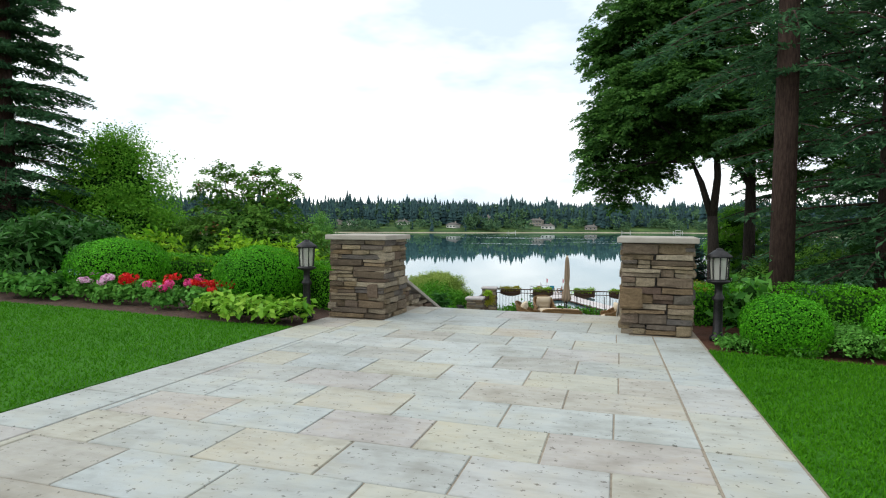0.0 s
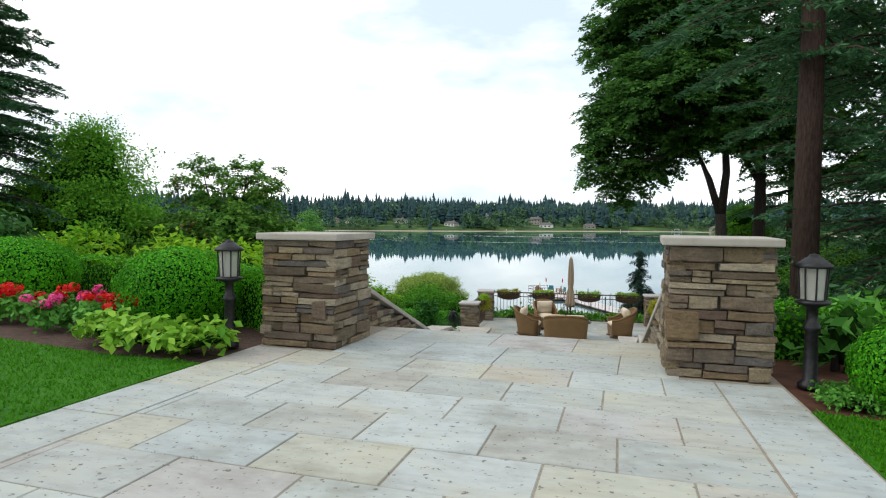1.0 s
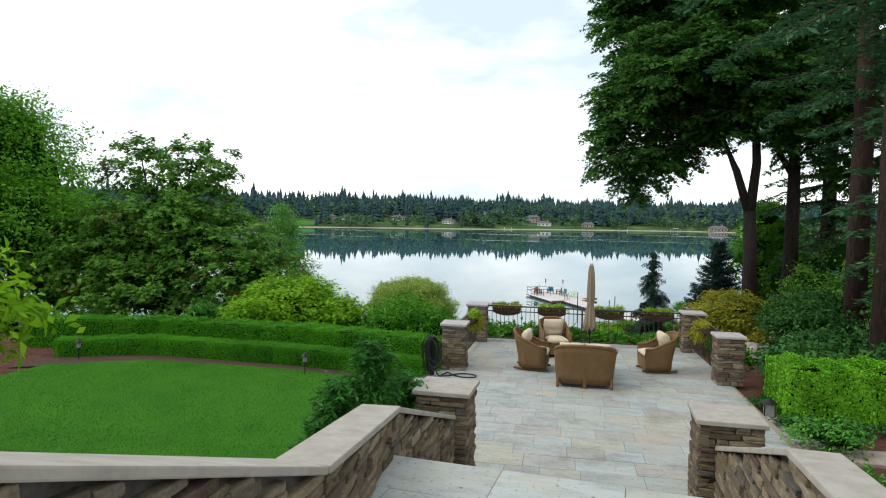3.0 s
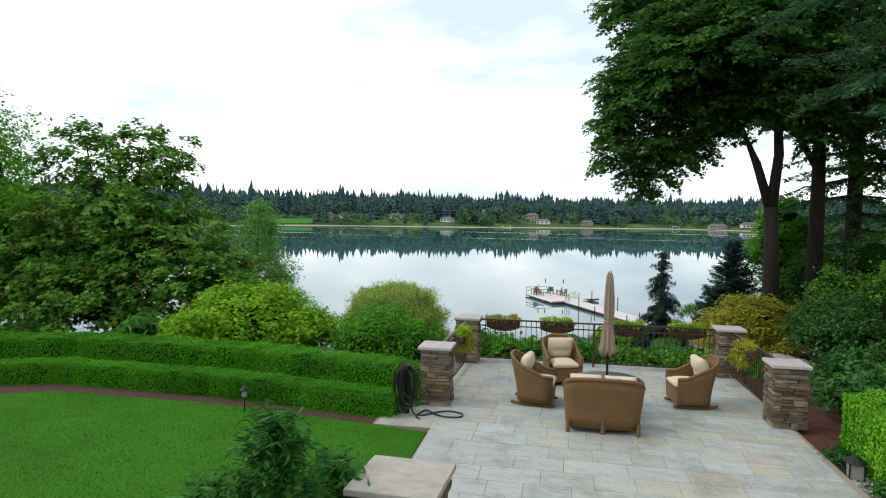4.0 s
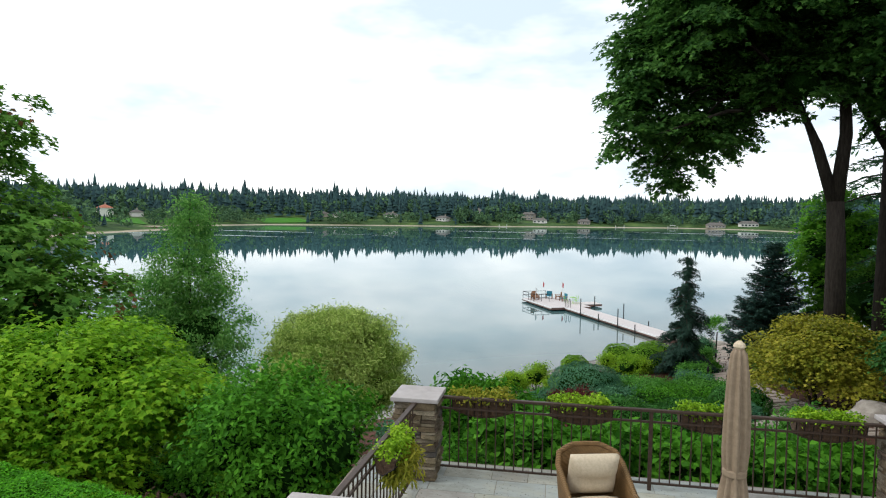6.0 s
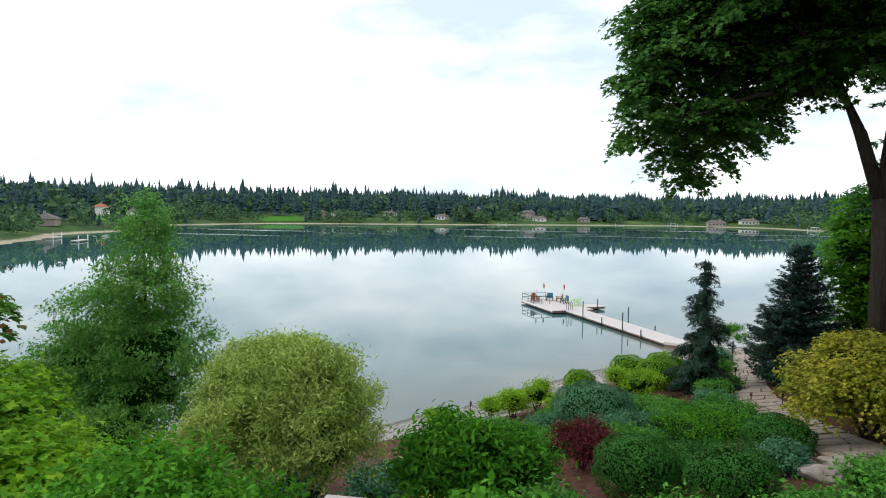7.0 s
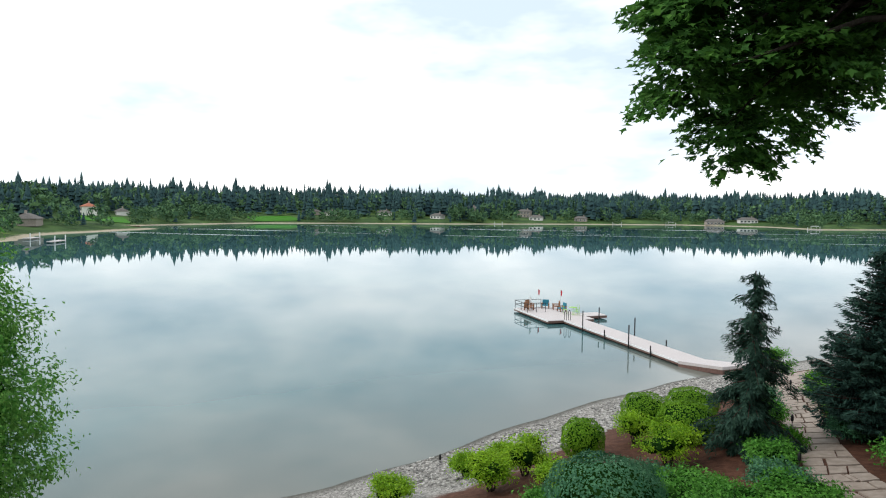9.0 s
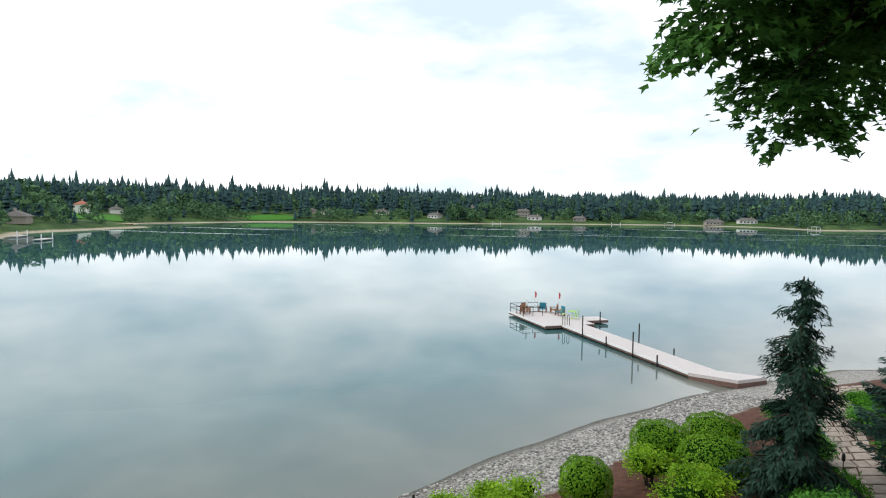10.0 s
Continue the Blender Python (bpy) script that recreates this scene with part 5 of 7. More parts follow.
# ---- right side: maple, firs, hedge ----
def right_side():
    rng = random.Random(21)
    x, y = 4.6, 43.4
    z = gz(x, y)
    top = thing("big_maple", (x, y, z), "big-leaf maple with forked dark trunk and overhanging crown", "tree")
    z0 = -z
    part("trunk", tube([(0.2, 0, -0.2), (0.1, 0, z0 - 0.5), (0.0, 0, z0 + 1.5)], [0.42, 0.34, 0.30], 12), BARK_DARK, top, "", True)
    part("limb", tube([(0, 0, z0 + 1.3), (0.25, 0, z0 + 4.0), (0.1, 0, z0 + 6.5), (-0.8, 0, z0 + 10)], [0.27, 0.22, 0.17, 0.06], 9), BARK_DARK, top, "", True)
    part("limb", tube([(0, 0, z0 + 1.3), (-0.7, 0, z0 + 3.6), (-1.5, 0, z0 + 5.5), (-3.6, 0.2, z0 + 8.2)], [0.24, 0.19, 0.14, 0.05], 9), BARK_DARK, top, "", True)
    limbs(top, (-1.3, 0, z0 + 5), [(-5.5, 0.5, z0 + 5.5), (-6.5, -1, z0 + 4.0), (-4.5, -2, z0 + 8), (-5.0, 2, z0 + 7)], 0.11, BARK_DARK, rng)
    limbs(top, (0.1, 0, z0 + 6), [(2.5, -2, z0 + 9), (1.5, 2, z0 + 10), (4, 0.5, z0 + 8)], 0.12, BARK_DARK, rng)
    lobes = [(-2.0, 45.5, 12.4, 2.1), (-0.4, 44.0, 10.4, 2.4), (-2.2, 44.5, 7.9, 1.8), (-2.5, 44.0, 5.7, 1.6), (-2.75, 43.5, 4.1, 1.15), (-1.65, 44.9, 2.75, 0.85), (-1.2, 45.0, 2.3, 0.5), (-0.6, 45.6, 3.4, 1.0), (3.2, 42.6, 5.9, 1.5), (5.6, 42.6, 6.6, 2.0), (7.4, 43.0, 7.8, 2.2), (6.2, 43.2, 5.4, 1.2), (8.6, 44.0, 6.8, 2.1), (4.6, 42.0, 7.6, 1.7), (-0.3, 44.0, 4.5, 1.5), (-0.9, 44.0, 7.2, 2.4), (1.3, 44.5, 6.7, 2.4),
             (1.4, 47.6, 4.6, 1.3), (0.1, 47.4, 4.2, 1.25), (2.2, 43.6, 5.4, 1.1), (1.2, 44.0, 9.7, 3.1), (3.5, 44.0, 11.4, 3.4), (3.9, 44.6, 8.6, 2.7), (5.9, 44.0, 7.6, 2.4), (7.2, 45.0, 5.0, 1.3), (0.3, 42.0, 8.4, 2.3), (2.6, 41.6, 9.0, 2.4),
             (0.0, 44.0, 14.0, 3.2), (4.0, 44.0, 15.0, 3.6)]
    blobs = [(lx - x, ly - y, lz - z, r, r, r * 0.85) for lx, ly, lz, r in lobes]
    layered_crown("crown", blobs, 3700, 44, 0.62, 0.22, L_MAPLE, top, 130)
    core_mesh([b for b in blobs if b[3] > 1.4], 0.55, top, "shade_core")
    limbs(top, (-3.0, 0, z0 + 6.5), [(-6.4, 0.6, z0 + 2.9), (-7.2, 0.2, z0 + 4.2), (-6.8, 1.0, z0 + 8.0)], 0.06, BARK_DARK, rng)

    x, y = 7.0, 45.5
    top = thing("second_maple", (x, y, gz(x, y)), "dark-trunked maple with an arching side limb", "tree")
    z0 = -top.location.z
    part("trunk", tube([(0, 0, -0.2), (0.05, 0, z0 + 2), (0, 0, z0 + 8)], [0.42, 0.34, 0.2], 12), BARK_DARK, top, "", True)
    part("limb", tube([(0, 0, z0 + 3.4), (-1.2, 0, z0 + 5.6), (-2.2, 0.3, z0 + 7.2), (-3.4, 0.4, z0 + 10)], [0.17, 0.15, 0.11, 0.04], 8), BARK_DARK, top, "", True)
    blobs = [(0, 0, z0 + 10, 4, 4, 3), (2.5, 0, z0 + 7, 3.4, 3.4, 2.2), (5, 0, z0 + 4.2, 3.2, 3.2, 2.2), (-1.5, 0.5, z0 + 12, 3.6, 3.6, 2.6), (3, 1, z0 + 12, 4, 4, 3), (6.5, 1, z0 + 9, 4, 4, 3), (1.5, 0, z0 + 4.0, 1.6, 1.6, 0.8), (8, 0, z0 + 5, 3.6, 3.6, 2.6), (5, -1, z0 + 15, 4, 4, 3), (1, -1, z0 + 8, 3, 3, 2)]
    layered_crown("crown", blobs, 1500, 36, 0.7, 0.24, L_MAPLE, top, 131)

    tall = "tall dark fir with a straight reddish-brown trunk"
    conifer("tall_fir", 5.3, 25.2, 34, 6.0, L_FIR, tall, 132, bare=0.29, trunk=0.44, whorls=24, per=5, needle=0.28, density=17, droop=0.42)
    conifer("tall_fir", 7.2, 34.8, 36, 6.0, L_FIR, tall, 133, bare=0.27, trunk=0.42, whorls=24, per=5, needle=0.30, density=15, droop=0.4)
    conifer("tall_fir", 9.0, 26.5, 30, 6.0, L_FIR, "tall dark fir with boughs nearly to the ground", 134, bare=0.09, trunk=0.5, whorls=34, per=7, needle=0.32, density=15, droop=0.4)
    conifer("tall_fir", 13.5, 33.0, 30, 7.0, L_FIR, "tall dark fir with boughs nearly to the ground", 135, bare=0.04, trunk=0.5, whorls=34, per=7, needle=0.34, density=14, droop=0.4)
    conifer("tall_fir", 12.0, 22.0, 30, 6.5, L_FIR, "tall dark fir with boughs nearly to the ground", 136, bare=0.05, trunk=0.5, whorls=34, per=7, needle=0.34, density=14, droop=0.4)
    conifer("tall_fir", 9.6, 49.0, 30, 5.5, L_FIR, "tall dark fir with boughs nearly to the ground", 139, bare=0.10, trunk=0.45, whorls=30, per=6, needle=0.36, density=13, droop=0.4)
    hedge("hedge", [(2.35, 19.7), (6.0, 20.2)], 1.2, -2.62, -1.62, L_LAUREL, "wide clipped bright green laurel block", 137, 0.06, 2400, 0.10)
    under = "dark leafy undergrowth below the firs"
    for k, (ux, uy, w, h, mt) in enumerate(((4.6, 28.0, 3.4, 1.5, L_FERN), (7.5, 29, 4, 2.4, L_MAPLE), (7.5, 24.0, 3.6, 1.6, L_MAPLE), (5.4, 33.5, 3.6, 2.2, L_MAPLE), (10.5, 30, 5, 3, L_MAPLE), (9, 38, 5, 4.2, L_GUM), (7.3, 41, 4, 3.6, L_GUM), (11, 45, 6, 5, L_GUM), (8.5, 50, 5, 5.2, L_GUM),
                                            (3.6, 25.2, 2.2, 0.8, L_FERN), (2.9, 22.4, 1.6, 0.6, L_FERN), (5.2, 22.6, 2.6, 0.9, L_FERN), (13, 39, 6, 5, L_MAPLE), (6.0, 37.5, 3.6, 2.6, L_MAPLE))):
        bush("undergrowth", ux, uy, w, h, mt if mt is L_GUM else L_RHODO, under, 140 + k, None, 0.13, 170, 44, group="undergrowth", sigma=0.22)
    spreading_maple("yellow_maple", 3.4, 39.8, gz(3.4, 39.8), 4.4, 3.0, L_YELLOWOOD, "spreading yellow-green Japanese maple by the garden path", 156, 1100)
    x, y = 6.9, 52.0
    vm = thing("shore_maple", (x, y, gz(x, y)), "young light green maple beyond the spruce", "tree")
    z0 = -vm.location.z
    part("trunk", tube([(0, 0, -0.1), (0.05, 0, z0 * 0.6), (0, 0.05, z0 + 1.6)], [0.12, 0.09, 0.02], 8), BARK_DARK, vm)
    blobs = [(0, 0, z0 + 1.0, 1.4, 1.4, 1.3), (-0.6, 0, z0 - 0.6, 1.6, 1.5, 1.2), (0.9, 0.3, z0 - 0.2, 1.7, 1.6, 1.4), (-0.3, 0, z0 - 2.2, 1.8, 1.6, 1.3), (1.2, 0, z0 - 2.4, 1.8, 1.6, 1.4), (0.2, 0, z0 - 3.8, 1.7, 1.6, 1.2)]
    layered_crown("crown", blobs, 800, 30, 0.45, 0.17, L_BRIGHT, vm, 157)
    core_mesh(blobs, 0.5, vm, "shade_core")
    bush("bed_plant", 1.75, 15.6, 1.1, 0.5, L_FERN, "low green plants in the bed beside the path", 157, None, 0.07, 70, 34, "perennial", sigma=0.09, stems=False)
    bush("bed_plant", 1.9, 13.9, 1.3, 0.55, L_GREEN, "low green plants in the bed beside the path", 158, None, 0.06, 90, 34, "perennial", sigma=0.09, stems=False)
    bush("bed_plant", 1.55, 12.0, 0.9, 0.45, L_FERN, "low green plants in the bed beside the path", 159, None, 0.06, 80, 34, "perennial", sigma=0.09, stems=False)
    bush("bed_plant", 3.2, 15.0, 1.8, 0.9, L_MAPLE, "dark green shrub in the side bed", 160, None, 0.08, 120, 40, sigma=0.12)
    for k, (bx, by) in enumerate(((2.0, 18.75), (2.7, 18.7), (3.5, 18.8), (1.75, 19.9))):
        bush("bed_plant", bx, by, 0.8, 0.14, L_RHODO, "low dark green plants before the laurel block", 162 + k, -2.56, 0.05, 60, 34, "perennial", sigma=0.07, stems=False)
    bush("bed_plant", 2.2, 17.7, 1.1, 0.4, L_FERN, "low green plants in the bed beside the path", 161, -2.56, 0.06, 60, 34, "perennial", sigma=0.09, stems=False)


# ---- shore garden ----
def shore_garden():
    rb = "clipped round green shrub in the shore bed"
    for k, (x, y, w, h) in enumerate(((-5.35, 49.4, 1.5, 1.45), (-3.2, 53.6, 2.0, 1.45), (-1.35, 55.0, 2.1, 1.25), (-1.8, 51.2, 2.15, 1.5))):
        clipped_ball("round_shrub", x, y, gz(x, y), w, h, L_OLIVE, rb, "shore garden shrubs", 200 + k, 0.075, 5200, 0.05)
    lm = "rounded yellow-green shrub in the shore bed"
    for k, (x, y, w, h) in enumerate(((-3.6, 51.3, 1.5, 1.25), (-2.6, 48.4, 2.1, 1.35), (-7.1, 47.8, 1.9, 1.4), (-7.9, 46.2, 1.8, 1.25), (-8.3, 50.2, 1.2, 0.9), (-9.6, 49.6, 1.3, 0.9), (-5.9, 46.4, 1.5, 0.8), (-11.2, 46.2, 1.6, 0.9))):
        bush("lime_shrub", x, y, w, h, L_LIME, lm, 210 + k, None, 0.075, 130, 46, group="shore garden shrubs", sigma=0.12, lumps=6)
    for k, (x, y, w, h) in enumerate(((-5.9, 42.0, 1.8, 0.8), (-3.0, 42.2, 1.5, 0.7))):
        bush("bluegreen_shrub", x, y, w, h, L_BLUE, "low mounded blue-green shrub", 220 + k, None, 0.07, 190, 50, group="shore garden shrubs", sigma=0.12, lumps=8)
    clipped_ball("bluegreen_mound", -4.35, 43.3, gz(-4.35, 43.3) - 0.1, 3.0, 1.75, L_BLUE, "broad dense blue-green mound shrub in the shore bed", "shore garden shrubs", 223, 0.075, 9500, 0.07)
    for k, (x, y, w, h) in enumerate(((-2.84, 34.9, 2.0, 1.5), (-0.9, 34.1, 2.0, 1.4), (-1.6, 36.2, 1.7, 1.0), (0.95, 38.9, 1.9, 1.1), (-8.9, 35.2, 1.4, 0.9))):
        clipped_ball("dark_box_mound", x, y, gz(x, y) - 0.1, w, h, L_YEW, "dark clipped box mound below the terrace", "dark box mounds", 225 + k, 0.06, 7000, 0.06)
    bush("red_maple", -4.3, 37.6, 2.0, 1.35, L_RED, "small dark red Japanese maple", 230, None, 0.085, 150, 60, "tree", sigma=0.13, aspect=0.35, droop=0.9)
    bush("rhododendron", -6.7, 32.0, 2.5, 2.5, L_GREEN, "large leathery-leaved rhododendron below the terrace", 231, None, 0.16, 230, 36, sigma=0.16, aspect=0.36)
    bush("rhododendron", -5.3, 32.6, 1.9, 1.9, L_GREEN, "large leathery-leaved rhododendron below the terrace", 232, None, 0.16, 110, 34, sigma=0.16, aspect=0.36)
    gc = "low spreading green ground cover in the shore bed"
    rng = random.Random(8)
    for k, (x, y, w, h) in enumerate(((-0.8, 43.4, 3.0, 0.6), (-2.2, 45.3, 2.6, 0.6), (0.1, 46.0, 2.0, 0.6), (-1.0, 40.6, 3.2, 0.6), (-3.0, 39.6, 2.4, 0.7), (0.3, 47.9, 1.6, 0.7), (-3.4, 45.5, 2.0, 0.8), (-6.4, 40.0, 2.6, 0.7), (-5.8, 44.2, 1.8, 0.5),
                                      (0.9, 52.5, 1.6, 1.1), (1.2, 55.0, 1.7, 1.3), (1.0, 49.8, 1.4, 0.6), (3.6, 53.2, 1.6, 0.8), (4.0, 56.8, 1.6, 0.8), (3.0, 50.5, 1.4, 0.7), (4.9, 60.0, 2.0, 0.8), (1.6, 59.0, 1.4, 0.7), (3.6, 47.0, 2.0, 0.8), (3.4, 43.6, 1.6, 0.9), (-0.4, 41.9, 3.2, 0.6), (-1.9, 43.9, 2.8, 0.6), (0.4, 44.6, 2.6, 0.55), (-2.6, 41.2, 2.6, 0.7), (0.9, 40.6, 1.8, 0.6), (-5.2, 39.9, 2.2, 0.7), (-7.4, 41.2, 2.0, 0.8), (-3.6, 40.9, 1.8, 0.8), (-8.6, 38.2, 2.2, 0.9), (-5.6, 34.2, 2.0, 0.9), (-6.9, 33.2, 2.0, 0.8), (0.6, 36.6, 1.6, 0.7))):
        bush("ground_cover", x, y, w, h, (L_FERN, L_FERN, L_BLUE, L_GREEN)[k % 4], gc, 240 + k, None, 0.08, 130, 44, "perennial", "ground cover", sigma=0.13, stems=False, lumps=8)
    for k in range(16):
        x, y = -4.4 + 0.42 * k + rng.uniform(-0.2, 0.2), 26.0 + 0.06 * k + rng.uniform(-0.4, 0.9)
        bush("leafy_bank_plant", x, y, 1.3, 1.0, L_GREEN, "leafy green plants on the bank behind the railing", 260 + k, -3.35 - 0.25 * (y - 26), 0.12, 60, 26, "perennial", "bank plants", sigma=0.13, aspect=0.7, stems=False, lumps=5)
    for k, (x, y, w, h, mt) in enumerate(((-9.5, 28.0, 3.0, 1.6, L_GOLD), (-12.6, 30.6, 4.0, 1.9, L_GOLD), (-15.2, 33.5, 4.0, 1.8, L_GOLD), (-6.5, 28.6, 2.6, 1.5, L_GREEN), (-12.2, 28.6, 2.6, 1.4, L_GREEN), (-12, 34.5, 2.5, 1.2, L_BLUE), (-8.6, 33.2, 2.0, 1.0, L_BLUE),
                                          (-14, 28, 3.4, 2.2, L_GUM), (-17.5, 33, 4.4, 2.6, L_GUM), (-21, 35, 5, 2.6, L_BIRCH), (-25, 38, 5, 3, L_GUM), (-6.4, 31.4, 1.8, 0.9, L_FERN), (-4.4, 30.6, 2.2, 1.0, L_FERN), (-2.0, 30.2, 2.2, 1.0, L_FERN), (0.2, 31.0, 2.2, 0.9, L_FERN), (1.8, 33.4, 1.8, 0.9, L_FERN), (-30, 33, 7, 5, L_GUM), (-38, 34, 8, 5, L_GUM))):
        bush("bank_shrub", x, y, w, h, mt, "loose shrub on the bank above the lake", 280 + k, None, 0.10, 150, 46, group="bank shrubs", sigma=0.18)
    conifer("weeping_cedar", -0.05, 49.6, 6.2, 1.45, L_CEDAR, "narrow weeping blue-green cedar in the shore bed", 300, None, 0.03, 0.10, 24, 6, 0.16, 0.5, 56, None, 0.40, 0.85, curve=1.15, uneven=0.45)
    conifer("blue_spruce", 4.0, 50.8, 6.3, 2.7, L_SPRUCE, "dark bristling spruce beside the garden path", 301, None, 0.02, 0.13, 36, 13, 0.19, 0.04, 24)
    st = thing("standard_tree", (2.45, 59.0, gz(2.45, 59)), "small round-headed tree on a thin stem", "tree")
    part("trunk", tube([(0, 0, -0.1), (0.03, 0, 1.2)], [0.05, 0.035], 7), BARK_DARK, st)
    crown("crown", [(0, 0, 1.6, 0.75, 0.75, 0.6)], 70, 40, 0.13, 0.09, L_GREEN, st, 302)
    garden_path()
    for k, (x, y) in enumerate(((0.75, 46.7), (1.6, 51.5), (-5.2, 50.6), (-10.9, 50.6), (3.1, 58.8), (2.2, 44.6))):
        z = gz(x, y)
        lamp = thing("path_light", (x, y, z), "thin dark path light on a stake", "lamp", "path lights")
        part("stake", tube([(0, 0, -0.1), (0, 0, 0.55)], 0.014, 6), IRON, lamp)
        part("head", lathe([(0.03, 0.5), (0.05, 0.52), (0.05, 0.66), (0.03, 0.72), (0.01, 0.74)], 8), IRON, lamp)
    for k, (x, y, s) in enumerate(((1.35, 35.9, 0.42), (1.9, 36.8, 0.38), (1.0, 37.2, 0.45), (4.2, 36.6, 0.7), (2.9, 62.5, 0.5))):
        boulder(x, y, s, k)


def boulder(x, y, s, seed):
    rng = random.Random(seed)
    bm = bmesh.new()
    bmesh.ops.create_icosphere(bm, subdivisions=3, radius=1.0)
    for v in bm.verts:
        n = noise.noise(v.co * 1.3 + Vector((seed * 3, 0, 0))) * 0.35 + noise.noise(v.co * 3.1 + Vector((seed, 2, 0))) * 0.12
        v.co = Vector((v.co.x * s * 1.2, v.co.y * s * 0.8, v.co.z * s * 0.55)) * (1 + n)
    ob = part("boulder", bm, ROCK, None, "", True)
    ob.location = (x, y, gz(x, y) + s * 0.2)
    tagged(ob, "rounded grey-brown garden boulder", "boulder", "boulders")


PATH_LINE = [(5.6, 66.8, 1.6), (4.2, 62.0, 1.5), (3.0, 57.6, 0.85), (2.45, 54.0, 0.75), (2.0, 50.0, 0.7), (1.75, 46.8, 0.75), (2.0, 43.2, 0.75), (2.4, 39.8, 0.8), (3.0, 37.0, 0.9), (4.2, 34.6, 1.0)]


def garden_path():
    """Irregular flagstones along the path down to the dock."""
    base = tagged(new("garden_path"), "winding path of irregular tan flagstones", "path", kind="structure")
    rng = random.Random(17)
    cells = []
    for (x0, y0, w0), (x1, y1, w1) in zip(PATH_LINE, PATH_LINE[1:]):
        L = math.hypot(x1 - x0, y1 - y0)
        n = max(1, round(L / 0.75))
        for k in range(n):
            u0, u1 = k / n, (k + 1) / n
            cells.append(((x0 + (x1 - x0) * u0, y0 + (y1 - y0) * u0, w0 + (w1 - w0) * u0), (x0 + (x1 - x0) * u1, y0 + (y1 - y0) * u1, w0 + (w1 - w0) * u1)))
    for (ax, ay, aw), (bx, by, bw) in cells:
        cuts = [-1.0] + sorted(rng.uniform(-0.55, 0.55) for _ in range(2 if aw > 0.72 else 1)) + [1.0]
        skew = rng.uniform(-0.15, 0.15)
        for c0, c1 in zip(cuts, cuts[1:]):
            if c1 - c0 < 0.18:
                continue
            g = 0.035
            quad = [(ax + (c0 + g) * aw, ay - g + rng.uniform(-0.08, 0.03)), (ax + (c0 + c1) / 2 * aw, ay - g + rng.uniform(-0.10, 0.06)), (ax + (c1 - g) * aw, ay - g + rng.uniform(-0.08, 0.03)),
                    (bx + (c1 - g + skew * (c1 < 1)) * bw, by + g + rng.uniform(-0.03, 0.08)), (bx + (c0 + g + skew * (c0 > -1)) * bw, by + g + rng.uniform(-0.03, 0.08))]
            bm = bmesh.new()
            lo = [bm.verts.new((px, py, gz(px, py) - 0.03)) for px, py in quad]
            hi = [bm.verts.new((px, py, gz(px, py) + 0.045 + rng.uniform(0, 0.01))) for px, py in quad]
            bm.faces.new(hi)
            k = len(quad)
            for i in range(k):
                bm.faces.new((lo[i], lo[(i + 1) % k], hi[(i + 1) % k], hi[i]))
            bmesh.ops.recalc_face_normals(bm, faces=bm.faces)
            part("flagstone", bm, FLAG, base)


upper_garden()
lantern_post(-2.86, 6.30, 0.0, 0.88, "dark metal lantern on a short post by the gate")
lantern_post(1.40, 6.55, -0.02, 0.88, "dark metal lantern on a short post by the gate")
lower_garden()
right_side()
shore_garden()
build_lawn()


# ---- terrace furniture ----
def shell(width, depth, back_h, arm_h, low, bulge=0.07, taper=0.86, n=28, m=6, thick=0.045):
    """A woven tub: arms and back in one U-shaped skin, front open towards +x."""
    plan = []
    r = 0.16
    hw, x0, x1 = width / 2, -depth / 2, depth / 2
    pts = [(x1, -hw), (x1 - 0.2, -hw), (x0 + 0.35, -hw), (x0 + r, -hw), (x0 + r * 0.3, -hw + r * 0.3), (x0, -hw + r), (x0 - 0.02, -hw * 0.4), (x0 - 0.03, 0), (x0 - 0.02, hw * 0.4), (x0, hw - r), (x0 + r * 0.3, hw - r * 0.3), (x0 + r, hw), (x0 + 0.35, hw), (x1 - 0.2, hw), (x1, hw)]
    heights = [arm_h - 0.01, arm_h, arm_h + 0.07, back_h - 0.14, back_h - 0.05, back_h - 0.01, back_h + 0.005, back_h + 0.01, back_h + 0.005, back_h - 0.01, back_h - 0.05, back_h - 0.14, arm_h + 0.07, arm_h, arm_h - 0.01]
    bm = bmesh.new()

    def skin(off):
        rows = []
        for (x, y), h in zip(pts, heights):
            col = []
            for k in range(m):
                f = k / (m - 1)
                z = low + (h - low) * f
                s = taper + (1 - taper) * (z / back_h) ** 0.8
                lean = -0.16 * max(0.0, z - arm_h * 0.55) * (1 if x < x0 + 0.3 else 0.0)
                ln = math.hypot(x + 0.001, y)
                ox, oy = -x / ln * off, -y / ln * off
                col.append(bm.verts.new(((x + ox) * s + lean, (y + oy) * s, z)))
            rows.append(col)
        return rows

    outer, inner = skin(0.0), skin(thick)
    for rows, flip in ((outer, False), (inner, True)):
        for a, b in zip(rows, rows[1:]):
            for k in range(m - 1):
                q = (a[k], b[k], b[k + 1], a[k + 1])
                bm.faces.new(q[::-1] if flip else q)
    for i in range(len(pts) - 1):
        bm.faces.new((outer[i][-1], outer[i + 1][-1], inner[i + 1][-1], inner[i][-1]))
        bm.faces.new((outer[i][0], inner[i][0], inner[i + 1][0], outer[i + 1][0]))
    for i in (0, -1):
        for k in range(m - 1):
            bm.faces.new((outer[i][k], outer[i][k + 1], inner[i][k + 1], inner[i][k]))
    bmesh.ops.recalc_face_normals(bm, faces=bm.faces)
    top = [((o[-1].co + i[-1].co) / 2) for o, i in zip(outer, inner)]
    return bm, top


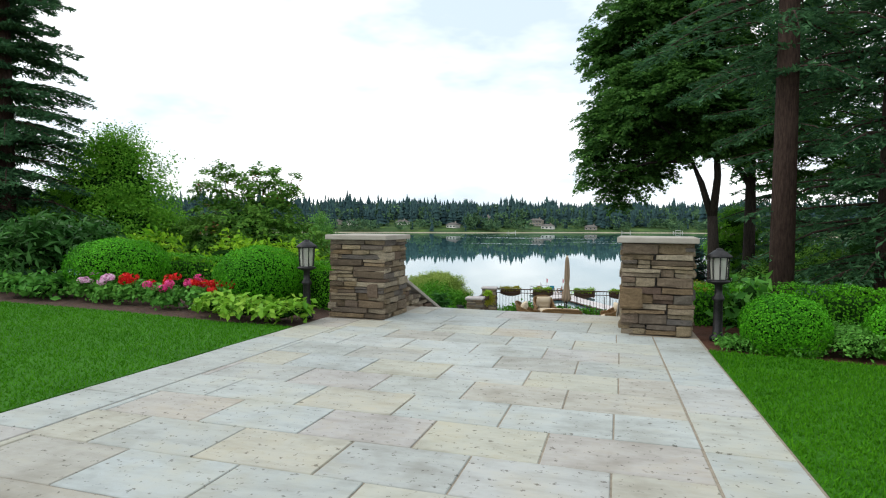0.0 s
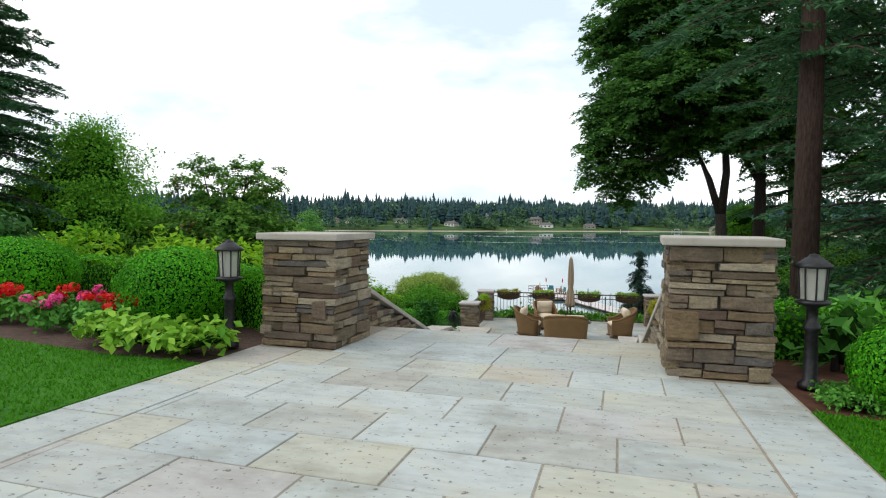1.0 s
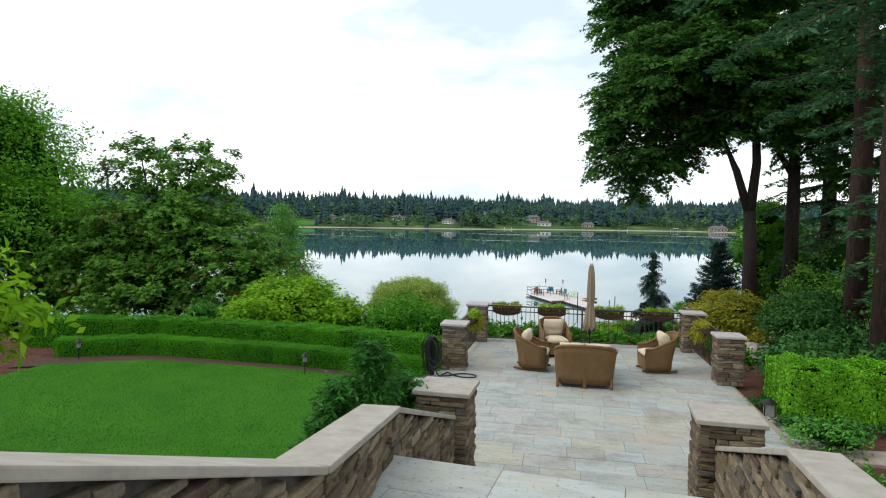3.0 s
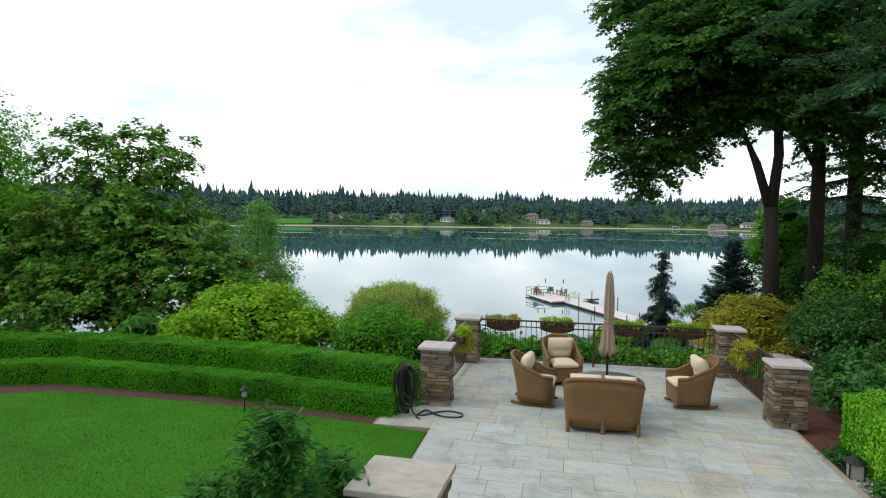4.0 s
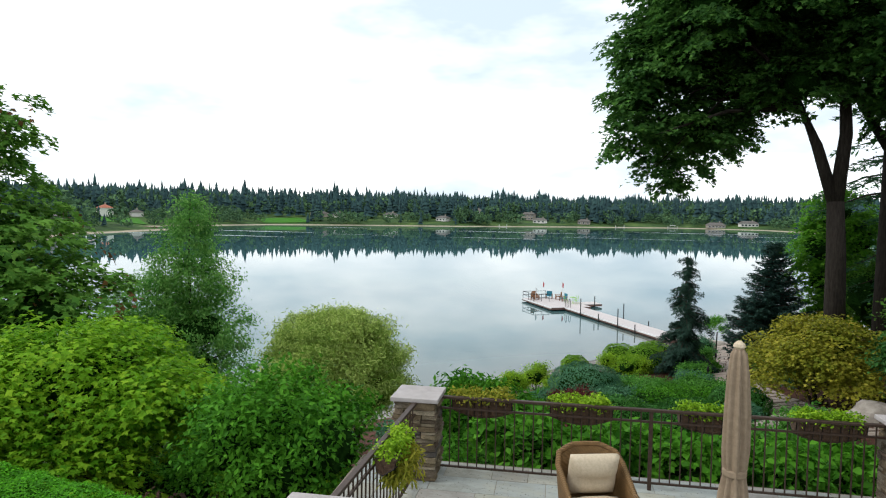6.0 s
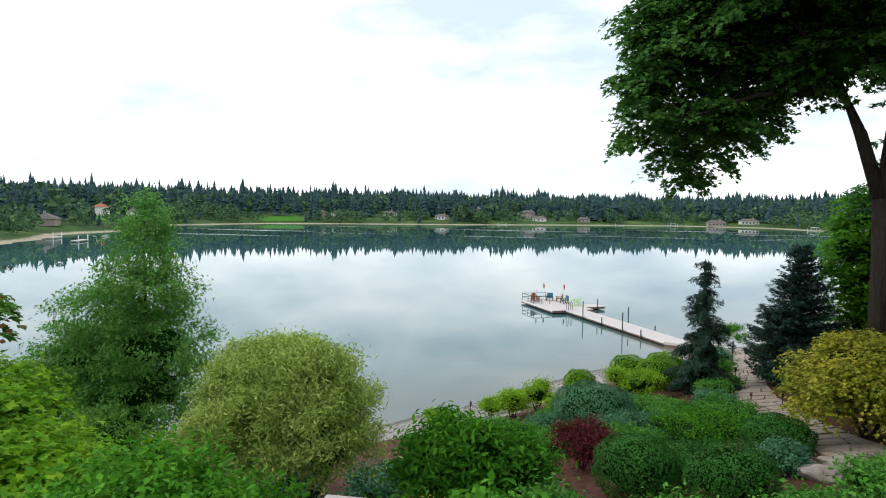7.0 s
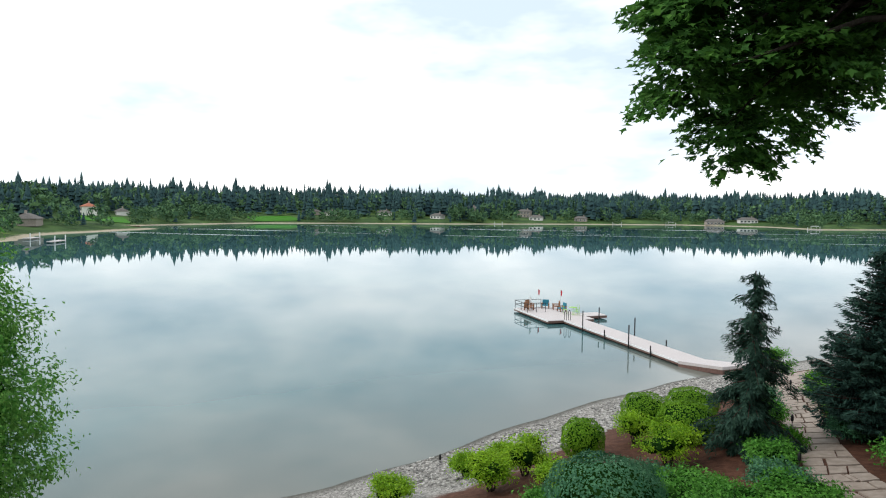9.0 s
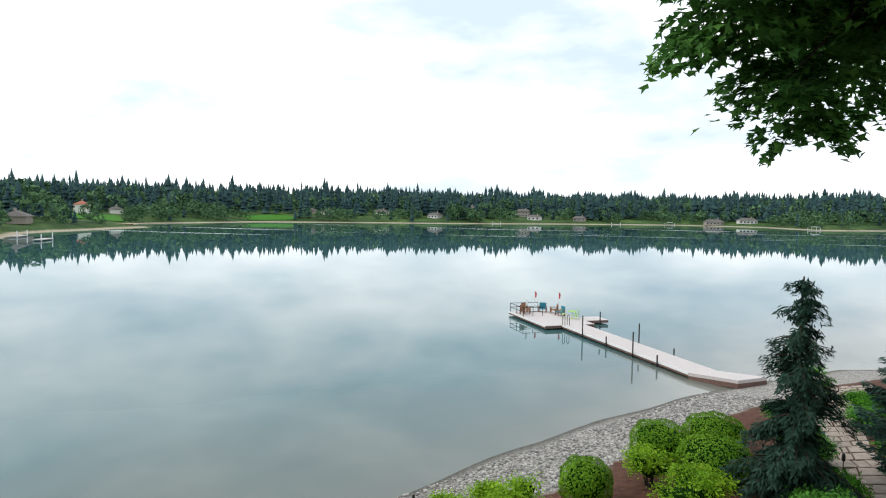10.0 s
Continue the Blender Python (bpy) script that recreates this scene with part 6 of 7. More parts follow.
def pillow(w, d, h, tufts=0):
    """A plump cushion, flat size w x d, thick h, with buttons pressed in."""
    bm = bmesh.new()
    bmesh.ops.create_cube(bm, size=1.0)
    bmesh.ops.subdivide_edges(bm, edges=list(bm.edges), cuts=7, use_grid_fill=True)
    for v in bm.verts:
        x, y, z = v.co * 2
        puff = (1 - abs(x) ** 4) * (1 - abs(y) ** 4)
        edge = 1 - 0.10 * (abs(z) ** 2)
        zz = z * (0.45 + 0.55 * puff)
        for t in range(tufts):
            ty = (t - (tufts - 1) / 2) * 0.75
            zz -= math.copysign(0.33, z) * math.exp(-((x - 0.0) ** 2 + (y - ty) ** 2) / 0.035)
        if tufts:
            zz -= math.copysign(0.10, z) * math.exp(-(x ** 2) / 0.02)
        v.co = Vector((x * w / 2 * edge, y * d / 2 * edge, zz * h / 2))
    return bm


def wicker_seat(name, x, y, turn, width, label, seats, rocker=True):
    top = thing(name, (x, y, TERRACE_Z), label, "chair" if seats == 1 else "sofa", "terrace seating", turn=turn)
    depth = 0.70
    bm, line = shell(width, depth, 0.88, 0.56, 0.08)
    part("woven_body", bm, WICKER, top, "", True)
    part("rolled_rim", tube(line, 0.032, 8), WICKER, top, "", True)
    part("front_apron", box(0.27, 0.31, -width * 0.43, width * 0.43, 0.08, 0.34, 0.01), WICKER, top)
    part("seat_deck", box(-0.28, 0.30, -width * 0.42, width * 0.42, 0.28, 0.33), WICKER, top)
    w = (width - 0.16) / seats
    for k in range(seats):
        cy = (k - (seats - 1) / 2) * w
        c = part("seat_cushion", pillow(0.48, w * (0.92 if seats == 1 else 0.88), 0.19), CUSHION, top, "plump cream cushion", True)
        c.matrix_basis = pose(0.10, cy * 0.92, 0.415)
        b = part("back_cushion", pillow(0.46, w * 0.88, 0.25, 2), CUSHION, top, "tufted cream cushion", True)
        b.matrix_basis = pose(-0.195, cy * 0.95, 0.67, 0, -70, 0)
        for s in (-1, 1):
            part("button", lathe([(0.012, -0.004), (0.012, 0.004)], 8), CUSHION, b).location = (0, s * w * 0.88 * 0.1875, 0.084)
    if rocker:
        for s in (-1, 1):
            part("runner", tube([(-0.42, s * width * 0.34, 0.06), (-0.2, s * width * 0.34, 0.03), (0.1, s * width * 0.34, 0.025), (0.36, s * width * 0.34, 0.05)], 0.028, 6), WICKER, top, "curved rocker runner")
        part("swivel_base", box(-0.24, 0.24, -width * 0.34, width * 0.34, 0.03, 0.085, 0.01), IRON, top)
    else:
        for lx, ly in ((-0.32, -width * 0.42), (-0.33, 0), (-0.32, width * 0.42), (0.28, -width * 0.42), (0.28, width * 0.42)):
            part("leg", lathe([(0.022, 0), (0.035, 0.03), (0.03, 0.09), (0.03, 0.2)], 8), WICKER, top).location = (lx, ly, 0)
        part("back_seam", tube([(-0.335, 0, 0.1), (-0.37, 0, 0.5), (-0.42, 0, 0.86)], 0.014, 6), WICKER, top)
    return top


def patio_table(x, y):
    top = thing("patio_table", (x, y, TERRACE_Z), "round dark cast-metal patio table with a lattice top", "table")
    h, r = 0.57, 0.61
    bm = bmesh.new()
    n = 15
    step = 2 * r * 0.93 / n
    for a in (45, 135):
        for k in range(-n, n + 1):
            o = k * step * 0.5
            half = math.sqrt(max(0.0, (r * 0.93) ** 2 - o * o))
            if half > 0.05:
                add_box(bm, -half, half, o - 0.0075, o + 0.0075, h - 0.016, h - 0.002 + (0.002 if a == 45 else 0), 0, Matrix.Rotation(radians(a), 4, "Z"))
    part("lattice_top", bm, TABLEMETAL, top, "woven lattice top")
    part("rim", lathe([(r * 0.90, h - 0.02), (r * 0.99, h - 0.03), (r, h - 0.012), (r * 0.985, h + 0.004), (r * 0.90, h + 0.002)], 40), TABLEMETAL, top, "", True)
    part("centre_ring", lathe([(0.05, h - 0.02), (0.15, h - 0.015), (0.15, h + 0.003), (0.05, h + 0.003)], 24), TABLEMETAL, top)
    for k in range(4):
        a = k * math.tau / 4 + 0.6
        c, s = math.cos(a), math.sin(a)
        part("leg", tube([(0.44 * c, 0.44 * s, h - 0.03), (0.40 * c, 0.40 * s, 0.3), (0.46 * c, 0.46 * s, 0.0)], 0.02, 7), IRON, top)


def umbrella(x, y):
    top = thing("patio_umbrella", (x, y, TERRACE_Z), "closed taupe canvas patio umbrella standing in the table", "umbrella")
    part("pole", tube([(0, 0, 0), (0, 0, 2.44)], 0.021, 10), IRON, top)
    part("base", lathe([(0.24, 0.0), (0.24, 0.04), (0.10, 0.08), (0.035, 0.12), (0.03, 0.3)], 20), IRON, top)
    part("crank_housing", box(-0.03, 0.03, -0.03, 0.03, 0.92, 1.06, 0.008), IRON, top)
    folds, sides = 8, 64
    prof = [(0.025, 2.44), (0.045, 2.40), (0.06, 2.25), (0.072, 2.0), (0.076, 1.75), (0.068, 1.62), (0.064, 1.56), (0.08, 1.45), (0.10, 1.25), (0.122, 1.08), (0.128, 1.02)]
    bm = bmesh.new()
    rings = []
    for r, z in prof:
        ring = []
        for k in range(sides):
            a = k * math.tau / sides
            f = 0.20 * math.cos(a * folds) + 0.07 * math.sin(a * 3 + z * 4)
            ring.append(bm.verts.new(((r * (1 + f)) * math.cos(a), (r * (1 + f)) * math.sin(a), z + (0.05 * math.cos(a * folds) if z < 1.1 else 0))))
        rings.append(ring)
    for q0, q1 in zip(rings, rings[1:]):
        for k in range(sides):
            bm.faces.new((q0[k], q1[k], q1[(k + 1) % sides], q0[(k + 1) % sides]))
    bm.faces.new(rings[0])
    bm.faces.new(rings[-1][::-1])
    bmesh.ops.recalc_face_normals(bm, faces=bm.faces)
    cloth = part("canopy", bm, CANVAS, top, "folded striped taupe canvas", True)
    part("tie_strap", lathe([(0.074, 1.56), (0.080, 1.57), (0.080, 1.60), (0.074, 1.61)], 24), CANVAS, cloth)
    part("finial", lathe([(0.025, 2.43), (0.04, 2.45), (0.035, 2.47), (0.012, 2.49)], 12), CUSHION, top)


def railing(a, b, label, posts=()):
    a, b = Vector(a), Vector(b)
    L = (b - a).length
    top = thing("railing", (a.x, a.y, TERRACE_Z), label, "railing", "terrace railings", turn=math.degrees(math.atan2(b.y - a.y, b.x - a.x)))
    part("top_rail", box(0, L, -0.03, 0.03, 0.965, 1.0, 0.008), BRONZE, top)
    part("upper_bar", box(0, L, -0.012, 0.012, 0.83, 0.855), BRONZE, top)
    part("bottom_bar", box(0, L, -0.012, 0.012, 0.075, 0.10), BRONZE, top)
    n = int(L / 0.115)
    me = None
    for k in range(1, n):
        if me is None:
            bm = box(-0.007, 0.007, -0.007, 0.007, 0.085, 0.97)
            p = part("picket", bm, BRONZE, top)
            me = p.data
        else:
            p = new("picket", me)
            p.parent = top
        p.location = (k * L / n, 0, 0)
    for u in posts:
        part("post", box(u * L - 0.022, u * L + 0.022, -0.022, 0.022, 0, 0.97, 0.004), BRONZE, top)
    return a, b


def planter(a, b, u, mat, seed, fern=False, side=-1):
    p = a.lerp(b, u)
    turn = math.degrees(math.atan2(b.y - a.y, b.x - a.x))
    top = thing("rail_planter", (p.x, p.y, TERRACE_Z + 0.70), "wire rail basket with coco lining and %s" % ("trailing ferns" if fern else "yellow-green flowers"), "planter", "railing planters", turn=turn)
    bm = bmesh.new()
    rows = []
    for k in range(9):
        x = -0.38 + 0.76 * k / 8
        e = 1 - 0.35 * abs(k - 4) ** 2 / 16
        rows.append([bm.verts.new((x, side * (0.035 + 0.0), 0.24)), bm.verts.new((x, side * (0.035 + 0.03), 0.24 - 0.20 * e)), bm.verts.new((x, side * (0.12), 0.24 - 0.24 * e)), bm.verts.new((x, side * (0.23), 0.24 - 0.12 * e)), bm.verts.new((x, side * 0.25, 0.24))])
    for q0, q1 in zip(rows, rows[1:]):
        for k in range(4):
            bm.faces.new((q0[k], q0[k + 1], q1[k + 1], q1[k]))
        bm.faces.new((q0[4], q0[0], q1[0], q1[4]))
    bm.faces.new(rows[0])
    bm.faces.new(rows[-1][::-1])
    bmesh.ops.recalc_face_normals(bm, faces=bm.faces)
    part("coco_liner", bm, COCO, top, "brown coco fibre lining")
    for k in range(9):
        x = -0.38 + 0.76 * k / 8
        e = 1 - 0.35 * abs(k - 4) ** 2 / 16
        part("wire", tube([(x, side * 0.03, 0.25), (x, side * 0.06, 0.25 - 0.21 * e), (x, side * 0.12, 0.25 - 0.26 * e), (x, side * 0.24, 0.25 - 0.13 * e), (x, side * 0.26, 0.25)], 0.005, 4), IRON, top)
    c = side * 0.14
    crown("foliage", [(-0.2, c, 0.27, 0.2, 0.12, 0.10), (0.05, c, 0.26, 0.22, 0.12, 0.08), (0.24, c, 0.27, 0.16, 0.12, 0.10)], 60, 26, 0.04, 0.045, mat, top, seed, 0.5)
    if fern:
        crown("trailing_fronds", [(0, c * 1.6, 0.02, 0.34, 0.12, 0.22)], 50, 18, 0.06, 0.10, L_YELLOWOOD, top, seed + 1, 0.2, droop=2.0)


def hose_stand(x, y):
    top = thing("hose_stand", (x, y, TERRACE_Z), "dark post hung with loops of black garden hose", "hose", turn=10)
    part("post", box(-0.05, 0.05, -0.03, 0.03, 0, 0.80, 0.01), IRON, top)
    part("bracket", tube([(0, -0.02, 0.78), (0, -0.13, 0.82), (0, -0.24, 0.78)], 0.02, 6), IRON, top)
    rng = random.Random(3)
    for k in range(12):
        w, d, o = rng.uniform(0.07, 0.17), rng.uniform(0.55, 0.82), rng.uniform(-0.09, 0.09)
        pts = [(o + w * math.sin(a) * (1.0 if math.cos(a) < 0.6 else 0.7), -0.10 - 0.012 * k, 0.88 - d / 2 + d / 2 * math.cos(a)) for a in [i * math.tau / 20 for i in range(21)]]
        part("loop", tube(pts, 0.014, 6), RUBBER, top)
    pts = [(0.1, -0.1, 0.16), (0.16, -0.14, 0.03), (0.35, -0.10, 0.016), (0.55, 0.10, 0.016), (0.75, 0.16, 0.016), (0.95, 0.05, 0.016), (0.93, -0.12, 0.016), (0.7, -0.16, 0.016), (0.5, -0.05, 0.018), (0.36, 0.05, 0.045), (0.28, 0.1, 0.02), (0.2, -0.2, 0.016), (0.3, -0.35, 0.016)]
    fine = []
    for i in range(len(pts) - 1):
        p0, p1, p2, p3 = (Vector(pts[max(0, min(len(pts) - 1, i + q))]) for q in (-1, 0, 1, 2))
        for u in (0, 0.25, 0.5, 0.75):
            fine.append(0.5 * ((2 * p1) + (p2 - p0) * u + (2 * p0 - 5 * p1 + 4 * p2 - p3) * u * u + (3 * p1 - p0 - 3 * p2 + p3) * u ** 3))
    part("loose_hose", tube(fine, 0.014, 6), RUBBER, top, "black hose lying on the paving")


def ground_lantern(x, y, z, s, label):
    top = thing("ground_lantern", (x, y, z), label, "lamp", "garden lanterns")
    part("base", box(-s * 0.32, s * 0.32, -s * 0.32, s * 0.32, 0, s * 0.08, 0.004), IRON, top)
    part("glass", box(-s * 0.24, s * 0.24, -s * 0.24, s * 0.24, s * 0.08, s * 0.72), GLASS, top)
    for sx in (-1, 1):
        for sy in (-1, 1):
            part("bar", box(sx * s * 0.26 - 0.008, sx * s * 0.26 + 0.008, sy * s * 0.26 - 0.008, sy * s * 0.26 + 0.008, s * 0.06, s * 0.75), IRON, top)
    part("roof", lathe([(s * 0.42, s * 0.72), (s * 0.40, s * 0.77), (s * 0.16, s * 0.92), (s * 0.05, s)], 12), IRON, top)


def scatter_stones(name, points, low, high, material, label, seed):
    """Loose flattened stones at the given places, joined."""
    rng = np.random.default_rng(seed)
    n = len(points)
    t = (1 + 5 ** 0.5) / 2
    base = unit(np.array([(-1, t, 0), (1, t, 0), (-1, -t, 0), (1, -t, 0), (0, -1, t), (0, 1, t), (0, -1, -t), (0, 1, -t), (t, 0, -1), (t, 0, 1), (-t, 0, -1), (-t, 0, 1)], float))
    tri = np.array([(0, 11, 5), (0, 5, 1), (0, 1, 7), (0, 7, 10), (0, 10, 11), (1, 5, 9), (5, 11, 4), (11, 10, 2), (10, 7, 6), (7, 1, 8), (3, 9, 4), (3, 4, 2), (3, 2, 6), (3, 6, 8), (3, 8, 9), (4, 9, 5), (2, 4, 11), (6, 2, 10), (8, 6, 7), (9, 8, 1)])
    size = rng.uniform(low, high, (n, 1, 1)) * rng.uniform(0.6, 1.3, (n, 1, 3)) * np.array([1.2, 1.2, 0.6])
    V = points[:, None, :] + base[None] * size * rng.uniform(0.85, 1.15, (n, 12, 1))
    F = (np.arange(n)[:, None, None] * 12 + tri[None]).reshape(-1, 3)
    return tagged(quads_object(name, V.reshape(-1, 3), F, material), label, "stones", kind="stuff")


def loose_stones():
    rng = np.random.default_rng(91)
    u, off = rng.random(5200), rng.uniform(0.1, 5.0, 5200)
    x, y = -13.5 + 13.5 * u, 50.4 + 20.4 * u
    x, y = x + 0.835 * off, y - 0.55 * off
    scatter_stones("beach_pebbles", np.stack([x, y, ground_z(x, y) + 0.01], 1), 0.03, 0.085, PEBBLES, "grey rounded pebbles strewn over the beach", 92)
    x, y = rng.uniform(1.35, 2.15, 1500), rng.uniform(16.9, 19.4, 1500)
    scatter_stones("gravel", np.stack([x, y, ground_z(x, y) + 0.01], 1), 0.018, 0.04, PEBBLES, "grey gravel strip beside the terrace", 93)


def stake_lantern(x, y, z):
    top = thing("stake_lantern", (x, y, z), "small dark lantern on a stake at the lawn's edge", "lamp", "garden lanterns")
    part("stake", tube([(0, 0, -0.1), (0, 0, 0.26)], 0.012, 6), IRON, top)
    part("collar", lathe([(0.03, 0.24), (0.06, 0.26), (0.055, 0.28)], 10), IRON, top)
    part("glass", lathe([(0.042, 0.28), (0.05, 0.39)], 8), GLASS, top)
    part("roof", lathe([(0.085, 0.385), (0.08, 0.40), (0.035, 0.45), (0.008, 0.48)], 12), IRON, top)


def terrace_things():
    wicker_seat("loveseat", -1.76, 20.08, 97, 1.28, "brown wicker loveseat with cream cushions", 2, False)
    wicker_seat("wicker_armchair", -2.98, 21.1, 2, 0.74, "brown wicker rocking armchair with cream cushions", 1)
    wicker_seat("wicker_armchair", -0.32, 21.9, 195, 0.74, "brown wicker rocking armchair with cream cushions", 1)
    wicker_seat("wicker_armchair", -2.72, 22.72, -68, 0.74, "brown wicker rocking armchair with cream cushions", 1)
    patio_table(-1.72, 20.98)
    umbrella(-1.735, 20.97)
    a, b = railing((-4.76, 23.98), (0.37, 24.60), "dark bronze railing with thin pickets along the lake side", (0.5,))
    for k, (u, m) in enumerate(((0.10, L_YELLOWOOD), (0.34, L_LIME), (0.64, L_LIME), (0.89, L_LIME))):
        planter(a, b, u, m, 400 + 3 * k, False, 1)
    a, b = railing((-4.72, 20.80), (-4.98, 23.60), "dark bronze railing at the terrace's side")
    planter(a, b, 0.52, L_LIME, 420, True, -1)
    a, b = railing((1.08, 21.57), (0.68, 24.30), "dark bronze railing at the terrace's side")
    planter(a, b, 0.5, L_YELLOWOOD, 430, True, 1)
    hose_stand(-4.98, 19.72)
    ground_lantern(1.59, 19.29, gz(1.59, 19.29), 0.34, "small dark lantern standing beside the stair wall")
    for x, y in ((-7.6, 18.85), (-13.2, 18.2)):
        stake_lantern(x, y, -2.53)
    rng = random.Random(6)
    slabs = tagged(new("side_path"), "grey flagstones beside the hedge", "path", kind="structure")
    for k in range(5):
        bm = box(-0.42, 0.42, -0.3, 0.3, -0.05, 0.03, 0.01)
        ob = part("flagstone", bm, FLAG, slabs)
        ob.matrix_basis = pose(1.75 + 0.9 * k, 17.35 + 0.13 * k, gz(1.75 + 0.9 * k, 17.35) + 0.02, 0, 0, rng.uniform(-8, 14))


# ---- dock ----
DOCK = Matrix.Translation((-11.42, 87.10, -9.42)) @ Matrix(((0.837, -0.547, 0, 0), (0.547, 0.837, 0, 0), (0, 0, 1, 0), (0, 0, 0, 1)))


def planks(parent, x0, x1, y0, y1, along="x", w=0.28):
    lo, hi = (y0, y1) if along == "x" else (x0, x1)
    n = max(1, round((hi - lo) / w))
    for k in range(n):
        c0, c1 = lo + (hi - lo) * k / n + 0.006, lo + (hi - lo) * (k + 1) / n - 0.006
        bm = box(x0, x1, c0, c1, -0.04, 0) if along == "x" else box(c0, c1, y0, y1, -0.04, 0)
        part("plank", bm, DECK, parent)


def build_dock():
    dock = new("dock")
    dock.matrix_basis = DOCK
    tagged(dock, "long pale plank dock with a wider platform at its end", "dock")
    parts = ((0.0, 4.9, 0.0, 8.3), (4.9, 7.3, 1.7, 3.7), (1.66, 3.86, -17.1, 0.0))
    for k, (x0, x1, y0, y1) in enumerate(parts):
        beam = part("frame", box(x0, x1, y0, y1, -0.26, -0.045), FASCIA, dock, "reddish-brown timber fascia")
        planks(beam, x0, x1, y0, y1, "x", 0.46)
        part("edge_board", box(x0 - 0.03, x0 + 0.02, y0, y1, -0.12, 0.02), WHITE, dock)
    for k in range(3):
        part("float", box(0.3, 4.5, 0.6 + 2.6 * k, 2.4 + 2.6 * k, -0.5, -0.25), IRON, dock)
    for x, y, h in ((1.5, -3.9, 1.5), (1.5, -11.2, 1.5), (4.0, -8.2, 1.5), (4.0, -2.4, 1.5), (1.56, -7.5, 0.45), (4.0, -12.5, 0.45), (1.56, -14.0, 0.45)):
        part("piling", tube([(x, y, -2.5), (x, y, h)], 0.05, 8), IRON, dock)
    ramp = new("dock_ramp")
    tagged(ramp, "short gangway from the beach to the dock", "ramp")
    a, b, c, d = Vector((-0.66, 73.68, -9.41)), Vector((1.95, 71.9, -9.22)), Vector((3.75, 73.35, -9.22)), Vector((1.19, 74.89, -9.41))
    bm = bmesh.new()
    hi, lo = [bm.verts.new(p) for p in (a, b, c, d)], [bm.verts.new(p - Vector((0, 0, 0.2))) for p in (a, b, c, d)]
    bm.faces.new(hi), bm.faces.new(lo[::-1])
    for k in range(4):
        bm.faces.new((lo[k], lo[(k + 1) % 4], hi[(k + 1) % 4], hi[k]))
    bmesh.ops.recalc_face_normals(bm, faces=bm.faces)
    part("deck", bm, DECK, ramp)
    bm = bmesh.new()
    hi, lo = [bm.verts.new(p - Vector((0, 0, 0.205))) for p in (a, b, c, d)], [bm.verts.new(p - Vector((0, 0, 0.5))) for p in (a, b, c, d)]
    bm.faces.new(hi), bm.faces.new(lo[::-1])
    for k in range(4):
        bm.faces.new((lo[k], lo[(k + 1) % 4], hi[(k + 1) % 4], hi[k]))
    bmesh.ops.recalc_face_normals(bm, faces=bm.faces)
    part("frame", bm, FASCIA, ramp, "reddish-brown timber frame")
    at = lambda x, y: DOCK @ Vector((x, y, 0))
    rail = thing("dock_railing", at(0.1, 8.2), "low dark rail round the dock's end", "railing", turn=33.2)
    for pts in ([(0, 0), (0, -3.2)], [(0, 0), (3.0, 0)], [(0, -3.2), (2.0, -3.2)]):
        (ax, ay), (bx, by) = pts
        for h in (0.45, 0.85):
            part("bar", tube([(ax, ay, h), (bx, by, h)], 0.028, 6), IRON, rail)
        for u in (0, 0.5, 1):
            part("post", tube([(ax + (bx - ax) * u, ay + (by - ay) * u, 0), (ax + (bx - ax) * u, ay + (by - ay) * u, 0.9)], 0.03, 6), IRON, rail)
    for k, (x, y, turn, mt, nm) in enumerate(((0.9, 6.4, -60, TEAK, "brown timber"), (1.4, 7.4, -90, TEAK, "brown timber"), (3.2, 7.3, -120, TEAL, "teal"), (4.0, 6.4, 160, TEAK, "brown timber"), (3.9, 4.9, 180, TEAL, "teal"))):
        ch = thing("deck_chair", at(x, y), "%s deck chair on the dock" % nm, "chair", "dock chairs", turn=turn + 33)
        part("seat", box(-0.32, 0.34, -0.34, 0.34, 0.30, 0.38, 0.02), mt, ch)
        part("backrest", box(-0.40, -0.30, -0.34, 0.34, 0.30, 0.90, 0.02), mt, ch)
        for s in (-1, 1):
            part("arm", box(-0.36, 0.36, s * 0.36 - 0.05, s * 0.36 + 0.05, 0.54, 0.58), TEAK, ch)
            part("leg", box(0.26, 0.34, s * 0.36 - 0.04, s * 0.36 + 0.04, 0, 0.54), TEAK, ch)
            part("leg", box(-0.36, -0.28, s * 0.36 - 0.04, s * 0.36 + 0.04, 0, 0.54), TEAK, ch)
    tb = thing("bistro_table", at(4.2, 3.0), "lime green bistro table on the dock", "table")
    part("tabletop", lathe([(0.40, 0.68), (0.42, 0.70), (0.40, 0.72)], 16), LIME, tb)
    part("pedestal", lathe([(0.2, 0), (0.03, 0.05), (0.03, 0.68)], 8), LIME, tb)
    for k, a in enumerate((30, 150, 270)):
        c, s = math.cos(radians(a)), math.sin(radians(a))
        ch = thing("bistro_chair", at(4.2 + 0.75 * c, 3.0 + 0.75 * s), "lime green metal bistro chair", "chair", "bistro chairs", turn=a + 33 + 180)
        part("seat", lathe([(0.2, 0.43), (0.21, 0.45), (0.2, 0.46)], 12), LIME, ch)
        part("backrest", tube([(-0.18, -0.17, 0.45), (-0.24, -0.15, 0.85), (-0.24, 0.15, 0.85), (-0.18, 0.17, 0.45)], 0.015, 6), LIME, ch)
        for lx in (-0.15, 0.15):
            for ly in (-0.15, 0.15):
                part("leg", tube([(lx, ly, 0.44), (lx * 1.25, ly * 1.25, 0)], 0.012, 5), LIME, ch)
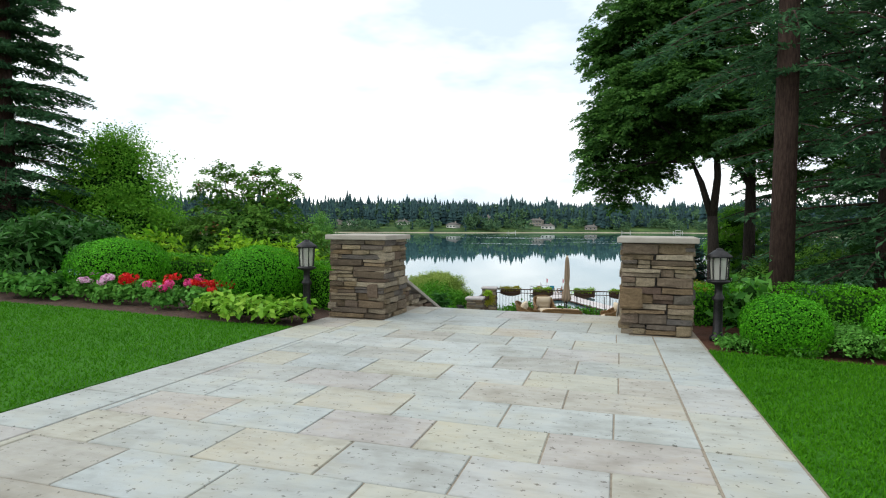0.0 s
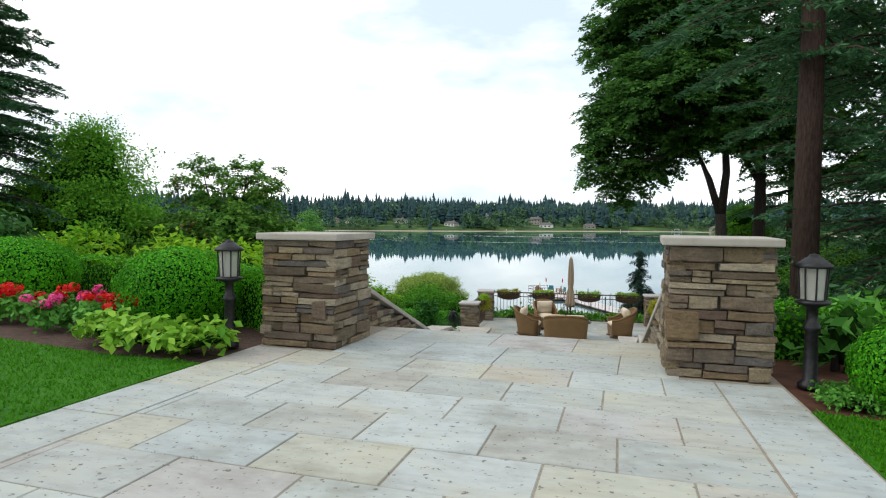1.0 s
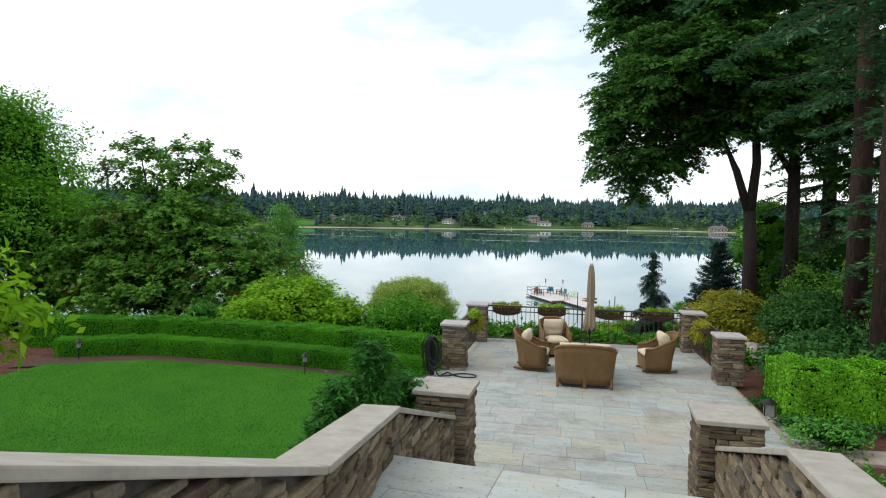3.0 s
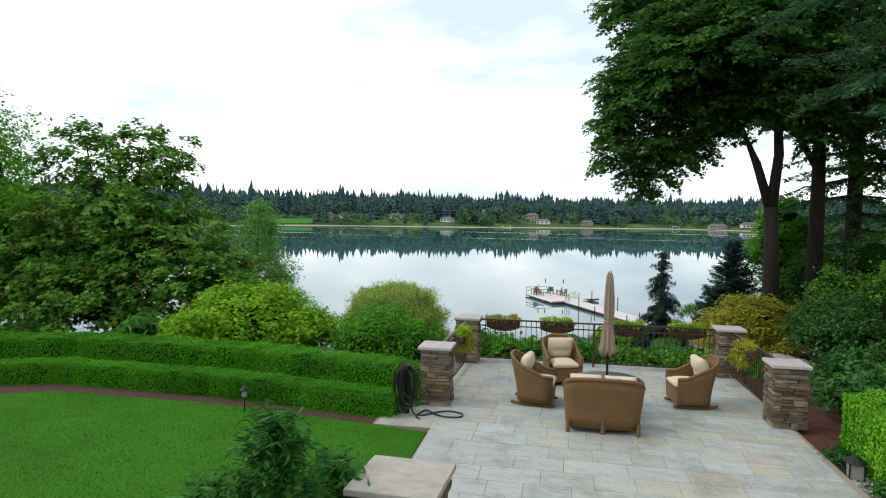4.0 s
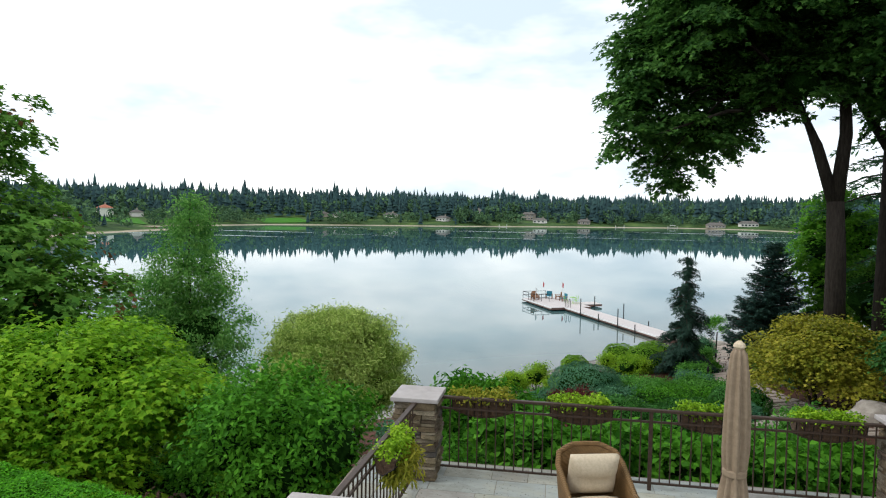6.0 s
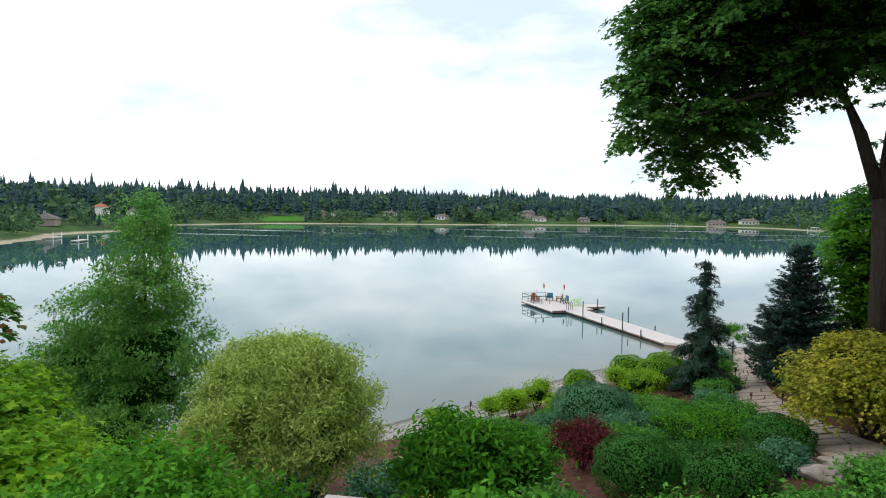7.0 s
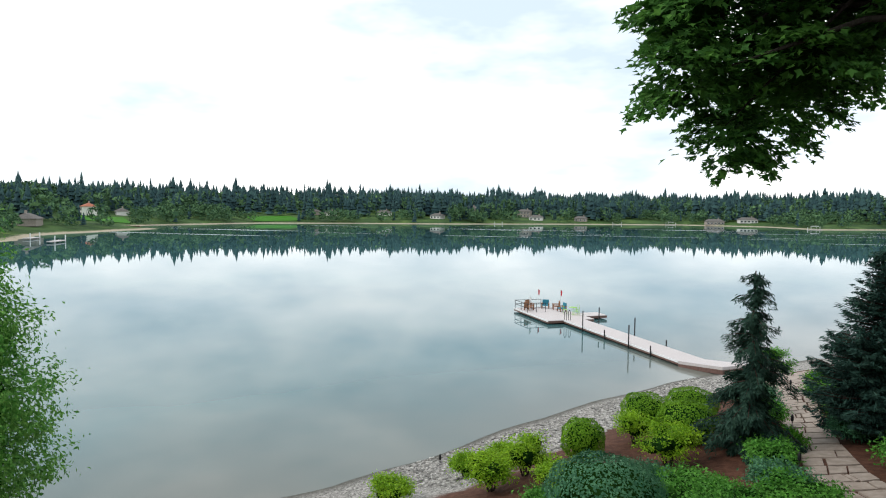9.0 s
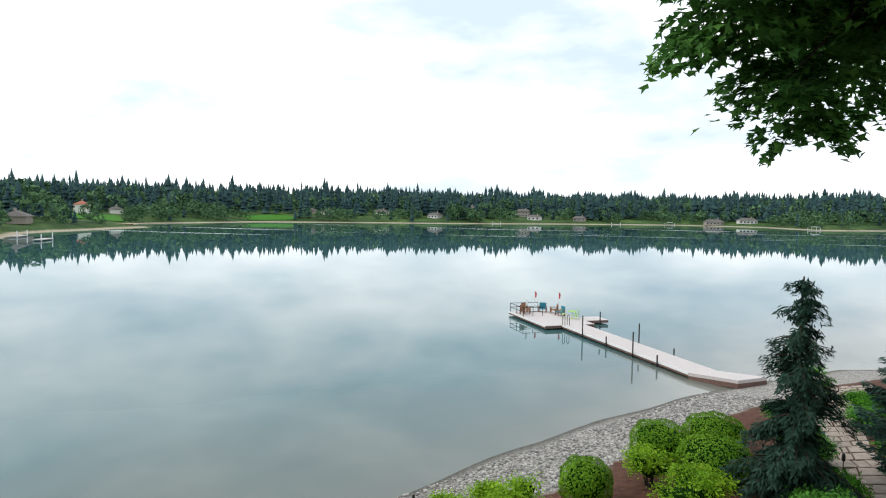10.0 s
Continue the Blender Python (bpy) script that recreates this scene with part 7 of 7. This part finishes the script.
    for k, (x, y) in enumerate(((2.6, 7.9), (4.6, 6.6), (0.6, 5.6))):
        fl = thing("flag_pole", at(x, y), "small limp red and white flag on a pole", "flag", "dock flags")
        part("pole", tube([(0, 0, 0), (0, 0, 2.1 if k < 2 else 1.7)], 0.02, 6), WHITE, fl)
        top_z = 2.05 if k < 2 else 1.6
        bm = bmesh.new()
        rows = [[bm.verts.new((0.02 + 0.17 * u * (1 - 0.3 * v), 0.04 * math.sin(u * 6 + v * 3), top_z - 0.55 * v - 0.2 * u)) for u in (0, 0.33, 0.66, 1)] for v in (0, 0.33, 0.66, 1)]
        for q0, q1 in zip(rows, rows[1:]):
            for i in range(3):
                bm.faces.new((q0[i], q0[i + 1], q1[i + 1], q1[i]))
        part("cloth", bm, FLAGRED if k < 2 else WHITE, fl)
    ld = thing("dock_ladder", at(2.0, -0.25), "dark swim ladder at the dock's edge", "ladder", turn=33.2)
    for s in (-0.22, 0.22):
        part("rail", tube([(s, 0, -1.0), (s, 0, 0.75), (s, 0.22, 0.95), (s, 0.42, 0.75), (s, 0.42, 0)], 0.03, 6), IRON, ld)


# ---- houses across the lake ----
def house(x, y, w, d, h, turn, wall, roof, label, storeys=1):
    z = gz(x, y) - 0.4
    top = thing("lake_house", (x, y, z), label, "house", "houses on the far shore", turn=turn)
    H = h * storeys
    part("wall", box(-w / 2, w / 2, -d / 2, d / 2, 0, H + 0.4), wall, top)
    bm = bmesh.new()
    e = 0.7
    pts = [(-w / 2 - e, -d / 2 - e, H + 0.3), (w / 2 + e, -d / 2 - e, H + 0.3), (w / 2 + e, d / 2 + e, H + 0.3), (-w / 2 - e, d / 2 + e, H + 0.3), (-w / 2 + d * 0.3, 0, H + d * 0.30), (w / 2 - d * 0.3, 0, H + d * 0.30)]
    v = [bm.verts.new(p) for p in pts]
    for f in ((0, 1, 5, 4), (1, 2, 5), (2, 3, 4, 5), (3, 0, 4), (3, 2, 1, 0)):
        bm.faces.new([v[i] for i in f])
    part("roof", bm, roof, top)
    n = max(2, int(w / 3.2))
    for s in range(storeys):
        for k in range(n):
            cx = -w / 2 + w * (k + 0.5) / n
            win = part("window", box(cx - 1.0, cx + 1.0, -d / 2 - 0.05, -d / 2 + 0.05, s * h + 0.8, s * h + 2.4), WHITE, top)
            part("pane", box(cx - 0.85, cx + 0.85, -d / 2 - 0.09, -d / 2 - 0.04, s * h + 0.95, s * h + 2.25), PANE, win)
    part("chimney", box(w * 0.2, w * 0.2 + 0.9, -0.4, 0.5, H, H + d * 0.30 + 1.2), SIDING, top)


HOUSES = [(-352.8, 365.1, 17, 9, -40, "p", 2), (-254.7, 238, 16, 9, -50, "g", 1), (-352.2, 393.3, 12, 8, -40, "w", 1), (-289.1, 552.7, 18, 9, -30, "g", 1), (-270.9, 556.1, 9, 8, -30, "w", 1), (-230.5, 586, 12, 8, -20, "w", 1),
          (-177.6, 585.4, 11, 8, -20, "w", 1), (-164.8, 660.3, 14, 8, -15, "g", 2), (-146, 681, 11, 8, -10, "g", 1), (-111.3, 669.5, 13, 8, -8, "g", 2), (-95.7, 645, 12, 8, -8, "w", 1), (68.9, 684, 16, 9, 8, "g", 1), (98.2, 686, 16, 9, 8, "w", 1), (190, 719, 14, 9, 14, "g", 2), (-54.8, 666, 12, 8, 0, "g", 1)]


def far_things():
    for x, y, w, d, turn, kind, st in HOUSES:
        wall, roof = {"p": (SIDING_WHITE, ROOF_RED), "w": (SIDING_WHITE, ROOF), "g": (SIDING, ROOF)}[kind]
        house(x, y, w, d, 2.9, turn, wall, roof, {"p": "white lake house with a red roof", "w": "white lake house with a grey roof", "g": "brown lake house with a grey roof"}[kind] + " on the wooded shore", st)
    for k, (x, y, w, d, turn) in enumerate(((-296, 499, 34, 40, -42), (-330, 350, 40, 34, -40), (-262, 228, 30, 20, -55))):
        n = 12
        X, Y = np.meshgrid(np.linspace(-w / 2, w / 2, n), np.linspace(-d / 2, d / 2, n))
        c, s = math.cos(radians(turn)), math.sin(radians(turn))
        px, py = x + X * c - Y * s, y + X * s + Y * c
        V = np.stack([px.ravel(), py.ravel(), ground_z(px, py).ravel() + 0.35], 1)
        i = (np.arange(n - 1)[:, None] * n + np.arange(n - 1)[None]).ravel()
        tagged(quads_object("far_lawn", V, np.stack([i, i + 1, i + n + 1, i + n], 1), LAWN), "open green lawn on the far shore", "lawn", kind="structure")
    wall = thing("retaining_wall", (-281, 303, -9.3), "long low reddish-brown timber wall behind a far beach", "wall", turn=9.5)
    for k in range(8):
        part("board", box(-23 + 5.8 * k, -17.3 + 5.8 * k, -0.3, 0.3, 0, 1.7 - 0.12 * k), FASCIA, wall)
    for k, (x, y, turn, w) in enumerate(((124, 557, 30, 12), (-196, 190, -60, 9), (-172, 178, -60, 10), (30, 686, 10, 10), (-120, 580, -30, 10), (-20, 660, 0, 9))):
        dk = thing("far_dock", (x, y, WATER), "small pale private dock on the far shore", "dock", "far docks", turn=turn)
        part("deck", box(-w / 2, w / 2, -1.1, 1.1, 0.35, 0.6), DECK, dk)
        for s in (-0.45, 0.45):
            part("piling", tube([(w * s, 1.0, -1), (w * s, 1.0, 2.2)], 0.15, 6), WHITE, dk)
        if k in (0, 3):
            part("canopy", box(-2.5, 2.5, -1.4, 1.4, 2.6, 2.9, 0.05), WHITE, dk)
            for sx in (-2.3, 2.3):
                part("post", tube([(sx, 1.2, 0.5), (sx, 1.2, 2.7)], 0.1, 6), WHITE, dk)


terrace_things()
loose_stones()
build_dock()
far_things()
far_forest()


# ---- paving and stonework, piece by piece ----
build_paving()
build_walls()
